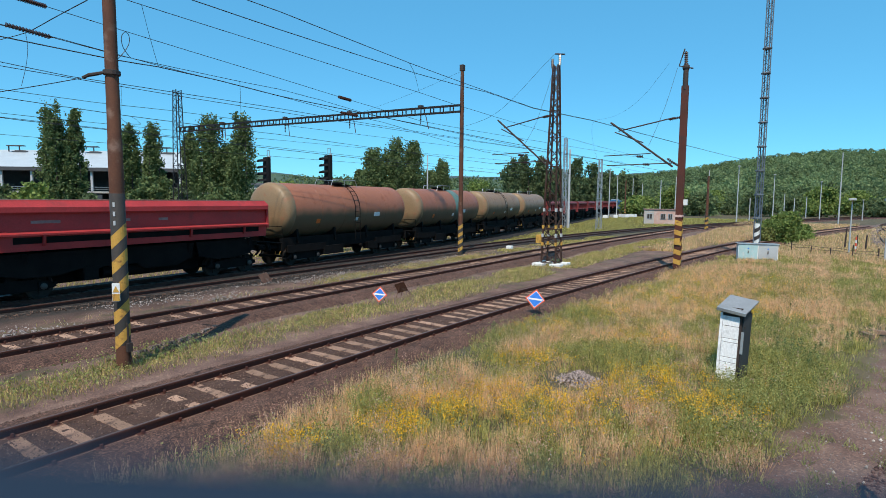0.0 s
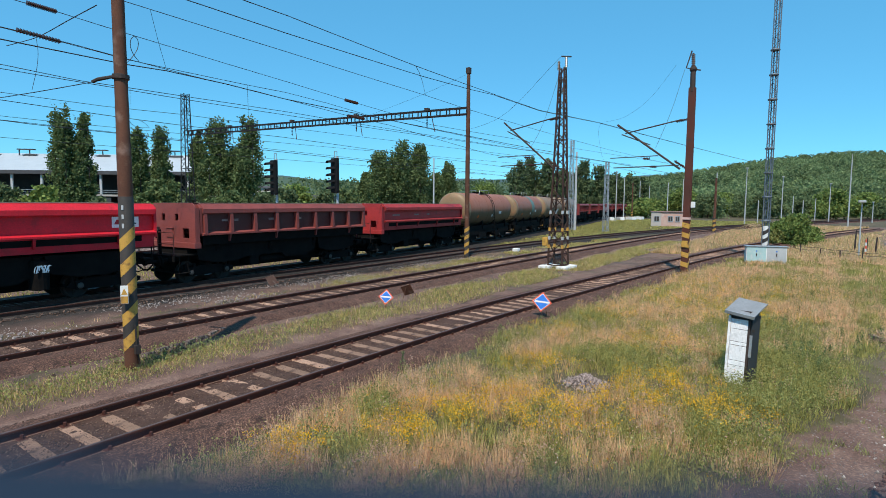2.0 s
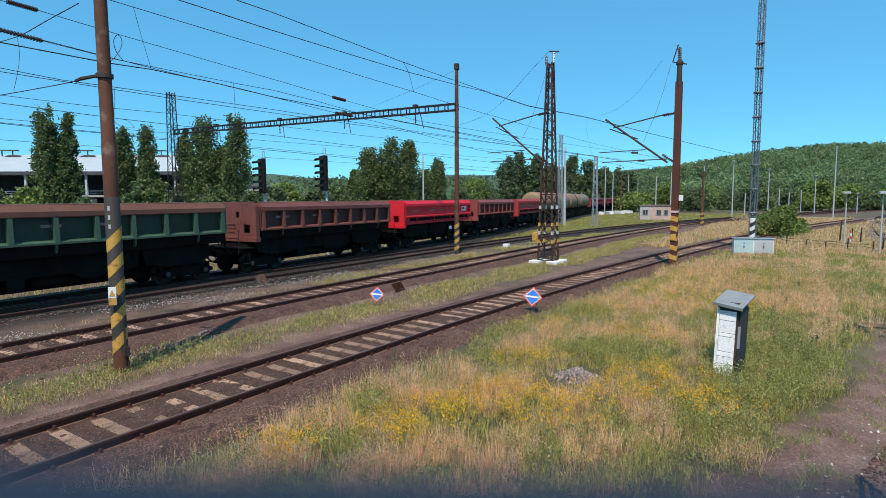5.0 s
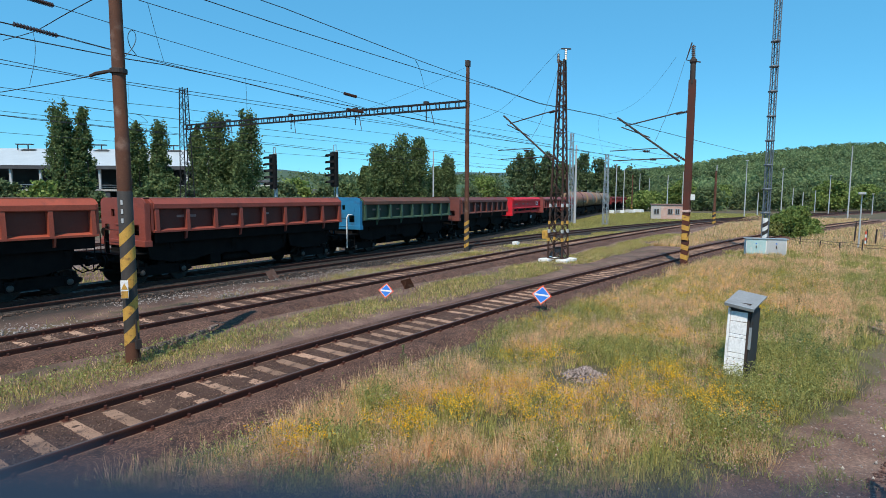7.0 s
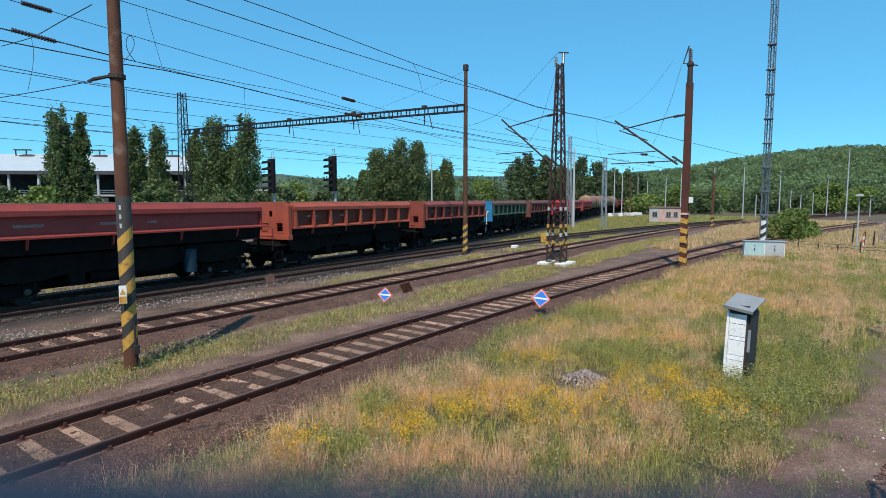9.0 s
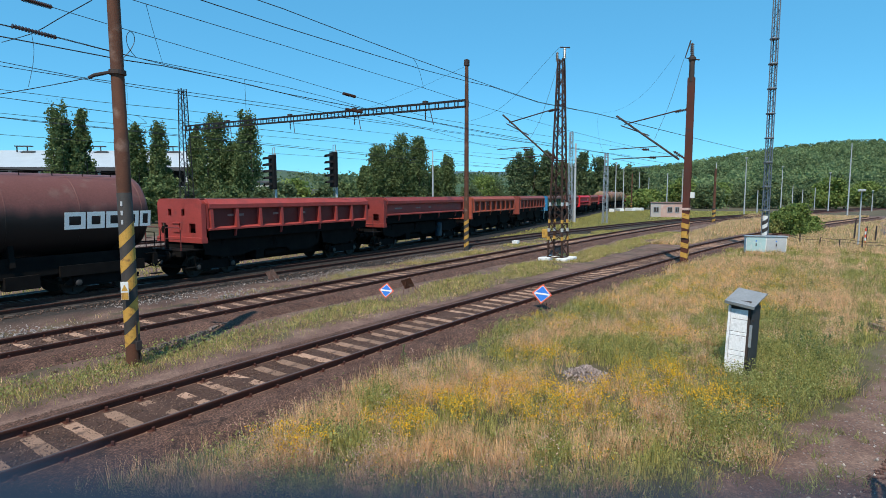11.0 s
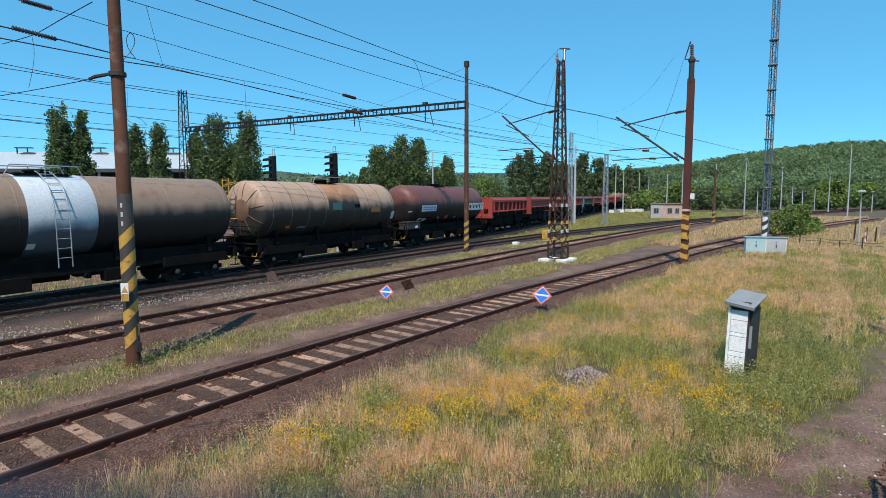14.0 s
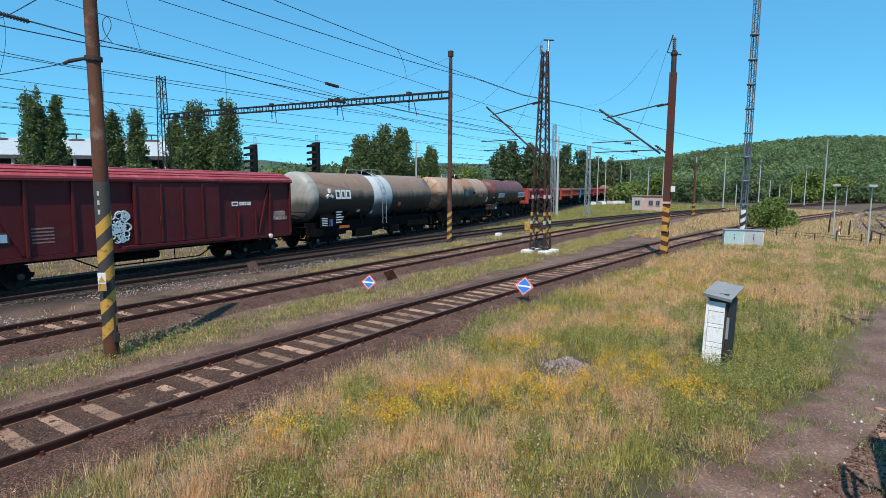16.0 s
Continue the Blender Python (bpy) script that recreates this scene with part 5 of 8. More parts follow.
def mid_pole_and_portal():
    w = thing("catenary_portal", "slim steel pole and lattice mast joined by truss beam", "portal")
    BEAM = surf("dark_beam_paint", (0.018, 0.018, 0.02), (0.035, 0.03, 0.03), 1.5, 0.7, 0.2, bump=0.15)
    x0, y0 = 32.4, 20.1
    m = Mesh().turned((x0, y0, -0.3), (0, 0, 1), [(0, 0.17), (6.5, 0.15), (12.4, 0.12)], 16)
    part("pole", m, RUST, w, smooth=True)
    part("pole_cap", Mesh().box(x0 - 0.14, x0 + 0.14, y0 - 0.14, y0 + 0.14, 12.1, 12.5, 0.02), DARK_STEEL, w)
    st = part("black_base", Mesh().turned((0, 0, 0), (0, 0, 1), [(0, 0.174), (2.1, 0.17)], 16), BLACK, w, at=pose(x0, y0, -0.25))
    striped_base(st, 0.172, 0.2, 2.0, 0.5, 0.11, YELLOW)
    x1, y1 = 33.2, 54.8
    part("lattice_mast", lattice(Mesh(), (x1, y1, -0.3, 0.55), (x1, y1, 14.4, 0.28), 22, 0.07, 0.035), BEAM, w)
    a, b = Vector((x0, y0, 9.45)), Vector((x1, y1, 10.2))
    m = Mesh()
    for dz in (0, 0.42):
        for dx in (-0.2, 0.2):
            m.bar(a + Vector((dx, 0, dz)), b + Vector((dx, 0, dz)), 0.075)
    n = 42
    for i in range(n + 1):
        p = a.lerp(b, i / n)
        for dx in (-0.2, 0.2):
            m.bar(p + Vector((dx, 0, 0)), p + Vector((dx, 0, 0.42)), 0.06)
        m.bar(p + Vector((-0.2, 0, 0)), p + Vector((0.2, 0, 0)), 0.04)
    part("truss_beam", m, BEAM, w)
    for f in (0.10, 0.30, 0.52, 0.78):
        p = a.lerp(b, f)
        m = Mesh()
        insulator(m, p + Vector((0, 0, -0.1)), p + Vector((0, 0, -0.7)), 0.06, 5)
        m.line([p, p + Vector((0, 0, -0.1))], 0.03)
        m.line([p + Vector((0, -0.4, 0)), p + Vector((-0.3, -0.9, -1.1))], 0.03)
        part("hanger", m, PORCELAIN, w)
        part("top_knob", Mesh().box(p.x - 0.15, p.x + 0.15, p.y - 0.15, p.y + 0.15, p.z + 0.45, p.z + 0.62), DARK_STEEL, w)


mid_pole_and_portal()


def cantilever(parent, p, reach, zt, zb, za):
    """A tube bracket: top stay, main tube and two steady arms reaching over the next track (+y)."""
    x, y = p
    m = Mesh()
    m.line([(x, y + 0.45, zt), (x, y + reach - 0.3, zt - 0.55)], 0.035, 8)
    m.line([(x, y + 0.45, zb), (x, y + reach + 0.15, zt - 0.05)], 0.055, 8)
    m.line([(x, y + reach * 0.55, zb + (zt - zb) * 0.52), (x, y + reach - 0.1, zt - 0.6)], 0.03, 8)
    m.line([(x, y + 0.5, za - 0.25), (x, y + reach + 0.3, za - 0.3)], 0.028, 8)
    m.line([(x, y + 1.6, za + 0.3), (x, y + reach + 0.5, za + 0.25)], 0.025, 8)
    part("bracket_tube", m, DARK_STEEL, parent)
    for z in (zt, zb):
        part("insulator", insulator(Mesh(), (x, y + 0.1, z), (x, y + 0.75, z - (0.1 if z == zt else -0.45)), 0.08), PORCELAIN, parent)
    for dy, z in ((reach * 0.55, za + 0.15), (reach * 0.45, za - 0.3)):
        part("insulator", insulator(Mesh(), (x, y + dy, z), (x, y + dy + 0.35, z + 0.02), 0.08, 4), PORCELAIN, parent)


def lattice_tower():
    x, y = 30.95, 12.83
    DARK_RUST = surf("dark_rusty_steel", (0.07, 0.034, 0.024), (0.035, 0.02, 0.016), 1.2, 0.8, 0.2, c=(0.10, 0.06, 0.045), bump=0.2)
    w = thing("lattice_tower", "tall rusty lattice mast on white concrete footing", "mast")
    part("frame", lattice(Mesh(), (x, y, -0.1, 0.45), (x, y, 10.6, 0.16), 20, 0.085, 0.045), DARK_RUST, w)
    part("head", lattice(Mesh(), (x, y, 10.6, 0.17), (x, y, 11.3, 0.14), 3, 0.07, 0.04), DARK_RUST, w)
    part("insulator", insulator(Mesh(), (x, y - 0.2, 11.3), (x, y - 0.2, 11.9), 0.09, 6), PORCELAIN, w)
    part("insulator", insulator(Mesh(), (x, y + 0.25, 11.2), (x, y + 0.25, 11.7), 0.09, 6), PORCELAIN, w)
    part("top_arm", Mesh().line([(x, y - 0.5, 11.85), (x, y + 0.1, 11.95)], 0.04), DARK_STEEL, w)
    for sx in (-1, 1):
        for sy in (-1, 1):
            f = part("footing", Mesh().box(-0.32, 0.32, -0.32, 0.32, -0.3, 0.02, 0.04), WHITE, w, "whitewashed concrete footing", at=pose(x + sx * 0.55, y + sy * 0.55, -0.14))
            for k in range(5):
                z = 0.9 + 0.5 * k
                h = 0.45 - 0.29 * (z + 0.1) / 10.7
                part("painted_band", Mesh().box(-0.06, 0.06, -0.06, 0.06, 0, 0.2), PALE_POST if k % 3 == 1 else DARK_STEEL if k == 3 else YELLOW, w, at=pose(x + sx * h, y + sy * h, z))
    part("switch_box", Mesh().box(x - 0.2, x + 0.2, y + 0.62, y + 0.95, 1.0, 1.5, 0.03), YELLOW, w, "small ochre box")
    cantilever(w, (x, y), 3.6, 8.5, 5.6, 6.1)


lattice_tower()


def right_pole():
    x, y = 31.85, 6.0
    w = thing("catenary_pole", "red-oxide steel pole with insulators and striped base", "pole", "catenary poles")
    m = Mesh()
    for s in (-1, 1):
        vs = []
        for z, h in ((-0.3, 0.18), (9.6, 0.115)):
            vs += [(x + s * h, y - 0.17, z), (x + s * h, y + 0.17, z), (x + s * (h - 0.05), y + 0.17, z), (x + s * (h - 0.05), y - 0.17, z)]
        m.add(vs, [(0, 1, 5, 4), (1, 2, 6, 5), (2, 3, 7, 6), (3, 0, 4, 7), (0, 3, 2, 1), (4, 5, 6, 7)])
    m.add([(x - 0.17, y - 0.03, -0.3), (x + 0.17, y - 0.03, -0.3), (x + 0.10, y - 0.03, 9.6), (x - 0.10, y - 0.03, 9.6), (x - 0.17, y + 0.03, -0.3), (x + 0.17, y + 0.03, -0.3), (x + 0.10, y + 0.03, 9.6), (x - 0.10, y + 0.03, 9.6)],
          [(0, 1, 2, 3), (7, 6, 5, 4), (0, 3, 7, 4), (1, 5, 6, 2), (3, 2, 6, 7), (0, 4, 5, 1)])
    part("shaft", m, RUST_RED, w)
    part("upper_shaft", Mesh().turned((x, y, 9.4), (0, 0, 1), [(0, 0.14), (1.0, 0.13), (1.1, 0.18), (1.2, 0.18), (1.3, 0.1)], 12), DARK_STEEL, w)
    part("insulator", insulator(Mesh(), (x - 0.05, y, 10.7), (x - 0.05, y + 0.02, 11.35), 0.11, 6), PORCELAIN, w)
    part("top_arm", Mesh().line([(x, y - 0.35, 10.45), (x, y + 0.35, 10.65), (x, y + 0.1, 11.5)], 0.035), DARK_STEEL, w)
    for k in range(5):
        z = 0.15 + 0.52 * k
        s = Mesh()
        h = 0.190 - 0.007 * z
        s.add([(x - h, y - 0.178, z), (x + h, y - 0.178, z + 0.16), (x + h, y - 0.178, z + 0.42), (x - h, y - 0.178, z + 0.26)], [(0, 1, 2, 3)])
        s.add([(x - h, y + 0.178, z + 0.1), (x - h, y - 0.178, z), (x - h, y - 0.178, z + 0.26), (x - h, y + 0.178, z + 0.36)], [(0, 1, 2, 3)])
        s.add([(x + h, y - 0.178, z + 0.16), (x + h, y + 0.178, z + 0.1), (x + h, y + 0.178, z + 0.36), (x + h, y - 0.178, z + 0.42)], [(0, 1, 2, 3)])
        part("painted_stripe", s, YELLOW, w)
    part("warning_plate", Mesh().box(x - 0.23, x - 0.22, y - 0.14, y + 0.14, 1.25, 1.6), YELLOW, w, "yellow plate")
    part("white_band", Mesh().box(x - 0.20, x + 0.20, y - 0.18, y + 0.18, 2.72, 2.84), surf("pink_band", (0.6, 0.4, 0.36), (0.55, 0.35, 0.3), 3, 0.7), w)
    part("lamp_box", Mesh().box(x - 0.1, x + 0.1, y - 0.38, y - 0.18, 3.35, 3.66, 0.02), WHITE, w)
    cantilever(w, (x, y), 3.7, 8.0, 5.4, 5.85)


right_pole()


def radio_mast():
    x, y = 43.8, 3.22
    w = thing("radio_mast", "slender galvanised lattice mast with striped base", "mast")
    m = Mesh()
    pts = [(x + 0.24 * math.cos(a), y + 0.24 * math.sin(a)) for a in (0.3, 0.3 + 2.094, 0.3 + 4.189)]
    for px_, py_ in pts:
        m.tube((px_, py_, -0.2), (px_, py_, 26), 0.035, seg=8)
    z = 1.2
    while z < 26:
        for k in range(3):
            a, b = pts[k], pts[(k + 1) % 3]
            m.bar((*a, z), (*b, z + 0.3), 0.022)
            m.bar((*b, z + 0.3), (*a, z + 0.6), 0.022)
        z += 0.6
    MAST_GREY = surf("weathered_mast_zinc", (0.19, 0.22, 0.25), (0.13, 0.15, 0.175), 2.0, 0.55, 0.4, bump=0.05)
    part("lattice", m, MAST_GREY, w)
    part("ladder", Mesh().line([(x - 0.1, y - 0.1, 0), (x - 0.1, y - 0.1, 26)], 0.03).line([(x + 0.12, y - 0.12, 0), (x + 0.12, y - 0.12, 26)], 0.03), MAST_GREY, w)
    for k in range(8):
        z = 2.4 + 1.62 * k
        part("flange", Mesh().turned((x, y, z), (0, 0, 1), [(0, 0.28), (0.06, 0.30), (0.1, 0.28)], 12), MAST_GREY, w)
    base = part("base_tube", Mesh().turned((0, 0, 0), (0, 0, 1), [(0, 0.2), (2.3, 0.19)], 16), WHITE, w, at=pose(x, y, -0.2))
    striped_base(base, 0.2, 0.0, 2.2, 0.55, 0.14, BLACK)


radio_mast()


def relay_cabinet():
    w = thing("relay_cabinet", "pale grey trackside cabinet with two doors", "cabinet", at=pose(41.25, 2.95, -0.25, 0, 0, -74))
    teal = surf("faded_teal_paint", (0.42, 0.60, 0.60), (0.36, 0.50, 0.50), 2, 0.7, c=(0.55, 0.58, 0.56))
    part("body", Mesh().box(-1.15, 1.15, -0.3, 0.3, 0.08, 1.1, 0.02), WHITE, w)
    part("plinth", Mesh().box(-1.1, 1.1, -0.27, 0.27, -0.1, 0.08), CONCRETE, w)
    part("roof", Mesh().box(-1.22, 1.22, -0.37, 0.37, 1.1, 1.15, 0.015), GALV, w)
    for s, mm in ((-1, teal), (1, PALE_POST)):
        d = part("door", Mesh().box(s * 0.57 - 0.54, s * 0.57 + 0.54, -0.325, -0.30, 0.14, 1.05, 0.01), mm, w)
        part("handle", Mesh().box(s * 0.57 - 0.03, s * 0.57 + 0.03, -0.35, -0.325, 0.5, 0.68, 0.008), DARK_STEEL, d)
        part("label_bar", Mesh().box(s * 0.57 - 0.04, s * 0.57 + 0.04, -0.332, -0.325, 0.78, 0.86), BLUE_SIGN, d)


relay_cabinet()


def white_shed():
    """A leaning box of white boards under a flat sheet roof."""
    w = thing("trackside_box", "leaning white-painted board box with grey sheet roof", "shed", at=pose(13.3, 1.30, -0.34, 0, 5.0, -14) @ Matrix.Diagonal((1.02, 1.0, 1.34, 1)))
    white = surf("peeling_white_paint", (0.88, 0.88, 0.88), (0.82, 0.82, 0.83), 3, 0.7, c=(0.68, 0.68, 0.68), fine=30, bump=0.15, rand=0.06)
    # door grey lowered so that the side's shade is in the paint
    grey = surf("grey_shaded_door_paint", (0.035, 0.04, 0.044), (0.025, 0.028, 0.03), 3, 0.7, bump=0.1)
    part("core", Mesh().box(-0.24, 0.24, -0.2, 0.2, 0, 1.22), DARK_STEEL, w)
    heights = [0.0, 0.11, 0.22, 0.34, 0.42, 0.66, 0.72, 0.92, 1.08]
    for a, b in zip(heights, heights[1:]):
        part("board", Mesh().box(-0.27, -0.245, -0.16, 0.17, a + 0.004, b - 0.004, 0.004), white, w)
        part("board", Mesh().box(-0.24, 0.22, 0.205, 0.23, a + 0.004, b - 0.004, 0.004), white, w)
    for y0, y1 in ((0.18, 0.23),):
        part("corner_post", Mesh().box(-0.275, -0.235, y0, y1, 0, 1.12, 0.005), white, w)
    part("front_top", Mesh().box(-0.268, -0.245, -0.2, 0.22, 1.085, 1.2, 0.004), grey, w)
    d = part("door", Mesh().box(-0.22, 0.22, -0.235, -0.205, 0.05, 1.15, 0.006), grey, w, "grey door darkened as the shaded side")
    part("hinge", Mesh().box(-0.2, -0.1, -0.243, -0.235, 0.9, 0.94), DARK_STEEL, d)
    part("latch", Mesh().box(-0.235, -0.2, -0.25, -0.2, 0.5, 0.85, 0.005), GALV, d)
    r = Mesh().box(-0.38, 0.34, -0.31, 0.28, -0.012, 0.012, 0.006)
    part("roof", r, surf("grey_sheet_roof", (0.30, 0.31, 0.32), (0.24, 0.25, 0.26), 3, 0.6, 0.2, bump=0.1), w, "weathered grey sheet roof", at=pose(0, 0, 1.27, 5, -15, 0))
    part("roof_lip", Mesh().box(-0.395, -0.37, -0.31, 0.28, -0.04, 0.014, 0.006), GALV, w, at=pose(0, 0, 1.27, 5, -15, 0))


white_shed()


def diamond_sign(x, y, z, yaw, size, label, back=False, tilt=-12, roll=45, metal=None):
    """A square plate on its corner: red edge, white line, blue field, white bar; on a thin rod stand."""
    w = thing("diamond_sign", label, "sign", "low track signs", at=pose(x, y, z, tilt, 0, yaw))
    h = size / 2
    q = pose(0, 0, 0.42, 0, roll, 0)
    pl = part("plate", Mesh().box(-h, h, 0.0, 0.008, -h, h, 0.003), (metal or RUST) if back else RED_SIGN, w, "bare plate back" if back else "", at=q)
    if not back:
        part("white_line", Mesh().box(-h + 0.035, h - 0.035, -0.005, -0.001, -h + 0.035, h - 0.035), WHITE, pl)
        part("blue_field", Mesh().box(-h + 0.05, h - 0.05, -0.010, -0.006, -h + 0.05, h - 0.05), BLUE_SIGN, pl)
        part("white_bar", Mesh().box(-h * 0.95, h * 0.95, -0.015, -0.011, -0.028, 0.028), WHITE, pl, at=pose(0, 0, 0, 0, -45, 0))
    m = Mesh()
    m.line([(0, 0.02, 0.75), (0, 0.02, 0.0)], 0.009)
    m.line([(-0.1, 0.02, 0.5), (-0.42, 0.0, 0.02)], 0.009)
    m.line([(0.05, 0.02, 0.55), (0.2, 0.45, 0.0)], 0.009)
    part("stand", m, metal or RUST, w)


diamond_sign(15.1, 12.75, -0.27, -62, 0.40, "blue and white diamond sign with red border", roll=49)
diamond_sign(16.57, 7.38, -0.08, -62, 0.46, "larger blue and white diamond sign beside the track", roll=52)
diamond_sign(17.2, 13.35, -0.27, 118, 0.42, "rusty back of a leaning diamond sign", True, -25, 20)
diamond_sign(15.7, 19.6, -0.27, 118, 0.44, "dull back of a leaning diamond sign on thin legs", True, -22, 22, DUSTY)


def catenary(name, knots, r=0.018, label="dark overhead wire along the track", slack=0.004):
    """A wire that sags a little between its knots."""
    pts = []
    for a, b in zip(knots, knots[1:]):
        for i in range(12):
            f = i / 12
            p = Vector(a).lerp(Vector(b), f)
            p.z -= 4 * f * (1 - f) * slack * (Vector(b) - Vector(a)).length
            pts.append(p)
    pts.append(Vector(knots[-1]))
    return tagged(part(name, Mesh().line(pts, r, 5), COPPER), label, "wire", "overhead wires")


def loose_wire(name, knots, r, label):
    """A slack wire, rounded off between its knots."""
    pts = [Vector(k) for k in knots]
    for _ in range(2):
        cut = [pts[0]]
        for a, b in zip(pts, pts[1:]):
            cut += [a.lerp(b, 0.25), a.lerp(b, 0.75)]
        pts = cut + [pts[-1]]
    return tagged(part(name, Mesh().line(pts, r, 5), COPPER), label, "wire", name.replace("_", " ") + "s")


def wires():
    catenary("overhead_wire", [(-18.68, 9.30, 7.44), (7.32, 9.30, 7.33), (7.91, 9.30, 7.33), (12.28, 9.30, 7.20), (15.12, 9.30, 7.16), (20.24, 9.30, 7.12), (26.92, 9.30, 7.47), (71.92, 7.05, 8.37)], 0.009, slack=0.0008)
    catenary("overhead_wire", [(-19.73, 9.35, 7.33), (6.27, 9.35, 7.01), (7.96, 9.35, 6.99), (12.60, 9.35, 7.00), (15.20, 9.35, 7.07), (16.64, 9.35, 7.14), (20.35, 9.35, 7.12), (27.07, 9.35, 7.47), (72.07, 7.10, 8.37)], 0.009, slack=0.0008)
    catenary("overhead_wire", [(-18.11, 15.00, 9.10), (7.89, 15.00, 8.57), (12.74, 15.00, 8.47), (20.54, 15.00, 8.30), (23.90, 15.00, 8.19), (32.69, 15.00, 8.06), (46.50, 15.00, 7.98), (91.50, 12.75, 7.72)], 0.010, slack=0.0008)
    catenary("overhead_wire", [(-19.62, 16.00, 8.96), (6.38, 16.00, 8.18), (8.36, 16.00, 8.05), (13.53, 16.00, 7.76), (17.22, 16.00, 7.54), (22.31, 16.00, 7.29), (27.91, 16.00, 7.39), (72.91, 13.75, 8.12)], 0.009, slack=0.0008)
    catenary("overhead_wire", [(-19.44, 16.30, 8.32), (6.56, 16.30, 7.54), (8.27, 16.30, 7.44), (12.12, 16.30, 7.43), (13.79, 16.30, 7.45), (15.81, 16.30, 7.37), (18.62, 16.30, 7.19), (63.62, 14.05, 6.29)], 0.009, slack=0.0008)
    catenary("overhead_wire", [(-20.74, 15.90, 7.23), (5.26, 15.90, 7.21), (7.93, 15.90, 7.21), (9.09, 15.90, 7.26), (10.99, 15.90, 7.23), (13.44, 15.90, 7.12), (18.17, 15.90, 7.10), (21.53, 15.90, 7.09), (30.11, 15.90, 7.06), (75.11, 13.65, 6.89)], 0.015, slack=0.0008)
    catenary("overhead_wire", [(-19.39, 16.05, 8.27), (6.61, 16.05, 7.49), (8.39, 16.05, 7.38), (9.94, 16.05, 7.30), (12.35, 16.05, 7.22), (16.96, 16.05, 6.97), (19.31, 16.05, 6.91), (28.01, 16.05, 6.32), (73.01, 13.80, 5.42)], 0.009, slack=0.0008)
    catenary("overhead_wire", [(-18.94, 21.50, 8.50), (7.06, 21.50, 7.72), (9.18, 21.50, 7.63), (10.86, 21.50, 7.67), (14.96, 21.50, 7.74), (18.16, 21.50, 7.79), (25.60, 21.50, 7.83), (70.60, 19.25, 8.09)], 0.012, slack=0.0008)
    catenary("overhead_wire", [(-18.85, 21.80, 7.80), (7.15, 21.80, 7.65), (10.42, 21.80, 7.64), (13.56, 21.80, 7.64), (18.40, 21.80, 7.69), (23.98, 21.80, 7.75), (68.98, 19.55, 8.22)], 0.012, slack=0.0008)
    catenary("overhead_wire", [(-17.21, 27.00, 7.64), (8.79, 27.00, 7.71), (12.45, 27.00, 7.72), (16.03, 27.00, 7.84), (19.59, 27.00, 7.88), (64.59, 24.75, 8.39)], 0.011, slack=0.0008)
    catenary("overhead_wire", [(-17.07, 27.50, 8.03), (8.93, 27.50, 7.48), (13.81, 27.50, 7.38), (16.51, 27.50, 7.37), (23.16, 27.50, 7.41), (26.84, 27.50, 7.37), (32.19, 27.50, 7.31), (77.19, 25.25, 6.83)], 0.014, slack=0.0008)
    catenary("overhead_wire", [(-15.01, 34.00, 7.64), (10.99, 34.00, 7.63), (12.71, 34.00, 7.63), (16.34, 34.00, 7.68), (20.84, 34.00, 7.75), (65.84, 31.75, 8.46)], 0.012, slack=0.0008)
    catenary("overhead_wire", [(-14.86, 34.50, 8.10), (11.14, 34.50, 7.47), (12.43, 34.50, 7.43), (16.44, 34.50, 7.41), (20.39, 34.50, 7.35), (65.39, 32.25, 6.75)], 0.018, slack=0.0008)
    catenary("overhead_wire", [(-12.51, 42.00, 7.24), (13.49, 42.00, 7.29), (19.51, 42.00, 7.30), (24.28, 42.00, 7.32), (69.28, 39.75, 7.48)], 0.014, slack=0.0008)
    catenary("overhead_wire", [(7.61, 42.50, 8.46), (33.61, 42.50, 8.29), (47.60, 42.50, 8.21), (64.97, 42.50, 8.24), (109.97, 40.25, 8.33)], 0.016, slack=0.0008)
    loose_wire("dropper", [(6.34, 17.20, 7.72), (6.34, 17.10, 7.35), (6.25, 17.00, 6.89), (6.04, 16.80, 6.30)], 0.006, "thin dropper wire between two overhead wires")
    loose_wire("dropper", [(8.18, 15.00, 8.57), (8.58, 15.40, 7.94), (9.08, 15.90, 7.31)], 0.006, "thin dropper wire between two overhead wires")
    loose_wire("dropper", [(12.28, 9.30, 7.20), (12.60, 9.35, 7.00), (20.54, 15.00, 8.30)], 0.006, "thin dropper wire between two overhead wires")
    loose_wire("dropper", [(10.86, 21.50, 7.67), (12.11, 24.00, 7.51), (13.81, 27.50, 7.38)], 0.006, "thin dropper wire between two overhead wires")
    loose_wire("dropper", [(12.12, 16.30, 7.43), (12.14, 16.30, 6.69), (12.13, 16.30, 6.12)], 0.006, "thin dropper wire between two overhead wires")
    loose_wire("jumper_loop", [(8.25, 16.00, 8.05), (8.15, 16.00, 7.94), (8.13, 16.00, 7.76), (8.19, 16.00, 7.56), (8.37, 16.00, 7.37)], 0.010, "looped jumper wire between two overhead wires")
    loose_wire("jumper_loop", [(8.25, 16.00, 8.05), (8.35, 16.00, 7.99), (8.36, 16.00, 7.78), (8.22, 16.00, 7.51), (7.98, 16.00, 7.23)], 0.010, "looped jumper wire between two overhead wires")
    loose_wire("jumper_loop", [(13.81, 27.50, 7.38), (14.28, 27.50, 7.38), (14.54, 27.50, 7.25), (14.75, 27.50, 7.05)], 0.010, "looped jumper wire between two overhead wires")
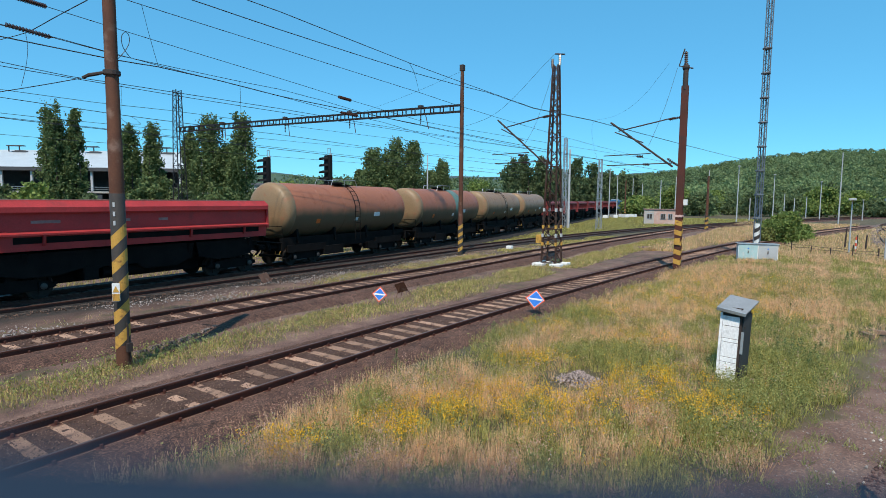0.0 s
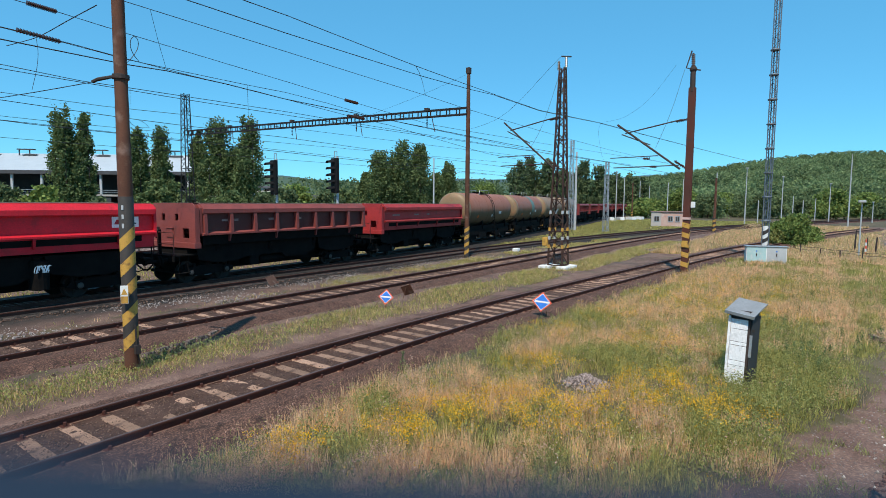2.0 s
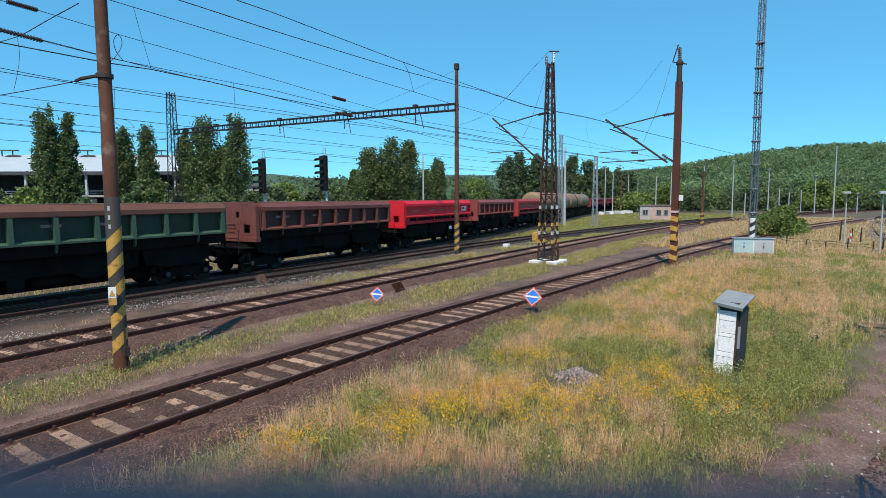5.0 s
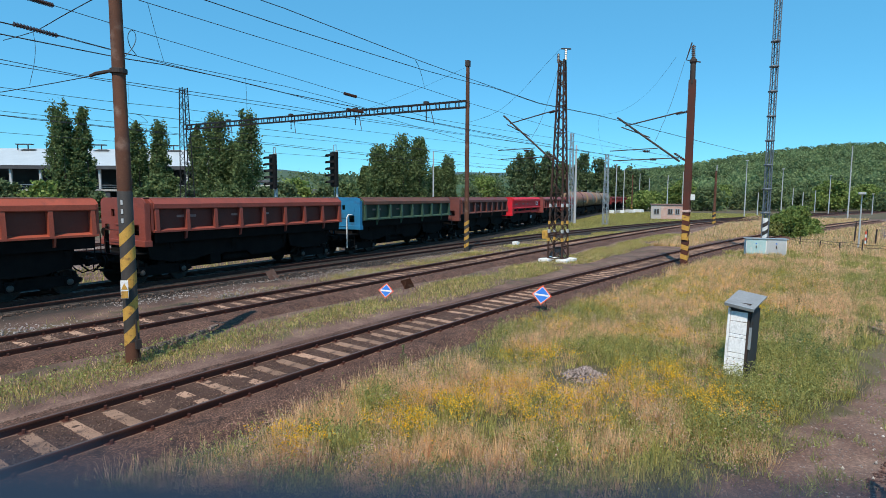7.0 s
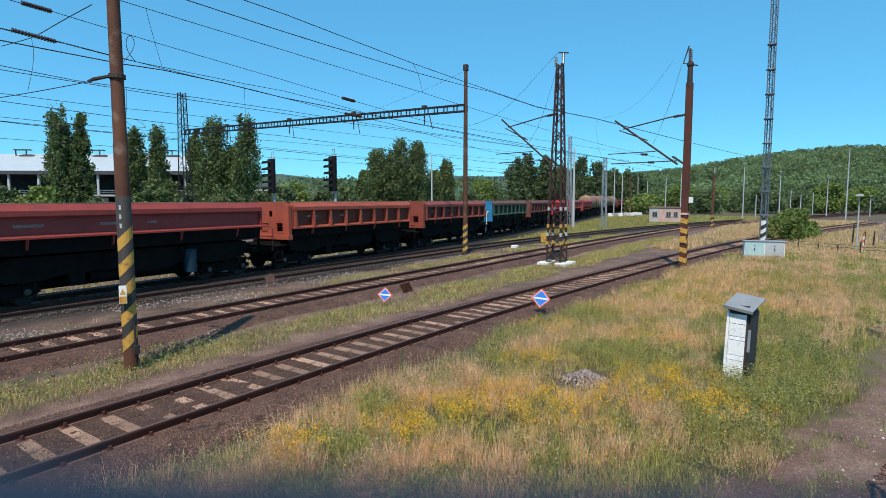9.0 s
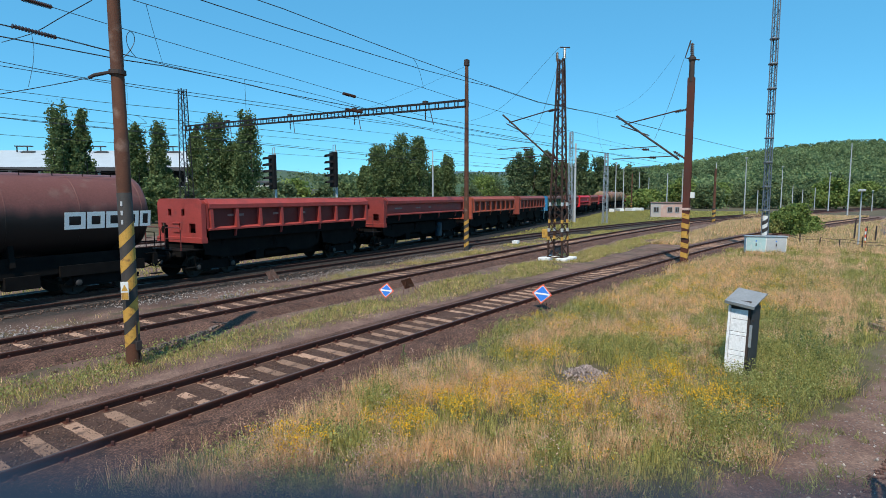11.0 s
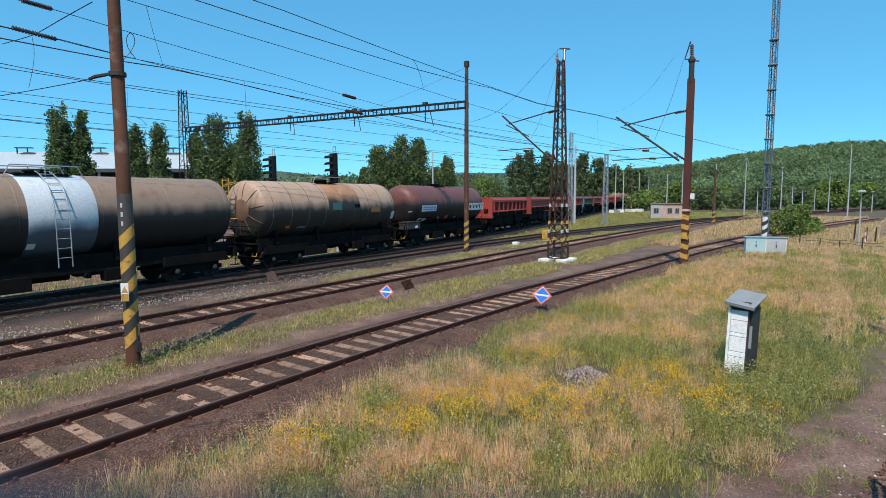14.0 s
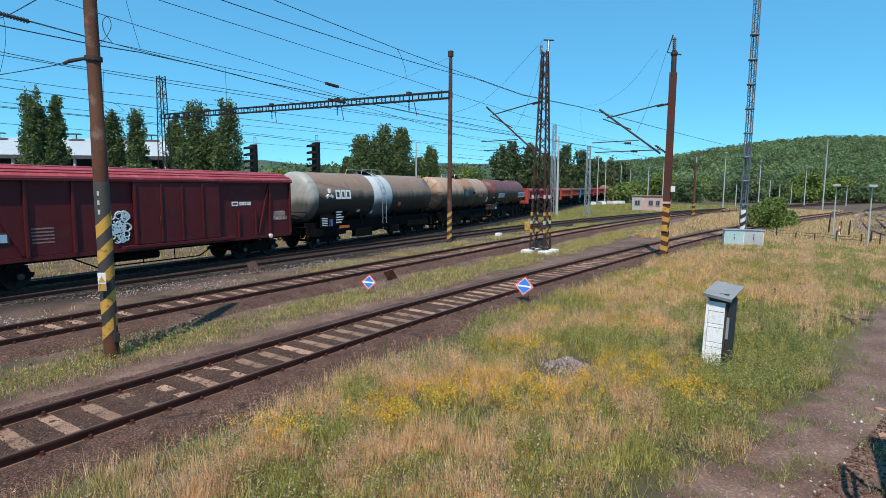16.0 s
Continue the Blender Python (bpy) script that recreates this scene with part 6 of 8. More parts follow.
    loose_wire("jumper_loop", [(13.80, 27.50, 7.27), (13.90, 27.50, 7.12), (14.21, 27.50, 7.00), (14.75, 27.50, 7.05)], 0.010, "looped jumper wire between two overhead wires")
    loose_wire("cross_wire", [(6.03, 13.20, 7.72), (6.15, 15.00, 7.71), (6.28, 16.40, 7.71), (6.40, 17.40, 7.76), (6.44, 19.50, 7.88)], 0.011, "stay wire crossing high above a track")
    loose_wire("feeder_wire", [(30.92, 12.96, 11.93), (31.27, 14.15, 11.14), (31.56, 15.87, 9.75), (31.88, 17.41, 8.90), (32.21, 18.85, 8.59), (32.39, 19.88, 8.46)], 0.009, "slack feeder wire hanging from a mast top")
    loose_wire("feeder_wire", [(30.90, 13.00, 11.05), (30.50, 13.18, 9.80), (29.79, 13.53, 7.78), (29.08, 13.88, 6.63)], 0.009, "slack feeder wire hanging from a mast top")
    loose_wire("feeder_wire", [(31.79, 6.41, 10.56), (31.19, 6.84, 8.35), (30.54, 7.42, 6.44)], 0.009, "slack feeder wire hanging from a mast top")
    loose_wire("feeder_wire", [(32.68, 7.03, 11.05), (35.50, 8.18, 10.96), (40.13, 10.30, 10.62), (44.60, 12.91, 10.40), (48.11, 15.10, 10.58), (51.43, 17.82, 11.00), (55.34, 18.76, 8.82), (55.47, 18.37, 7.70)], 0.006, "slack feeder wire hanging from a mast top")
    loose_wire("feeder_wire", [(32.19, 20.20, 12.00), (36.26, 26.65, 12.01), (40.71, 36.99, 11.63)], 0.008, "slack feeder wire hanging from a mast top")
    catenary("cross_wire", [(6.1, 12.95, 6.15), (5.2, 16.8, 5.95), (2.0, 24, 5.9)], 0.010, "stay wire from the rusty pole across a track")
    for p, q in (((5.74, 16.00, 8.21), (6.38, 16.00, 8.18)), ((5.61, 16.30, 7.60), (6.56, 16.30, 7.54)), ((16.50, 16.00, 7.57), (17.22, 16.00, 7.54)), ((16.54, 15.90, 6.95), (17.50, 15.90, 6.95))):
        tagged(part("wire_insulator", insulator(Mesh(), p, q, 0.065, 14), PORCELAIN), "long brown ribbed insulator in an overhead wire", "insulator", "wire insulators")


wires()


def signal(x, y, top, label):
    w = thing("railway_signal", label, "signal", "light signals", at=pose(x, y, 0, 0, 0, 258))
    part("post", Mesh().tube((0.0, 0.2, -0.3), (0, 0.2, top + 0.1), 0.085, seg=10), PALE_POST, w)
    h = part("head", Mesh().box(-0.34, 0.34, -0.14, 0.14, top - 2.35, top, 0.08), SIGNAL_BLACK, w)
    part("ladder", Mesh().line([(-0.5, 0.3, 0), (-0.5, 0.3, top + 0.5)], 0.022).line([(-0.2, 0.3, 0), (-0.2, 0.3, top + 0.5)], 0.022).line([(-0.5, 0.3, top + 0.5), (-0.2, 0.3, top + 0.5)], 0.022), GALV, w)
    for k in range(5):
        z = top - 0.3 - 0.44 * k
        a = Mesh()
        seg = 10
        vs = []
        for i in range(seg + 1):
            an = math.pi * i / seg
            for yy, r, q in ((-0.14, 0.21, 1.0), (-0.62, 0.18, 1.0), (-0.14, 0.195, 1.0), (-0.62, 0.165, 1.0)):
                vs.append((r * math.cos(an), yy, z + r * math.sin(an) * 0.9 - (0.06 if yy < -0.3 else 0.0)))
        a.add(vs, [(4 * i, 4 * i + 4, 4 * i + 5, 4 * i + 1) for i in range(seg)] + [(4 * i + 2, 4 * i + 3, 4 * i + 7, 4 * i + 6) for i in range(seg)])
        a.tube((0, -0.14, z), (0, -0.155, z), 0.13, seg=14)
        part("hood", a, SIGNAL_BLACK, h)


signal(27.3, 27.5, 6.45, "black five-light railway signal on grey post")
signal(25.2, 31.2, 6.3, "black five-light railway signal beside the line")


def far_post(u, d, top, mat, w=0.16, lamp=False, label="pale grey post far along the line", stripes=False):
    x, y, z = spot(u, d)
    t = thing("lamp_post" if lamp else "line_post", label, "post", "lamp posts" if lamp else "line posts")
    part("shaft", Mesh().turned((x, y, -0.4), (0, 0, 1), [(0, w), (top * 0.5, w * 0.8), (top + 0.4, w * 0.6)], 8), mat, t)
    if lamp:
        part("lamp_head", Mesh().box(x - 0.45, x + 0.45, y - 0.22, y + 0.22, top, top + 0.16, 0.03), PALE_POST, t)
    if stripes:
        st = part("black_base", Mesh().tube((0, 0, 0), (0, 0, 2.0), w * 1.05, seg=10), BLACK, t, at=pose(x, y, -0.3))
        striped_base(st, w * 1.06, 0.2, 1.8, 0.6, 0.1, YELLOW, 10)
    return t


def far_lattice(u, d, top, label):
    x, y, z = spot(u, d)
    t = thing("lattice_mast", label, "mast", "far lattice masts")
    part("frame", lattice(Mesh(), (x, y, -0.3, 0.30), (x, y, top, 0.18), 22, 0.075, 0.04), GALV, t)
    return t


far_lattice((1006 - 784) / 985, 79, 12.3, "pale lattice mast beside the curving line")
far_lattice((1068 - 784) / 985, 74, 9.0, "pale lattice mast on the grass")
far_post((1014 - 784) / 985, 78, 10.6, PALE_POST, 0.2)
for u, d, top, lamp in ((0.306, 120, 10.5, 0), (0.320, 125, 9.5, 0), (0.348, 150, 9.6, 0), (0.365, 160, 8.6, 0), (0.398, 105, 7.5, 0), (0.425, 110, 8.4, 0),
                        (0.484, 90, 8.6, 0), (0.537, 105, 10.2, 1), (0.602, 120, 9.4, 1), (0.622, 130, 5.6, 0), (0.662, 140, 5.2, 0), (0.687, 120, 8.0, 1), (0.722, 95, 12.1, 0), (0.745, 41, 3.75, 1), (0.812, 35.5, 3.7, 1), (0.765, 125, 4.2, 1), (0.64, 125, 4.6, 0), (0.56, 115, 4.4, 0), (-0.02, 70, 9.0, 0)):
    far_post(u, d, top, PALE_POST, 0.06 if d < 60 else 0.12, bool(lamp), "pale grey lamp post in the rough grass" if lamp else "pale grey post far along the line")
far_post(0.483, 75, 7.0, RUST, 0.22, False, "rusty post with striped base beside a track", True)
far_post(0.335, 140, 8.8, RUST, 0.2, False, "rusty post with striped base beside a track", True)


# ---- trees, buildings and distance ----
def cards(points, size, rng, flat=0.0, tall=1.0):
    """Small four-cornered leaves at the points, turned at random. Returns vertices and faces as arrays."""
    n = len(points)
    a = rng.normal(size=(n, 3))
    a /= np.linalg.norm(a, axis=1)[:, None]
    b = rng.normal(size=(n, 3))
    b[:, 2] *= 1 - flat
    b -= a * np.sum(a * b, axis=1)[:, None]
    b /= np.linalg.norm(b, axis=1)[:, None]
    s = size * rng.uniform(0.6, 1.3, (n, 1))
    c = points
    v = np.stack([c - a * s * 0.5, c + b * s * 0.42 * tall, c + a * s * 0.5, c - b * s * 0.42 * tall], 1).reshape(-1, 3)
    f = np.arange(4 * n).reshape(-1, 4)
    return v, f


def raw_mesh(name, v, f, mat):
    me = bpy.data.meshes.new(name)
    k = f.shape[1]
    me.vertices.add(len(v))
    me.vertices.foreach_set("co", np.asarray(v, np.float32).ravel())
    me.loops.add(f.size)
    me.loops.foreach_set("vertex_index", f.astype(np.int32).ravel())
    me.polygons.add(len(f))
    me.polygons.foreach_set("loop_start", np.arange(0, f.size, k, dtype=np.int32))
    me.update(calc_edges=True)
    me.validate()
    if mat:
        me.materials.append(mat)
    return me


def tree(u, d, height, width, mat, label, seed, shape="poplar", leaf=0.42, n_clump=150, per=70, group="trees beyond the train"):
    """A tapered trunk with limbs, and a crown of leaf clumps with an uneven outline. A poplar has several steep stems."""
    rng = np.random.default_rng(seed)
    x, y, z = spot(u, d)
    t = thing("poplar_tree" if shape == "poplar" else "tree", label, "tree", group, at=pose(x, y, -0.3))
    tr = Mesh()
    tr.turned((0, 0, 0), (0, 0, 1), [(0, 0.035 * height * 0.6), (height * 0.3, 0.016 * height), (height * 0.85, 0.004 * height)], 8)
    cl = []
    if shape == "poplar":
        stems = [(0.0, 0.0, 1.0)] + [(width * 0.24 * math.cos(a), width * 0.24 * math.sin(a), rng.uniform(0.80, 0.99)) for a in rng.uniform(0, 2 * math.pi) + np.arange(4) * 1.57 + rng.uniform(-0.4, 0.4, 4)]
        for sx, sy, top in stems[1:]:
            tr.tube((0, 0, 0.12 * height), (sx, sy, 0.4 * height), 0.01 * height, 0.006 * height, seg=6)
            tr.tube((sx, sy, 0.4 * height), (sx * 0.9, sy * 0.9, top * 0.93 * height), 0.006 * height, 0.001 * height, seg=6)
        for k in range(n_clump):
            sx, sy, top = stems[k % 5]
            f = rng.uniform(0.0, 1.0)
            prof = min(1.0, 0.55 + 2.2 * f) * (1 - max(0, (f - 0.55) / 0.45) ** 1.8 * 0.72) * (1 + 0.16 * math.sin(9 * f + 5 * top * seed))
            ang = rng.uniform(0, 2 * math.pi)
            rad = width * 0.26 * prof * math.sqrt(rng.uniform(0.25, 1.0))
            cl.append((sx * (1 - 0.25 * f) + rad * math.cos(ang), sy * (1 - 0.25 * f) + rad * math.sin(ang), height * (0.07 + (top - 0.085) * f)))
    else:
        for k in range(n_clump):
            f = rng.uniform(0.10, 1.0) ** 0.85
            prof = math.sqrt(max(0.02, 1 - (1.5 * f - 0.52) ** 2))
            ang = rng.uniform(0, 2 * math.pi)
            rad = width / 2 * prof * math.sqrt(rng.uniform(0.12, 1.0)) * rng.uniform(0.7, 1.15) * (1 + 0.22 * math.sin(3 * ang + seed))
            zc = height * f * (0.9 + 0.1 * math.sin(2 * ang + 2 * seed))
            cl.append((rad * math.cos(ang), rad * math.sin(ang), zc))
            if k % 8 == 0:
                tr.tube((0, 0, max(0.05 * height, zc - height * 0.2)), (rad * math.cos(ang) * 0.8, rad * math.sin(ang) * 0.8, zc), 0.006 * height, 0.002 * height, seg=5)
    cl = np.array(cl)
    cs = width * (0.062 if shape == "poplar" else 0.075)
    spread = rng.normal(size=(n_clump, per, 3)) * np.array([cs, cs, cs * (1.9 if shape == "poplar" else 0.8)])
    pts = (cl[:, None, :] + spread).reshape(-1, 3)
    pts = pts[(pts[:, 2] > (0.05 if shape == "poplar" else 0.0) * height) & (pts[:, 2] < height * 1.03)]
    v, f = cards(pts, leaf, rng)
    part("trunk", tr, BARK, t)
    part("crown", raw_mesh("crown", v, f, mat), mat, t)
    return t


pop = "tall dark green poplar beyond the tracks"
for k, (px_, top, d, w_) in enumerate(((116, 187, 74, 4.3), (150, 199, 75, 2.9), (246, 226, 84, 3.5), (286, 222, 85, 3.4), (352, 230, 82, 3.0), (384, 206, 80, 4.7), (437, 206, 80, 5.0), (414, 256, 83, 4.0))):
    h_ = 3.55 + (353 - top) / 985 * d - 0.1
    tree((px_ - 784) / 985, d, h_, w_, LEAF_POPLAR, pop, 10 + k, "poplar", 0.30, 230, 62, "poplars beyond the tracks")
for k, (px_, top, d, w_) in enumerate(((672, 262, 108, 8.0), (706, 244, 110, 9.0), (738, 250, 112, 7.5), (788, 280, 120, 6.0), (770, 300, 118, 5.5), (645, 300, 112, 5.5))):
    h_ = 3.55 + (353 - top) / 985 * d - 0.2
    tree((px_ - 784) / 985, d, h_, w_ * 0.74, LEAF_POPLAR, "broad grey-green poplar clump beyond the tracks", 30 + k, "poplar", 0.38, 220, 62)
for k, (px_, top, d, w_) in enumerate(((912, 282, 165, 9), (935, 276, 170, 8), (962, 278, 170, 9), (985, 296, 165, 9), (1026, 280, 185, 8), (1056, 288, 185, 8), (1085, 300, 190, 10), (1112, 298, 190, 9), (1132, 308, 195, 8), (1000, 300, 175, 8), (1070, 306, 188, 9))):
    h_ = 3.55 + (353 - top) / 985 * d + 0.3
    tree((px_ - 784) / 985, d, h_, w_ * 0.8, LEAF_DARK, "dark green poplar in the far row", 50 + k, "poplar", 0.7, 95, 50, "far row of trees")
for k, (px_, top, d, w_, mt) in enumerate(((12, 330, 70, 4, LEAF_DARK), (-25, 316, 70, 6, LEAF_DARK), (78, 332, 66, 4.5, LEAF_FRESH), (290, 318, 78, 5, LEAF_POPLAR), (335, 340, 78, 4, LEAF_DARK), (262, 338, 76, 3.5, LEAF_POPLAR), (520, 326, 76, 5, LEAF_FRESH), (505, 330, 70, 4, LEAF_DARK), (575, 334, 90, 5, LEAF_DARK), (612, 332, 95, 5, LEAF_POPLAR), (853, 318, 150, 9, LEAF_FRESH), (830, 334, 140, 6, LEAF_DARK), (470, 340, 72, 4, LEAF_DARK), (400, 338, 74, 5, LEAF_POPLAR), (170, 350, 74, 3, LEAF_DARK), (875, 330, 150, 8, LEAF_DARK))):
    h_ = 3.55 + (353 - top) / 985 * d + 0.3
    tree((px_ - 784) / 985, d, h_, w_, mt, "leafy bush behind the railway line", 80 + k, "broad", 0.42, 80, 60, "bushes behind the line")
for k, (px_, top, d, w_) in enumerate(((1392, 374, 56, 2.6), (1410, 370, 58, 2.6), (1372, 384, 54, 2.4), (1430, 392, 60, 2.4), (1402, 386, 52, 2.4), (1384, 398, 53, 3.0), (1420, 402, 55, 3.0))):
    h_ = 3.55 + (353 - top) / 985 * d + 0.3
    tree((px_ - 784) / 985, d, h_, w_, LEAF_FRESH if k != 5 else WEED, "low green bush beside the radio mast", 110 + k, "poplar" if k < 5 else "broad", 0.2, 80, 60, "bushes by the mast")
for k in range(26):
    u = 0.36 + 0.022 * k
    tree(u, 150 + 14 * ((k * 7) % 5), 5.2 + 1.1 * ((k * 5) % 4), 9.5, LEAF_HILL if k % 3 else LEAF_FRESH, "green bushes at the foot of the hill", 130 + k, "broad", 0.6, 80, 60, "bushes at the foot of the hill")


def ridge(u, profile):
    us, hs = zip(*profile)
    return float(np.interp(u, us, hs))


HILL = [(0.10, 16), (0.27, 21), (0.34, 25), (0.42, 32), (0.52, 43), (0.58, 49), (0.63, 53), (0.69, 57), (0.80, 59), (1.0, 58), (1.5, 50), (2.2, 28)]
FOREST = surf("forest_floor", (0.035, 0.07, 0.028), (0.06, 0.10, 0.035), 0.02, 0.95, fine=0.3, bump=0.0)


def wooded_hill():
    us = np.linspace(0.02, 2.2, 60)
    ds = [230, 300, 400, 500, 580, 650, 760]
    fr = [0, 0.10, 0.34, 0.62, 0.84, 1.0, 0.85]
    vs = []
    for u in us:
        for d, f in zip(ds, fr):
            x, y, _ = spot(u, d)
            vs.append((x, y, -0.3 + ridge(u, HILL) * f * (1 + 0.05 * math.sin(u * 23 + d * 0.01))))
    k = len(ds)
    fs = [(i * k + j, (i + 1) * k + j, (i + 1) * k + j + 1, i * k + j + 1) for i in range(len(us) - 1) for j in range(k - 1)]
    hill = tagged(part("hill", Mesh().add(vs, fs), FOREST, smooth=True), "long wooded hill under a clear sky", "hill", kind="structure")
    rng = np.random.default_rng(4)
    n = 5200
    u = rng.uniform(0.20, 1.3, n)
    d = 260 + 410 * rng.uniform(0, 1, n) ** 0.8
    pts, sz = [], []
    for a, b in zip(u, d):
        x, y, _ = spot(a, b)
        z = -0.3 + ridge(a, HILL) * float(np.interp(b, ds, fr))
        h, r = rng.uniform(4, 11), rng.uniform(1.8, 5.4)
        q = rng.normal(size=(64, 3))
        q /= np.linalg.norm(q, axis=1)[:, None]
        q[:, 2] = np.abs(q[:, 2])
        pts.append(np.array([x, y, z + h * 0.35]) + q * np.array([r, r, h * 0.6]) * rng.uniform(0.8, 1.0, (64, 1)))
    v, f = cards(np.concatenate(pts), 1.35, rng)
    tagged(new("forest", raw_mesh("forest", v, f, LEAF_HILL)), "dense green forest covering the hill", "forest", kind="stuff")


wooded_hill()


def distant_ridge():
    """Low blue-green hills far behind the left half of the view."""
    # the farther hill is bluer: distance haze put into its colour
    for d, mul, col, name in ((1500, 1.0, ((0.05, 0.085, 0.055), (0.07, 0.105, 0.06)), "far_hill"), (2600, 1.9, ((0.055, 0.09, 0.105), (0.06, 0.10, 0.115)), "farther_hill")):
        us = np.linspace(-1.6, 0.6, 90)
        vs = []
        for u in us:
            h = mul * (62 + 10 * math.sin(u * 5 + d) + 5 * math.sin(u * 17 + 2 + d) + 1.5 * math.sin(u * 60))
            for dd, f in ((d - 500, 0), (d - 250, 0.45), (d, 1.0), (d + 250, 0.6)):
                x, y, _ = spot(u, dd)
                vs.append((x, y, -0.3 + h * f))
        fs = [(i * 4 + j, i * 4 + 4 + j, i * 4 + 5 + j, i * 4 + 1 + j) for i in range(len(us) - 1) for j in range(3)]
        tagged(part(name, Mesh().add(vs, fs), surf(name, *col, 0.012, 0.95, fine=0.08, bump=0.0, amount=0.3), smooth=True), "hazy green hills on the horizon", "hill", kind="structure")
    rng = np.random.default_rng(9)
    pts = []
    for _ in range(1500):
        u, d = rng.uniform(-0.75, 0.3), rng.uniform(1050, 1480)
        h = 62 * float(np.interp(d, [1000, 1250, 1500], [0, 0.45, 1.0]))
        x, y, _ = spot(u, d)
        pts.append(np.array([x, y, h]) + rng.normal(size=(14, 3)) * np.array([7, 7, 4]))
    v, f = cards(np.concatenate(pts), 6.0, rng)
    tagged(new("far_woods", raw_mesh("far_woods", v, f, LEAF_DARK)), "woods on the distant hills", "forest", kind="stuff")


distant_ridge()


def industrial_hall():
    """A long hall with a white sheet roof, open dark bays between slim columns, and roof vents."""
    roof = surf("white_sheet_roof", (0.47, 0.51, 0.54), (0.40, 0.44, 0.47), 0.4, 0.5, bump=0.02)
    steel = surf("dark_hall_steel", (0.05, 0.05, 0.055), (0.08, 0.08, 0.085), 0.8, 0.7)
    wall = surf("hall_back_wall", (0.035, 0.04, 0.045), (0.055, 0.06, 0.065), 0.5, 0.8)
    ox, oy, _ = spot(-0.40, 108)
    w = thing("industrial_hall", "long hall with white roof and open dark bays", "building", at=pose(ox, oy, -0.3, 0, 0, -52.5))
    L = 62
    part("roof", Mesh().prism([(-1.0, 8.95), (-1.0, 9.15), (14, 13.4), (14, 13.1)], "x", -L, 2), roof, w)
    part("roof_edge", Mesh().box(-L, 2, -1.1, -0.98, 8.5, 9.18), steel, w)
    part("back_wall", Mesh().box(-L, 2, 12, 12.3, 0, 12.4), wall, w)
    part("end_wall", Mesh().box(1.7, 2.0, 0, 12, 0, 9.2), wall, w)
    part("floor_slab", Mesh().box(-L, 2, -0.6, 12, 4.4, 4.75), CONCRETE, w)
    part("railing", Mesh().box(-L, 2, -0.62, -0.56, 5.5, 5.58).box(-L, 2, -0.62, -0.56, 5.1, 5.15), GALV, w)
    col = Mesh().box(-0.2, 0.2, -0.6, -0.25, 0, 9.0, 0.03).data("column", PALE_POST)
    for k in range(12):
        part("column", col, PALE_POST, w, at=pose(-L + 2 + k * 5.4, 0, 0))
    vent = Mesh().box(-1.6, 1.6, -0.5, 0.5, 1.1, 1.3).box(-1.5, -1.35, -0.1, 0.1, 0, 1.1).box(0.6, 0.75, -0.1, 0.1, 0, 1.1).prism([(-0.6, -0.1), (2.3, -0.1), (1.9, 0.25), (0.2, 0.25)], "y", -0.5, 0.5).data("roof_vent", steel)
    for k in range(8):
        part("roof_vent", vent, steel, w, at=pose(-L + 3.5 + k * 7.4, 12.0, 12.9))
    for k in range(7):
        part("lower_panel", Mesh().box(-L + 1 + 9 * k, -L + 5.5 + 9 * k, -0.4, -0.3, 0, 4.2), wall, w)


industrial_hall()


def small_house():
    """A roofless-looking pink brick hut beside the tracks."""
    pink = surf("faded_pink_plaster", (0.50, 0.29, 0.24), (0.55, 0.42, 0.36), 0.8, 0.9, c=(0.55, 0.5, 0.45), fine=12, bump=0.2)
    grey = surf("bare_plaster", (0.48, 0.44, 0.41), (0.38, 0.35, 0.32), 0.8, 0.9, bump=0.2)
    w = thing("brick_hut", "low pink plastered hut with a flat roof", "building", at=pose(96.6, 21.2, -0.3, 0, 0, -74))
    part("wall", Mesh().box(-2.4, 2.4, 0, 3.2, 0, 2.45, 0.02), pink, w)
    part("wall_patch", Mesh().box(-2.45, -0.9, -0.03, 0.0, 0, 2.4), grey, w, "grey bare plaster patch")
    part("roof", Mesh().box(-2.55, 2.55, -0.15, 3.35, 2.45, 2.6, 0.03), surf("tar_roof", (0.30, 0.18, 0.15), (0.2, 0.14, 0.12), 1, 0.9), w)
    for x, ww in ((-1.6, 0.45), (0.5, 0.4), (1.6, 0.35)):
        f = part("window", Mesh().box(x - ww, x + ww, -0.07, -0.03, 0.9, 1.85, 0.01), GALV, w)
        part("pane", Mesh().box(x - ww + 0.1, x - 0.03, -0.08, -0.07, 1.0, 1.75), BLACK, f)
        part("pane", Mesh().box(x + 0.03, x + ww - 0.1, -0.08, -0.07, 1.0, 1.75), BLACK, f)


small_house()


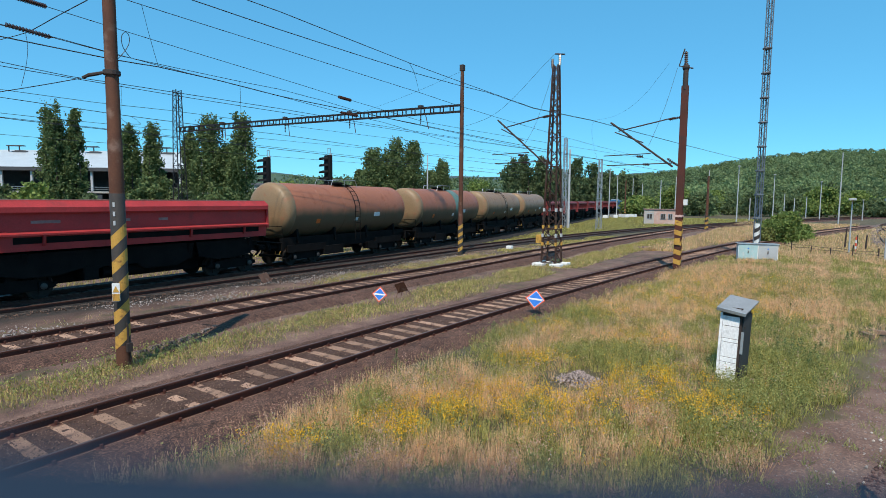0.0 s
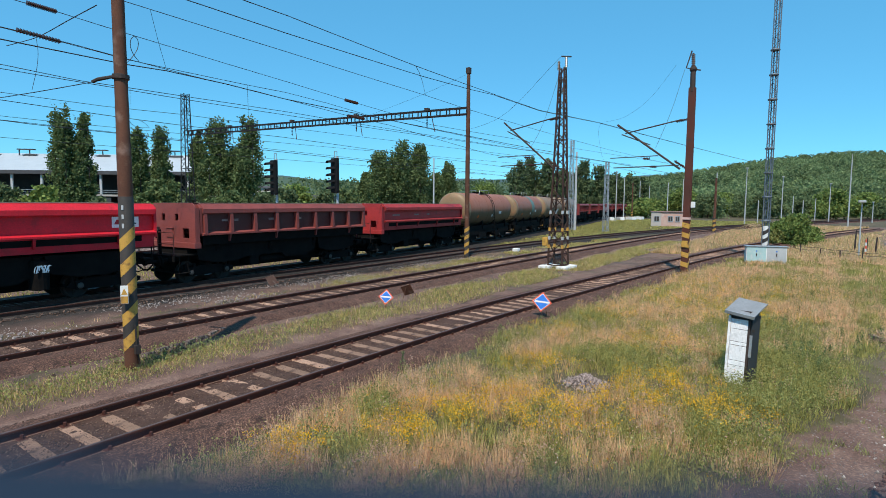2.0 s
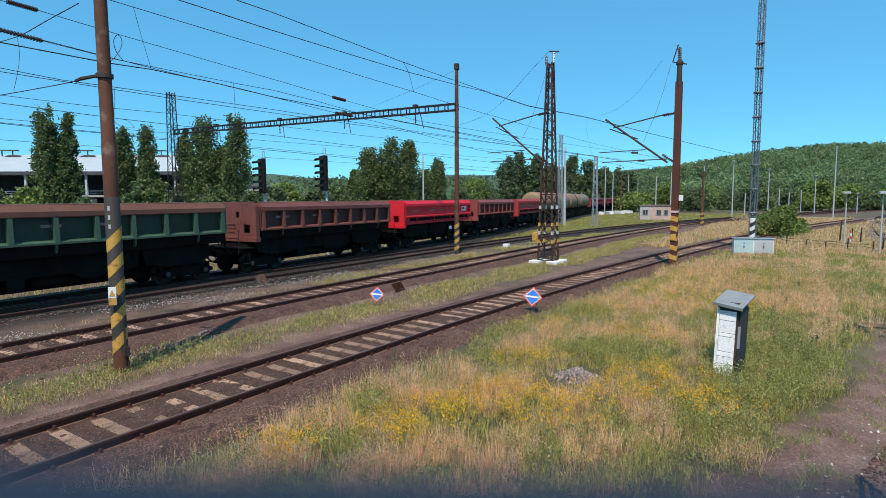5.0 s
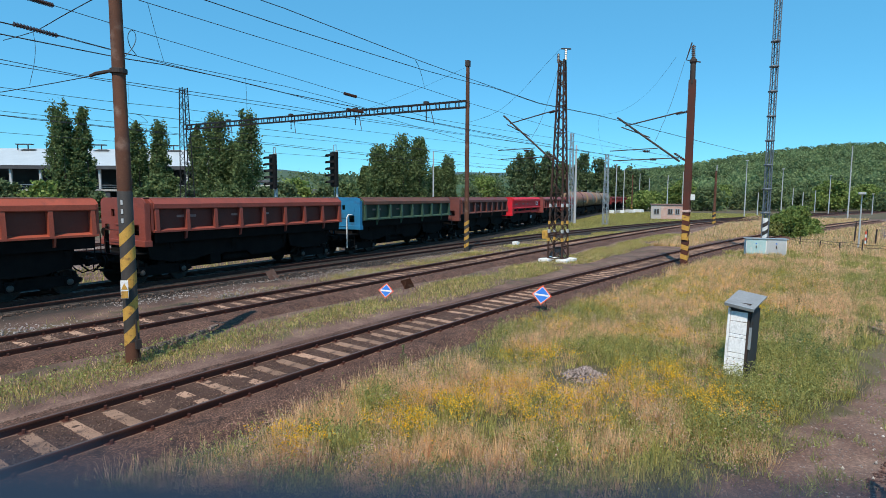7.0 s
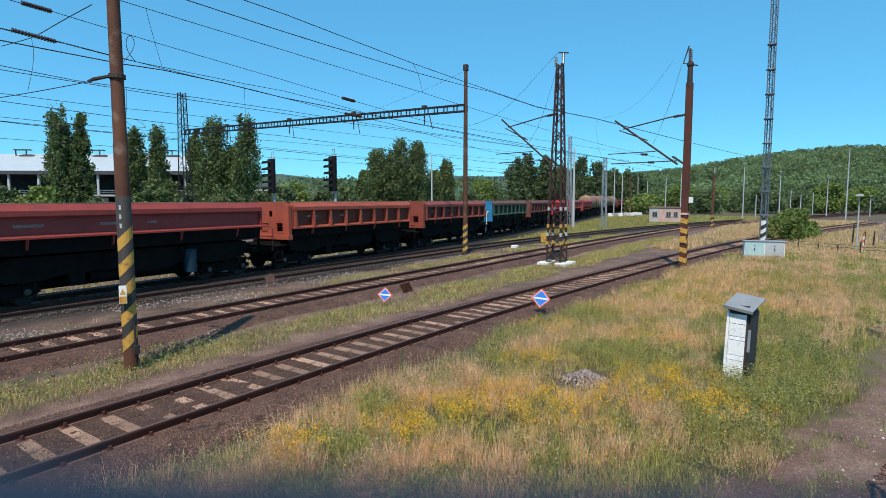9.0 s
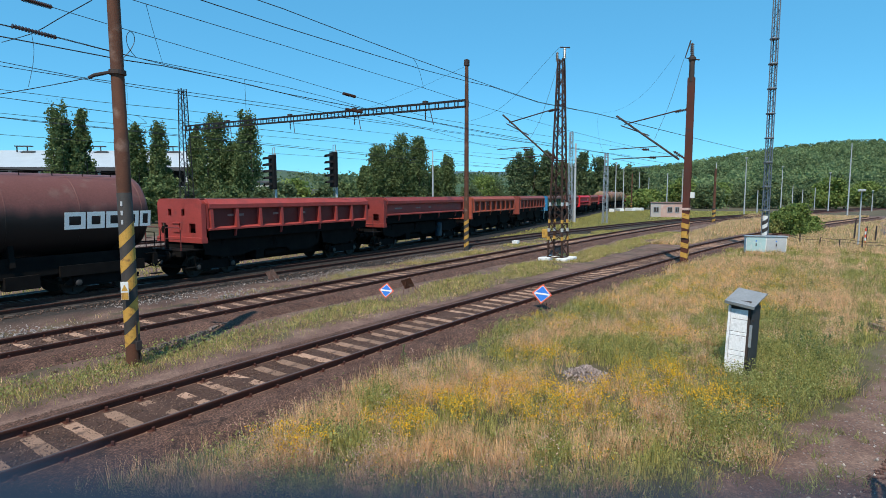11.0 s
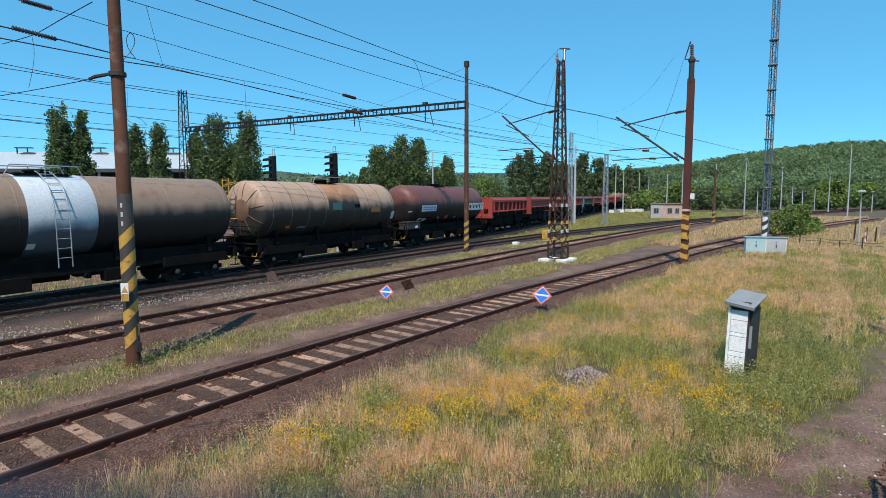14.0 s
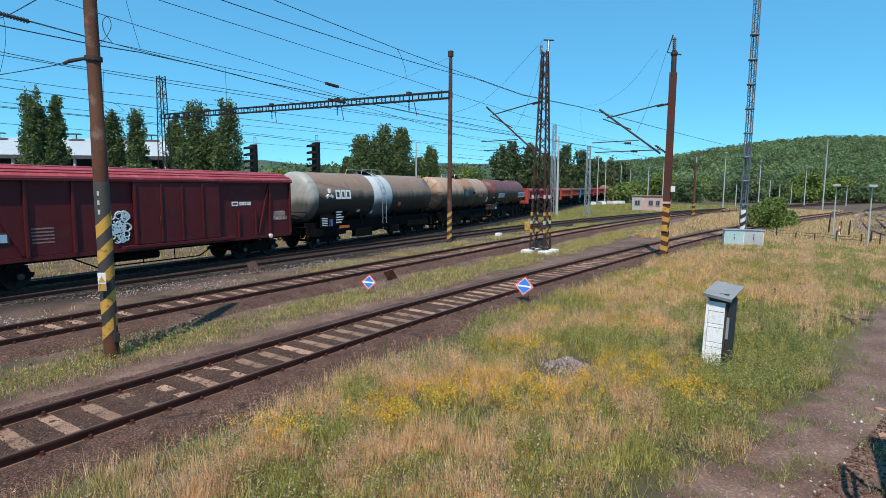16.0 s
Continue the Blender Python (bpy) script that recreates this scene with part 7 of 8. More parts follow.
def far_houses():
    white, roof = surf("house_plaster", (0.62, 0.61, 0.58), (0.55, 0.54, 0.51), 0.5, 0.9), surf("slate_roof", (0.10, 0.11, 0.13), (0.15, 0.16, 0.18), 0.6, 0.8)
    for px_, d, wd, ht, rt in ((548, 210, 9, 3.4, 2.6), (520, 200, 5, 5.0, 1.5), (650, 230, 9, 3.4, 2.6), (625, 215, 4, 3.2, 2.0), (470, 95, 3.4, 6.0, 0.3), (785, 190, 15, 3.2, 0.4), (853, 180, 2.4, 7.0, 0.2), (415, 120, 5, 5.5, 0.4)):
        x, y, _ = spot((px_ - 784) / 985, d)
        w = thing("house", "small white house with slate roof behind trees", "building", "houses behind the trees", at=pose(x, y, -0.3, 0, 0, -56))
        part("wall", Mesh().box(-wd / 2, wd / 2, 0, 6, 0, ht), white, w)
        part("roof", Mesh().prism([(-wd / 2 - 0.3, ht), (wd / 2 + 0.3, ht), (wd / 2 - 0.6, ht + rt), (-wd / 2 + 0.6, ht + rt)], "y", -0.3, 6.3), roof, w)
        for k in range(int(wd // 2.6)):
            part("window", Mesh().box(-wd / 2 + 0.8 + 2.5 * k, -wd / 2 + 1.7 + 2.5 * k, -0.05, 0.02, 1.0, 2.2), BLACK, w)


far_houses()


def far_yard():
    """Fence posts, a far siding and small white blocks on the open ground."""
    f = thing("fence", "leaning dark posts with one slack cable beside a siding", "fence")
    for u, d, h in ((0.640, 44.5, 0.7), (0.676, 42, 0.55), (0.712, 39.5, 0.6), (0.752, 38, 0.95), (0.80, 36.5, 0.85), (0.835, 36, 0.9)):
        x, y, z = spot(u, d)
        part("post", Mesh().box(-0.03, 0.03, -0.03, 0.03, -0.2, h), DARK_STEEL, f, at=pose(x, y, -0.27, 0, 4 * math.sin(90 * u), 20))
    for z, drop in ((0.3, 0.08), (0.12, 0.1)):
        a, b = Vector(spot(0.625, 45.2, z)), Vector(spot(0.84, 36, z - 0.05))
        part("cable", Mesh().line([a.lerp(b, k / 20) - Vector((0, 0, drop * abs(math.sin(k * 0.6)))) for k in range(21)], 0.014, 5), DARK_STEEL, f)
    for u, d, h in ((0.737, 47, 1.5), (0.775, 44, 1.1), (0.817, 37, 0.8), (0.758, 45, 1.0)):
        x, y, z = spot(u, d)
        tagged(part("stub_post", Mesh().turned((0, 0, 0), (0, 0, 1), [(-0.2, 0.07), (h * 0.7, 0.06), (h + 0.2, 0.05), (h + 0.25, 0.03)], 8), DARK_STEEL, at=pose(x, y, -0.27, 2, -1, 0)), "short dark post standing in the rough yard", "post", "stub posts")
    x, y, z = spot(0.757, 43)
    mk = thing("marker_post", "short red and white marker post", "post", at=pose(x, y, -0.27))
    for k in range(5):
        part("band", Mesh().tube((0, 0, 0.24 * k), (0, 0, 0.24 * k + 0.24), 0.055, seg=10), WHITE if k % 2 else RED_SIGN, mk)
    siding = bend([(60, -14), (75, -9.5), (90, -8.5), (120, -10), (160, -18)], 1.0, 60, 161, 40)
    build_track(siding, 60, 160, BALLAST_GREY, SLEEPER_DARK, (500, 501), 0.65, 1.4)
    siding = bend([(40, -12), (48, -8.2), (60, -6.0), (90, -7.5), (130, -14)], 1.0, 40, 131, 30)
    build_track(siding, 40, 130, BALLAST_GREY, SLEEPER_DARK, (500, 501), 0.65, 1.4)
    for k, (x, y) in enumerate(((38.3, 19.3), (122, 38.3), (126, 37.6), (131, 36.8), (135, 36))):
        s = 0.22 if k == 0 else 0.5
        m = Mesh().box(-s * (1 if k == 0 else 2.2), s * (1 if k == 0 else 2.2), -s, s, -0.1, s * 1.4, 0.05)
        tagged(part("marker_block", m, WHITE, at=pose(x, y, -0.25, 0, 0, 20 * k)), "whitewashed concrete block on the grass", "block", "white blocks")


far_yard()


# ---- grass, weeds and litter ----
def patch(x, y, cx, cy, rx, ry):
    return np.exp(-((x - cx) / rx) ** 2 - ((y - cy) / ry) ** 2)


def field_noise(x, y, s, k):
    return 0.5 + 0.25 * (np.sin(x * s + 1.7 * k + 1.3 * np.sin(y * s * 0.8 + k)) + np.sin(y * s * 1.3 + 2.1 * k + 1.1 * np.sin(x * s * 0.7 + 2 * k)))


def field_inside(x, y):
    """1 on the meadow between the nearest track and the bare way, 0 elsewhere."""
    c1 = np.interp(x, LINE_1[:, 0], LINE_1[:, 1])
    edge = np.where(x > 9.5, 0.2 - 0.16 * (x - 9.5) - 0.6 * np.clip((x - 10.5) / 2.5, 0, 1), 0.2 + 0.35 * (9.5 - x))
    wob = 0.5 * (field_noise(x, y, 1.1, 3) - 0.5)
    lo = np.clip((y - edge + wob * 1.6) / 0.9, 0, 1)
    hi = np.clip((c1 - 1.6 - y + 2.2 * wob) / 1.3, 0, 1)
    return lo * hi


def sow(n, prob, lo, hi, rng):
    """n tries at places in the rectangle lo..hi, kept by chance prob(x, y), denser close by."""
    fx = rng.uniform(0, 1, n) ** 1.7
    x, y = lo[0] + (hi[0] - lo[0]) * fx, rng.uniform(lo[1], hi[1], n)
    k = rng.uniform(0, 1, n) < prob(x, y)
    return x[k], y[k]


def blades(name, x, y, h, w, lean, mat, label, rng, category="grass"):
    """Thin leaning blades, a triangle each, at the places given."""
    n = len(x)
    w = w * np.maximum(1, np.hypot(x, y) / 14)
    a = rng.uniform(0, 2 * np.pi, n)
    ux, uy = np.cos(a) * w / 2, np.sin(a) * w / 2
    b = rng.uniform(0, 2 * np.pi, n)
    l = h * lean * rng.uniform(0.1, 1.3, n)
    z0 = -0.27 + 0.05 * np.sin(x * 0.21) * np.sin(y * 0.33 + 1) + 0.03 * np.sin(x * 0.9 + y * 0.7) - 0.02
    v = np.stack([np.stack([x - ux, y - uy, z0], 1), np.stack([x + ux, y + uy, z0], 1), np.stack([x + np.cos(b) * l, y + np.sin(b) * l, z0 + h], 1)], 1).reshape(-1, 3)
    return tagged(new(name, raw_mesh(name, v, np.arange(3 * n).reshape(-1, 3), mat)), label, category, kind="stuff")


def tufts(name, x, y, h, per, spread, w, mat, label, rng):
    """Clumps of blades that fan out from one root."""
    n = len(x)
    k = np.repeat(np.arange(n), per)
    m = n * per
    b = rng.uniform(0, 2 * np.pi, m)
    r = rng.uniform(0, 1, m)
    hh = h[k] * rng.uniform(0.55, 1.1, m)
    x0, y0 = x[k] + np.cos(b) * r * spread * 0.35, y[k] + np.sin(b) * r * spread * 0.35
    lx, ly = np.cos(b) * r * hh * 0.42, np.sin(b) * r * hh * 0.42
    ww = w * np.maximum(1, np.hypot(x0, y0) / 14)
    a = rng.uniform(0, 2 * np.pi, m)
    ux, uy = np.cos(a) * ww / 2, np.sin(a) * ww / 2
    z0 = -0.29 + 0.05 * np.sin(x0 * 0.21) * np.sin(y0 * 0.33 + 1) + 0.03 * np.sin(x0 * 0.9 + y0 * 0.7)
    v = np.stack([np.stack([x0 - ux, y0 - uy, z0], 1), np.stack([x0 + ux, y0 + uy, z0], 1), np.stack([x0 + lx, y0 + ly, z0 + hh], 1)], 1).reshape(-1, 3)
    return tagged(new(name, raw_mesh(name, v, np.arange(3 * m).reshape(-1, 3), mat)), label, "grass", kind="stuff")


def spots_field(x, y, spots):
    """The strongest of several round patches (x, y, radius, strength), their rims broken up."""
    wob = 1 + 0.5 * (field_noise(x, y, 4.3, 21) - 0.5) + 0.5 * (field_noise(x, y, 9.0, 22) - 0.5)
    out = np.zeros_like(x)
    for cx, cy, r, k in spots:
        out = np.maximum(out, k * np.clip(1.7 - 1.4 * np.hypot(x - cx, y - cy) / (r * wob), 0, 1))
    return out


STRAW_SPOTS = ((10.1, 6.8, 0.9, 1), (9.3, 5.5, 0.9, 0.9), (8.2, 7.4, 1.0, 1), (6.4, 7.2, 0.9, 1), (5.3, 7.4, 0.8, 1), (12.7, 5.9, 0.8, 0.9), (15, 5.1, 1.2, 0.7), (16.7, 2.5, 1.5, 0.7), (20, 5.4, 2.6, 0.7), (23, 0.5, 3.0, 0.6), (6.2, 4.8, 0.8, 0.9), (7.0, 3.8, 0.8, 0.8), (7.7, 2.6, 0.7, 0.8), (9.4, 2.0, 0.7, 0.8), (30, 2, 6, 0.7), (8.3, 6.0, 0.6, 0.7), (5.0, 6.1, 0.6, 0.9), (4.2, 6.2, 0.6, 0.8))
FLOWER_SPOTS = ((6.9, 5.5, 0.6, 1), (8.0, 5.0, 0.8, 0.8), (11.5, 5.1, 0.9, 0.8), (10.6, 3.3, 1.1, 1), (9.0, 3.6, 1.0, 0.9), (11.6, 2.5, 1.0, 0.9), (10.6, 1.4, 0.9, 0.8), (14.8, 6.4, 1.0, 0.7), (15.2, 3.6, 1.2, 0.5), (22, 3.5, 3.0, 0.4), (10.5, 2.3, 0.7, 0.9), (9.0, 4.7, 0.8, 0.8), (5.4, 6.4, 0.5, 0.7), (18.5, 5.6, 1.6, 0.45), (28, 3, 4, 0.35))
GREEN_SPOTS = ((10.3, 8.0, 1.0, 0.9), (11.9, 8.0, 1.0, 1), (13.4, 7.2, 1.0, 1), (13.2, 3.7, 1.3, 1), (17.6, 6.8, 1.6, 0.7), (14.8, 0.5, 1.6, 1), (12.3, 0.4, 1.2, 1), (9.2, 8.0, 0.8, 0.9), (30, 0.2, 4, 0.5), (9.7, 1.2, 0.8, 0.9), (4.7, 6.9, 0.5, 0.5), (5.9, 5.9, 0.5, 0.5), (7.6, 6.5, 0.5, 0.9), (7.2, 3.1, 0.5, 0.8), (18.5, 1.5, 1.8, 0.6))


def meadow():
    rng = np.random.default_rng(12)
    lo, hi = (1.0, -5), (48, 9)
    green = lambda x, y: spots_field(x, y, GREEN_SPOTS)
    dry = lambda x, y: np.clip(0.22 + 1.0 * (field_noise(x, y, 1.3, 1) - 0.5) + 1.2 * (field_noise(x, y, 3.7, 8) - 0.5) + spots_field(x, y, STRAW_SPOTS) - 0.9 * green(x, y), 0, 1)
    flo = lambda x, y: np.clip(spots_field(x, y, FLOWER_SPOTS), 0, 1) * (field_noise(x, y, 5.3, 5) + field_noise(x, y, 11.0, 6) > 0.92)
    hole = lambda x, y: np.clip(1 - 2.5 * patch(x, y, 10.95, 3.95, 0.75, 0.55), 0, 1)
    # bare pockets between the tussocks
    gaps = lambda x, y: np.clip(0.25 + 2.2 * (0.55 * field_noise(x, y, 6.5, 31) + 0.45 * field_noise(x, y, 14.0, 32) - 0.28), 0.12, 1)
    x, y = sow(420000, lambda x, y: field_inside(x, y) * (1 - 0.85 * dry(x, y)) * hole(x, y) * gaps(x, y), lo, hi, rng)
    tallness = 0.09 + 0.16 * field_noise(x, y, 0.7, 2) + 0.18 * green(x, y)
    blades("green_grass", x, y, tallness * rng.uniform(0.4, 1.3, len(x)), 0.0115, 0.7, GRASS, "rough green meadow grass", rng)
    x, y = sow(420000, lambda x, y: field_inside(x, y) * dry(x, y) * hole(x, y) * gaps(x, y), lo, hi, rng)
    blades("dry_grass", x, y, (0.13 + 0.2 * field_noise(x, y, 0.8, 4)) * rng.uniform(0.35, 1.35, len(x)), 0.0075, 0.6, STRAW, "dry straw-coloured meadow grass", rng)
    x, y = sow(36000, lambda x, y: field_inside(x, y) * np.clip(dry(x, y) ** 2 * 1.1 + 0.03, 0, 1) * hole(x, y), lo, hi, rng)
    tufts("dry_tufts", x, y, rng.uniform(0.2, 0.42, len(x)) + 0.22 * spots_field(x, y, STRAW_SPOTS) * rng.uniform(0.2, 1, len(x)), 16, 0.3, 0.0085, STRAW, "bleached dry grass tufts", rng)
    x, y = sow(30000, lambda x, y: field_inside(x, y) * (1 - 0.8 * dry(x, y)) * hole(x, y) * (field_noise(x, y, 2.9, 15) > 0.4), lo, hi, rng)
    tufts("green_tufts", x, y, rng.uniform(0.14, 0.34, len(x)) + 0.16 * green(x, y), 14, 0.3, 0.013, GRASS, "tufts of fresh green grass", rng)
    # feathery seed heads on thin stalks
    x, y = sow(30000, lambda x, y: field_inside(x, y) * np.clip(dry(x, y) + 0.1, 0, 1) * (field_noise(x, y, 1.7, 7) > 0.45), lo, hi, rng)
    h = rng.uniform(0.3, 0.6, len(x))
    blades("grass_stalks", x, y, h, 0.004, 0.22, STRAW, "thin dry stalks in the meadow", rng)
    near = (x < 18)
    px_, py_, ph_ = np.repeat(x[near], 9), np.repeat(y[near], 9), np.repeat(h[near], 9)
    pts = np.stack([px_ + rng.normal(0, 0.04, len(px_)), py_ + rng.normal(0, 0.04, len(px_)), -0.27 + ph_ * rng.uniform(0.6, 1.02, len(px_))], 1)
    v, f = cards(pts, 0.034, rng, tall=0.5)
    tagged(new("grass_plumes", raw_mesh("grass_plumes", v, f, PLUME)), "pinkish feathery grass heads", "grass", kind="stuff")
    x, y = sow(190000, lambda x, y: field_inside(x, y) * np.clip(0.85 * flo(x, y) + 0.012 * (field_noise(x, y, 2.3, 9) > 0.55), 0, 1) * 0.85 * hole(x, y), (5, -1), (34, 9), rng)
    h = rng.uniform(0.14, 0.36, len(x))
    z = -0.27 + 0.05 * np.sin(x * 0.21) * np.sin(y * 0.33 + 1) + h
    px_, py_, pz_ = np.repeat(x, 4), np.repeat(y, 4), np.repeat(z, 4)
    pts = np.stack([px_ + rng.normal(0, 0.035, len(px_)), py_ + rng.normal(0, 0.035, len(px_)), pz_ + rng.normal(0, 0.02, len(px_))], 1)
    v, f = cards(pts, 0.023, rng, flat=0.6)
    tagged(new("yellow_flowers", raw_mesh("yellow_flowers", v, f, FLOWER)), "small yellow meadow flowers", "flowers", kind="stuff")
    x, y = sow(9000, lambda x, y: field_inside(x, y) * (0.015 + patch(x, y, 5.3, 6.6, 0.6, 0.5) + 0.25 * patch(x, y, 8.6, 1.4, 1.0, 0.8)) * (field_noise(x, y, 6.0, 41) > 0.5), (4, -1), (20, 8), rng)
    pts = np.stack([x, y, -0.24 + rng.uniform(0.15, 0.4, len(x))], 1)
    v, f = cards(pts, 0.022, rng, flat=0.7)
    tagged(new("white_flowers", raw_mesh("white_flowers", v, f, leafy("white_petal", (0.6, 0.6, 0.55), (0.75, 0.75, 0.7), 0.1, 0.3))), "small white meadow flowers", "flowers", kind="stuff")
    x, y = sow(90000, lambda x, y: np.clip(patch(x, y, 10.0, -0.4, 2.6, 0.9) + patch(x, y, 15, -1.3, 3.0, 0.5) + patch(x, y, 8.2, 0.7, 1.2, 0.8), 0, 1) * (field_noise(x, y, 4.2, 13) + 0.6 * field_noise(x, y, 11, 14) > 0.98), (5, -4), (22, 3), rng)
    blades("way_tufts", x, y, rng.uniform(0.04, 0.18, len(x)), 0.011, 0.8, WEED, "sparse tufts at the edge of the bare way", rng)
    # thin growth on the edge of the track bed
    def bed_edge(x, y):
        c1 = np.interp(x, LINE_1[:, 0], LINE_1[:, 1])
        return np.clip(1 - np.abs(c1 - 2.1 - y) / 0.8, 0, 1) * (field_noise(x, y, 2.7, 51) + 0.7 * field_noise(x, y, 8.0, 52) > 0.9)
    x, y = sow(60000, bed_edge, (3, 2), (40, 9), rng)
    k = rng.uniform(0, 1, len(x)) < 0.4
    blades("bed_edge_straw", x[k], y[k], rng.uniform(0.06, 0.3, k.sum()), 0.008, 0.7, STRAW, "dry growth at the edge of the track bed", rng)
    blades("bed_edge_grass", x[~k], y[~k], rng.uniform(0.05, 0.25, (~k).sum()), 0.012, 0.8, WEED, "green growth at the edge of the track bed", rng)
    # leafy weeds: round the box, along the way, and between the tracks
    weed = lambda x, y: hole(x, y) * np.clip(field_inside(x, y) * (0.14 + 0.6 * green(x, y) + 0.9 * patch(x, y, 14.4, 0.2, 2.2, 1.5) + 0.6 * patch(x, y, 12, 0.4, 3, 0.9) + 0.4 * patch(x, y, 9.5, 1.0, 1.5, 0.6) + 0.35 * patch(x, y, 16, 6.6, 6, 0.6)), 0, 1)
    x, y = sow(150000, weed, (4, -3), (34, 9), rng)
    pts = np.stack([x, y, -0.2 + rng.uniform(0, 0.33, len(x))], 1)
    pts = np.repeat(pts, 2, 0) + rng.normal(0, 0.03, (2 * len(x), 3))
    v, f = cards(np.repeat(pts, 2, 0) + rng.normal(0, 0.025, (2 * len(pts), 3)), 0.031, rng, flat=0.4)
    tagged(new("leafy_weeds", raw_mesh("leafy_weeds", v, f, WEED)), "green leafy weeds in the meadow", "weeds", kind="stuff")

    spots = [(15.0, 0.25, 0.85), (15.3, 0.1, 0.7), (14.8, 0.0, 0.6), (14.5, 0.5, 0.7), (15.6, -0.3, 0.6), (17.5, -0.9, 0.55), (18.2, -1.2, 0.5), (12.4, 0.5, 0.4), (15.1, 0.55, 0.75), (14.7, 0.2, 0.8), (15.5, 0.4, 0.6), (14.3, -0.1, 0.6), (14.9, -0.2, 0.7), (17.9, -1.0, 0.6), (22, 0.5, 0.45), (26, 0.2, 0.5), (20, 0.8, 0.4), (18.6, -0.6, 0.5), (13.6, 7.3, 0.45), (15.4, 6.9, 0.4), (9.6, 7.6, 0.5), (19.5, -1.5, 0.5), (19.1, -1.9, 0.5)]
    pts = []
    for px_, py_, h in spots:
        m = 150
        f_ = rng.uniform(0, 1, m)
        r_ = 0.10 * (1.25 - f_) * np.sqrt(rng.uniform(0, 1, m)) * (1 + 0.5 * np.sin(9 * f_ + px_ * 7))
        b_ = rng.uniform(0, 2 * np.pi, m)
        pts.append(np.stack([px_ + r_ * np.cos(b_), py_ + r_ * np.sin(b_), -0.28 + h * f_], 1))
    v, f = cards(np.concatenate(pts), 0.038, rng, tall=0.6)
    tagged(new("tall_weeds", raw_mesh("tall_weeds", v, f, LEAF_POPLAR)), "tall dull green weeds standing in the meadow", "weeds", kind="stuff")

    def between(x, y):
        c1, c2 = np.interp(x, LINE_1[:, 0], LINE_1[:, 1]), np.interp(x, LINE_2[:, 0], LINE_2[:, 1])
        a = np.clip((y - c1 - np.interp(x, [13, 22], [2.2, 1.35])) / 1.1, 0, 1) * np.clip((c2 - 2.1 - y) / 0.6, 0, 1)
        b = np.clip((y - c2 - 1.9) / 0.5, 0, 1) * np.clip((np.interp(x, [14, 24], [18.9, 20.0]) - y) / 0.6, 0, 1) * np.clip((x - 12) / 8, 0.03, 1)
        return np.clip((a + b) * np.clip(1.9 * field_noise(x, y, 1.0, 11) - 0.3, 0.06, 1), 0, 1)
    x, y = sow(240000, between, (3, 11), (60, 21), rng)
    blades("sparse_grass", x, y, rng.uniform(0.05, 0.2, len(x)), 0.011, 0.6, GRASS, "sparse low grass between the tracks", rng)
    x, y = sow(70000, between, (3, 11), (60, 21), rng)
    blades("sparse_dry_grass", x, y, rng.uniform(0.05, 0.18, len(x)), 0.010, 0.6, STRAW, "sparse dry grass between the tracks", rng)
    x, y = sow(26000, lambda x, y: between(x, y) * 0.8 + patch(x, y, 7.3, 13.4, 1.6, 0.6), (3, 11), (30, 20), rng)
    pts = np.stack([x, y, -0.24 + rng.uniform(0, 0.10, len(x))], 1)
    v, f = cards(np.repeat(pts, 2, 0) + rng.normal(0, 0.03, (2 * len(pts), 3)), 0.045, rng, flat=0.5)
    tagged(new("low_weeds", raw_mesh("low_weeds", v, f, WEED)), "low green weeds between the tracks", "weeds", kind="stuff")
    # far meadows
    def far(x, y):
        c1 = np.interp(x, LINE_1[:, 0], LINE_1[:, 1])
        return np.where(np.abs(y - c1) > 2.2, 0.8, 0)
    x, y = sow(120000, far, (45, -14), (120, 11), rng)
    k = rng.uniform(0, 1, len(x)) < 0.65
    blades("far_dry_grass", x[k], y[k], rng.uniform(0.15, 0.4, k.sum()), 0.012, 0.5, STRAW, "dry grass on the far meadow", rng)
    blades("far_green_grass", x[~k], y[~k], rng.uniform(0.12, 0.35, (~k).sum()), 0.012, 0.5, GRASS, "green grass on the far meadow", rng)

    def verge(x, y):
        c2, c4 = np.interp(x, LINE_3[:, 0], LINE_3[:, 1]), np.interp(x, LINE_4[:, 0], LINE_4[:, 1])
        return np.where((y > c2 + 2.2) & (y < c4 - 2.3), 0.9, 0.0)
    x, y = sow(130000, verge, (42, 10), (140, 44), rng)
    def beyond(x, y):
        c4 = np.interp(x, LINE_4[:, 0], LINE_4[:, 1])
        return np.where((y > c4 + 2.3) & (y < c4 + 8.0), 0.9, 0.0)
    gx, gy = sow(26000, beyond, (3, 24), (60, 38), rng)
    blades("far_side_grass", gx, gy, rng.uniform(0.06, 0.25, len(gx)), 0.02, 0.6, GRASS, "thin grass on the far side of the line", rng)
    blades("verge_grass", x, y, rng.uniform(0.08, 0.22, len(x)), 0.018, 0.6, GRASS, "short green grass beside the curving line", rng)


meadow()


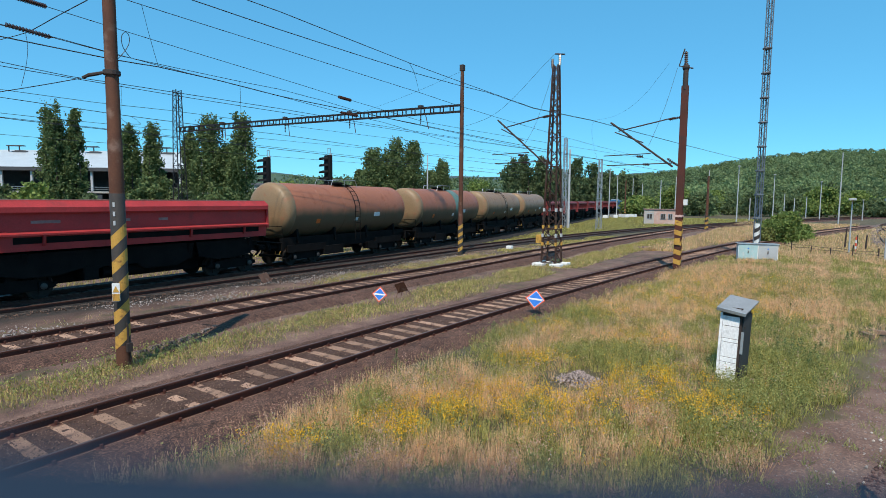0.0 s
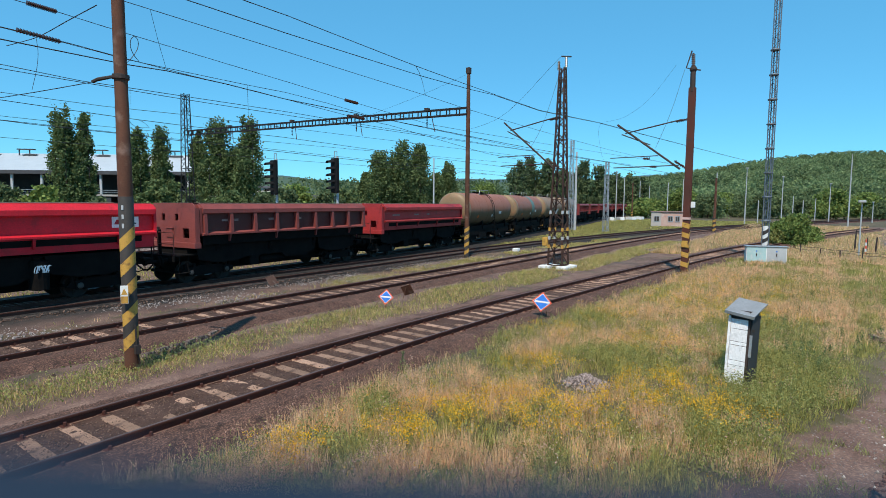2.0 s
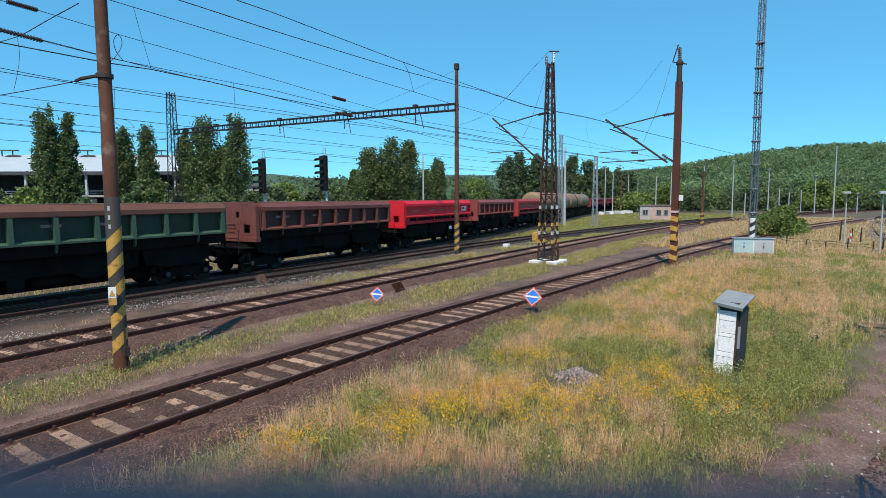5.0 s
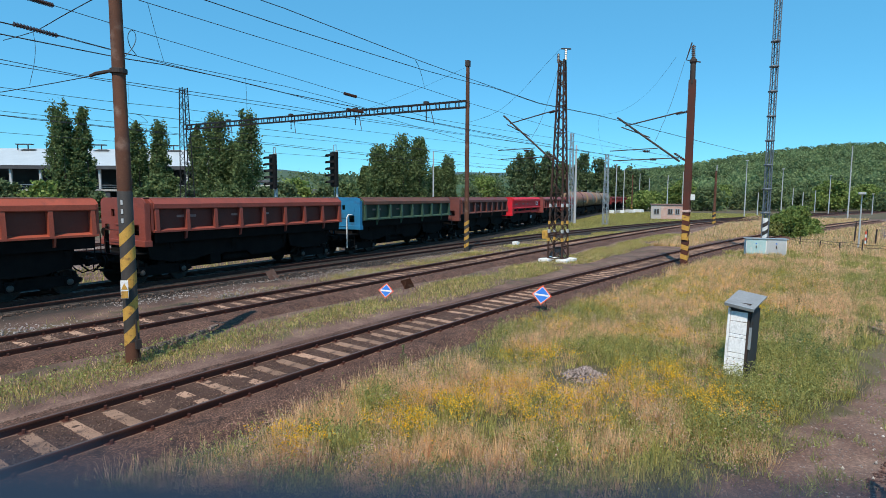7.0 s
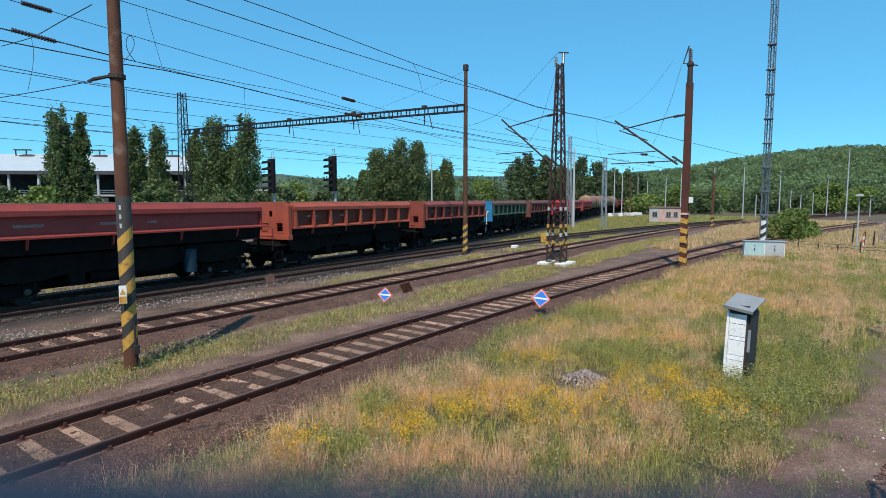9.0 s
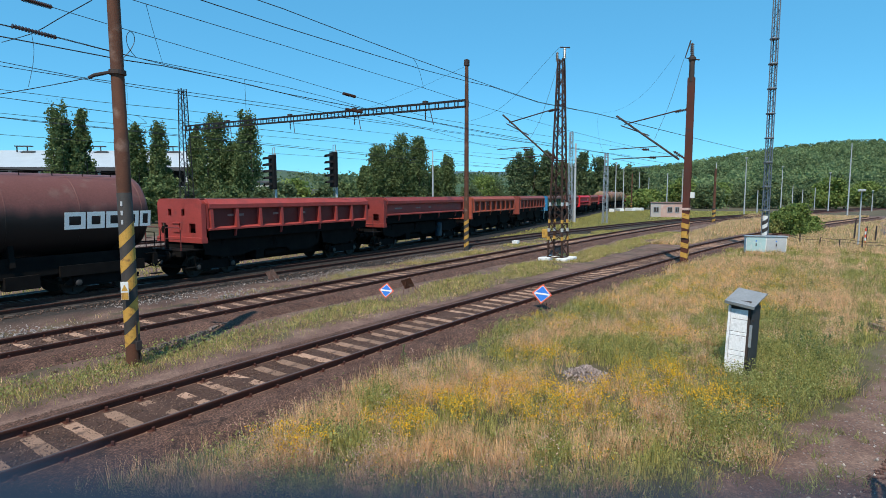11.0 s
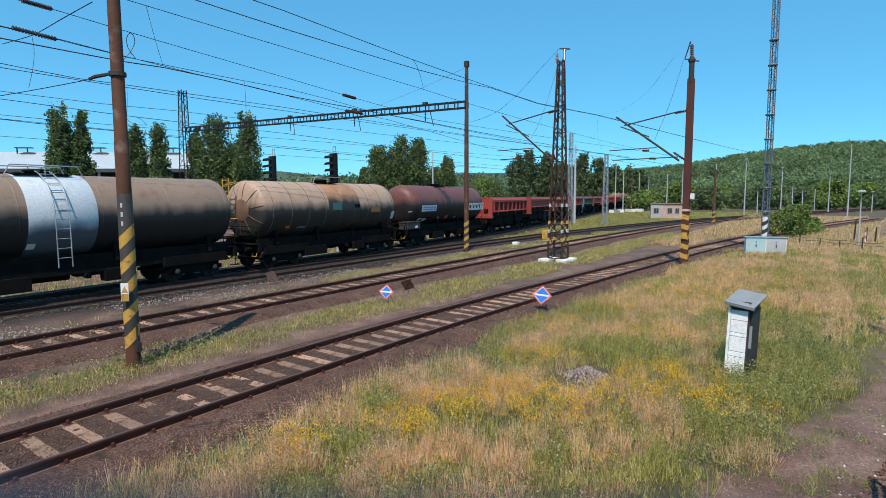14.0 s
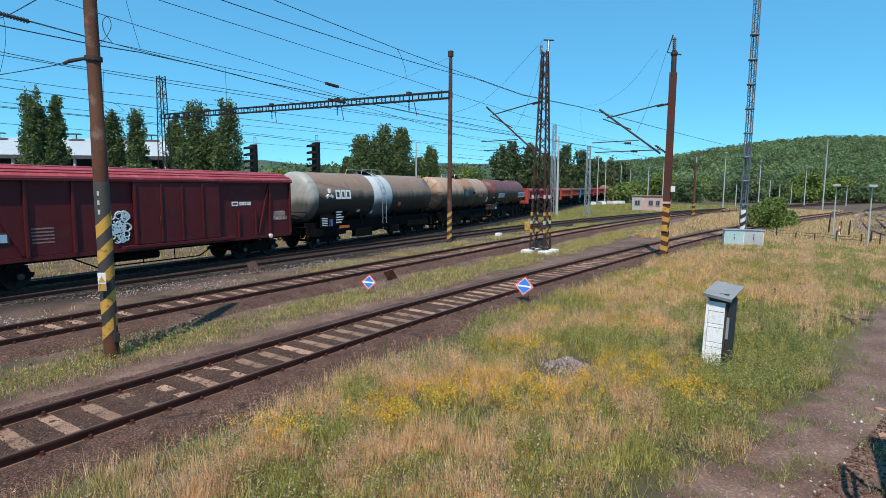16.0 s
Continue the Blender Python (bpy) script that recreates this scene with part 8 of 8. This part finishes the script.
def stones():
    rng = np.random.default_rng(21)
    bv = np.array([(1, 0, 0), (-1, 0, 0), (0, 1, 0), (0, -1, 0), (0, 0, 1), (0, 0, -1)], float)
    bf = np.array([(0, 2, 4), (2, 1, 4), (1, 3, 4), (3, 0, 4), (2, 0, 5), (1, 2, 5), (3, 1, 5), (0, 3, 5)])

    def scatter(name, x, y, z, size, mat, label):
        n = len(x)
        s = size * rng.uniform(0.5, 1.4, (n, 1, 1)) * rng.uniform(0.6, 1.1, (n, 1, 3))
        v = bv[None] * s * (1 + 0.25 * rng.normal(size=(n, len(bv), 1))) + np.stack([x, y, z], 1)[:, None, :]
        f = (bf[None] + (np.arange(n) * len(bv))[:, None, None]).reshape(-1, 3)
        tagged(new(name, raw_mesh(name, v.reshape(-1, 3), f, mat)), label, "stones", kind="stuff")

    def lie(x, y):
        return -0.27 + 0.05 * np.sin(x * 0.21) * np.sin(y * 0.33 + 1) + 0.03 * np.sin(x * 0.9 + y * 0.7)

    gravel = surf("ballast_stones", (0.085, 0.05, 0.037), (0.17, 0.11, 0.086), 6, 0.95, fine=30, bump=0.2, island=0.45)
    pale = surf("pale_grit", (0.34, 0.30, 0.28), (0.22, 0.19, 0.18), 6, 0.95, fine=30, bump=0.2, island=0.4)
    for line, n, lo, hi, half, sz in ((LINE_1, 32000, 1, 40, 2.0, 0.017), (LINE_2, 9000, 3, 40, 2.1, 0.032), (LINE_3, 7000, 6, 40, 3.0, 0.038)):
        x = lo + (hi - lo) * rng.uniform(0, 1, n) ** 1.5
        off = rng.uniform(-half, half, n)
        y = np.interp(x, line[:, 0], line[:, 1]) + off
        z = np.where(np.abs(off) < 0.66, -0.143, -0.165) if sz < 0.035 else np.full(n, -0.165)
        z = np.where(np.abs(off) < 1.35, z, -0.165 - (np.abs(off) - 1.35) * 0.25)
        scatter("ballast", x, y, z, sz, gravel, "loose brown ballast stones along the track")
    x = 5 + 40 * rng.uniform(0, 1, 6000) ** 1.4
    y = np.interp(x, LINE_3[:, 0], LINE_3[:, 1]) + rng.uniform(-4.2, -0.9, 6000)
    keep = field_noise(x, y, 0.9, 61) > 0.35
    scatter("rubble", x[keep], y[keep], np.full(keep.sum(), -0.245), 0.035, pale, "pale rubble strewn beside the running line")
    x = 5 + 18 * rng.uniform(0, 1, 9000) ** 1.4
    edge = np.where(x > 9.5, 0.2 - 0.16 * (x - 9.5) - 0.6 * np.clip((x - 10.5) / 2.5, 0, 1), 0.2 + 0.35 * (9.5 - x))
    y = edge + 0.3 - rng.uniform(0, 1, 9000) ** 0.8 * 4.5
    scatter("grit", x, y, lie(x, y) + 0.003, 0.013, pale, "scattered grit on the bare way")
    n = 3200
    x = 6.5 + 16 * rng.uniform(0, 1, n) ** 1.3
    y = -0.72 - 0.3 * (x - 9.1) - rng.exponential(0.55, n)
    scatter("clods", x, y, lie(x, y) + 0.006, 0.026, surf("red_brown_clods", (0.16, 0.083, 0.062), (0.09, 0.047, 0.036), 6, 0.95, fine=30, bump=0.2, island=0.5), "reddish clods and stones along the bare way")
    n = 140
    x = 7 + 14 * rng.uniform(0, 1, n)
    y = -0.3 - 0.3 * (x - 9.1) - rng.exponential(0.7, n)
    scatter("pale_stones", x, y, lie(x, y) + 0.012, 0.03, surf("pale_stone", (0.62, 0.56, 0.5), (0.45, 0.4, 0.36), 6, 0.9, island=0.3), "few pale stones on the bare way")
    n = 1500
    x, y = 11.1 + rng.normal(0, 0.16, n), 3.92 + rng.normal(0, 0.18, n)
    scatter("rubble", x, y, -0.25 + rng.uniform(0, 1, n) * (0.05 + 0.19 * np.exp(-((x - 11.1) ** 2 + (y - 3.92) ** 2) / 0.06)), 0.03, surf("dusty_rubble", (0.34, 0.27, 0.25), (0.25, 0.2, 0.18), 6, 0.95, fine=30, bump=0.2, island=0.3), "small heap of pale rubble in the grass")
    x, y = 7.3 + rng.normal(0, 0.7, 60), 13.3 + rng.normal(0, 0.25, 60)
    scatter("rubble", x, y, np.full(60, -0.26), 0.06, gravel, "overgrown stones by the rusty pole")


stones()


def cable_trough():
    """A broken, half-buried line of concrete edging by the rusty pole."""
    t = thing("concrete_edging", "broken half-buried concrete edging overgrown with weeds", "edging")
    rng = random.Random(8)
    for k in range(7):
        f = (k + 0.5) / 7
        x, y = 6.75 + 3.2 * f, 13.35 + 1.15 * f
        l = rng.uniform(0.17, 0.24)
        m = Mesh().prism([(-l, -0.15), (l, -0.15), (l - 0.02, 0.02), (l - 0.06, 0.045), (-l + 0.05, 0.05), (-l, 0.01)], "y", -0.07, 0.07)
        part("slab", m, BALLAST_GREY, t, at=pose(x, y, -0.235 + rng.uniform(-0.02, 0.025), rng.uniform(-14, 4), rng.uniform(-7, 7), 19.5 + rng.uniform(-8, 8)))


cable_trough()


def way_litter():
    """Broken timber and brick on the bare way."""
    for x, y, l, r in ((19.9, -1.45, 0.7, 20), (20.5, -1.75, 0.5, 75)):
        tagged(part("timber", Mesh().box(-l / 2, l / 2, -0.07, 0.07, 0, 0.12, 0.012), surf("rotten_timber", (0.30, 0.20, 0.14), (0.2, 0.13, 0.1), 4, 0.9, bump=0.4), at=pose(x, y, -0.28, 0, 3, r)), "short piece of broken timber on the ground", "timber", "timber pieces")
    rng = random.Random(2)
    for k in range(14):
        x = rng.uniform(9, 14)
        tagged(part("brick_piece", Mesh().box(-0.07, 0.07, -0.05, 0.05, -0.02, 0.06, 0.01), SLEEPER, at=pose(x, -1.1 - 0.06 * (x - 9) - rng.uniform(0, 0.9), -0.27, rng.uniform(-20, 20), rng.uniform(-20, 20), rng.uniform(0, 180))), "broken brick piece on the bare way", "brick", "brick pieces")


way_litter()


# ---- the vehicle that carries the camera ----
def shunter():
    """The end of a shunting engine: cab with the window ledge under the lens, and a narrow bonnet with a rail before it."""
    w = thing("shunting_engine", "dark blue shunting engine with cab and narrow bonnet", "locomotive")
    blue = surf("dark_blue_paint", (0.018, 0.032, 0.055), (0.024, 0.040, 0.066), 2, 0.9, bump=0.0, spec=0.05)
    part("cab", Mesh().box(-3.2, -0.12, -3.0, -0.22, 1.2, 4.25, 0.06), blue, w)
    part("bonnet", Mesh().box(-0.12, 8.75, -2.9, -1.82, 1.2, 2.75, 0.08), blue, w)
    part("running_board", Mesh().box(-3.2, 8.95, -3.0, -1.5, 0.9, 1.2, 0.02), UNDER, w)
    part("hand_rail", Mesh().line([(7.75, -1.5, 1.2), (7.75, -1.32, 1.3), (7.75, -1.3, 2.0), (7.62, -1.3, 2.15), (7.0, -1.3, 2.15), (6.9, -1.3, 2.0), (6.9, -1.32, 1.3), (6.9, -1.5, 1.2)], 0.035).tube((7.75, -1.3, 1.7), (6.9, -1.3, 1.7), 0.025, seg=8), UNDER, w)
    part("step", Mesh().box(6.9, 7.75, -1.62, -1.3, 0.42, 0.47, 0.01).box(6.9, 6.95, -1.6, -1.5, 0.42, 0.95).box(7.7, 7.75, -1.6, -1.5, 0.42, 0.95), UNDER, w)
    for x in (-2.0, 0.6, 4.6, 6.9):
        part("wheel", Mesh().turned((x, -1.2, 0.2), (0, 1, 0), [(0, 0.48), (0.12, 0.46), (0.13, 0.3)], 20), WHEEL, w)
    part("ledge_arm", Mesh().box(-0.2, -0.05, -0.24, -0.02, 3.44, 3.5), blue, w)
    f = Vector((0.828 * 0.996, 0.5606 * 0.996, -0.089))
    r = Vector((0.5606, -0.828, 0.0))
    u = r.cross(f)
    c = Vector(EYE) + f * 0.030 - u * 0.0224
    m = Matrix((r, f, u)).transposed().to_4x4()
    m.translation = c
    part("window_ledge", Mesh().box(-0.12, 0.12, -0.006, 0.006, -0.05, 0.0085, 0.003), blue, w, "dark rim of the lowered window", at=m @ pose(0, 0, 0, 0, 2.0, 0))


shunter()


# ---- movement ----
def motions():
    ts = [k * STEP for k in range(int(16 / STEP) + 1)]
    for w, mid, base in MOVING:
        rows = []
        for t in ts:
            s = mid + gone(t)
            a, b = on_line(s - base), on_line(s + base)
            c = (a + b) / 2
            rows.append((t, pose(c.x, c.y, 0, 0, 0, math.degrees(math.atan2(b.y - a.y, b.x - a.x)))))
        walk(w, rows)
    for ws, w, a in AXLES:
        mid = next(m for o, m, _ in MOVING if o == w)
        if not -110 < mid < 30:
            continue
        rows = []
        for k in range(0, 481, 2):
            t = k / 30
            rows.append((t, pose(a, 0, 0.458) @ Matrix.Rotation(gone(t) / 0.458, 4, "Y")))
        walk(ws, rows)


motions()
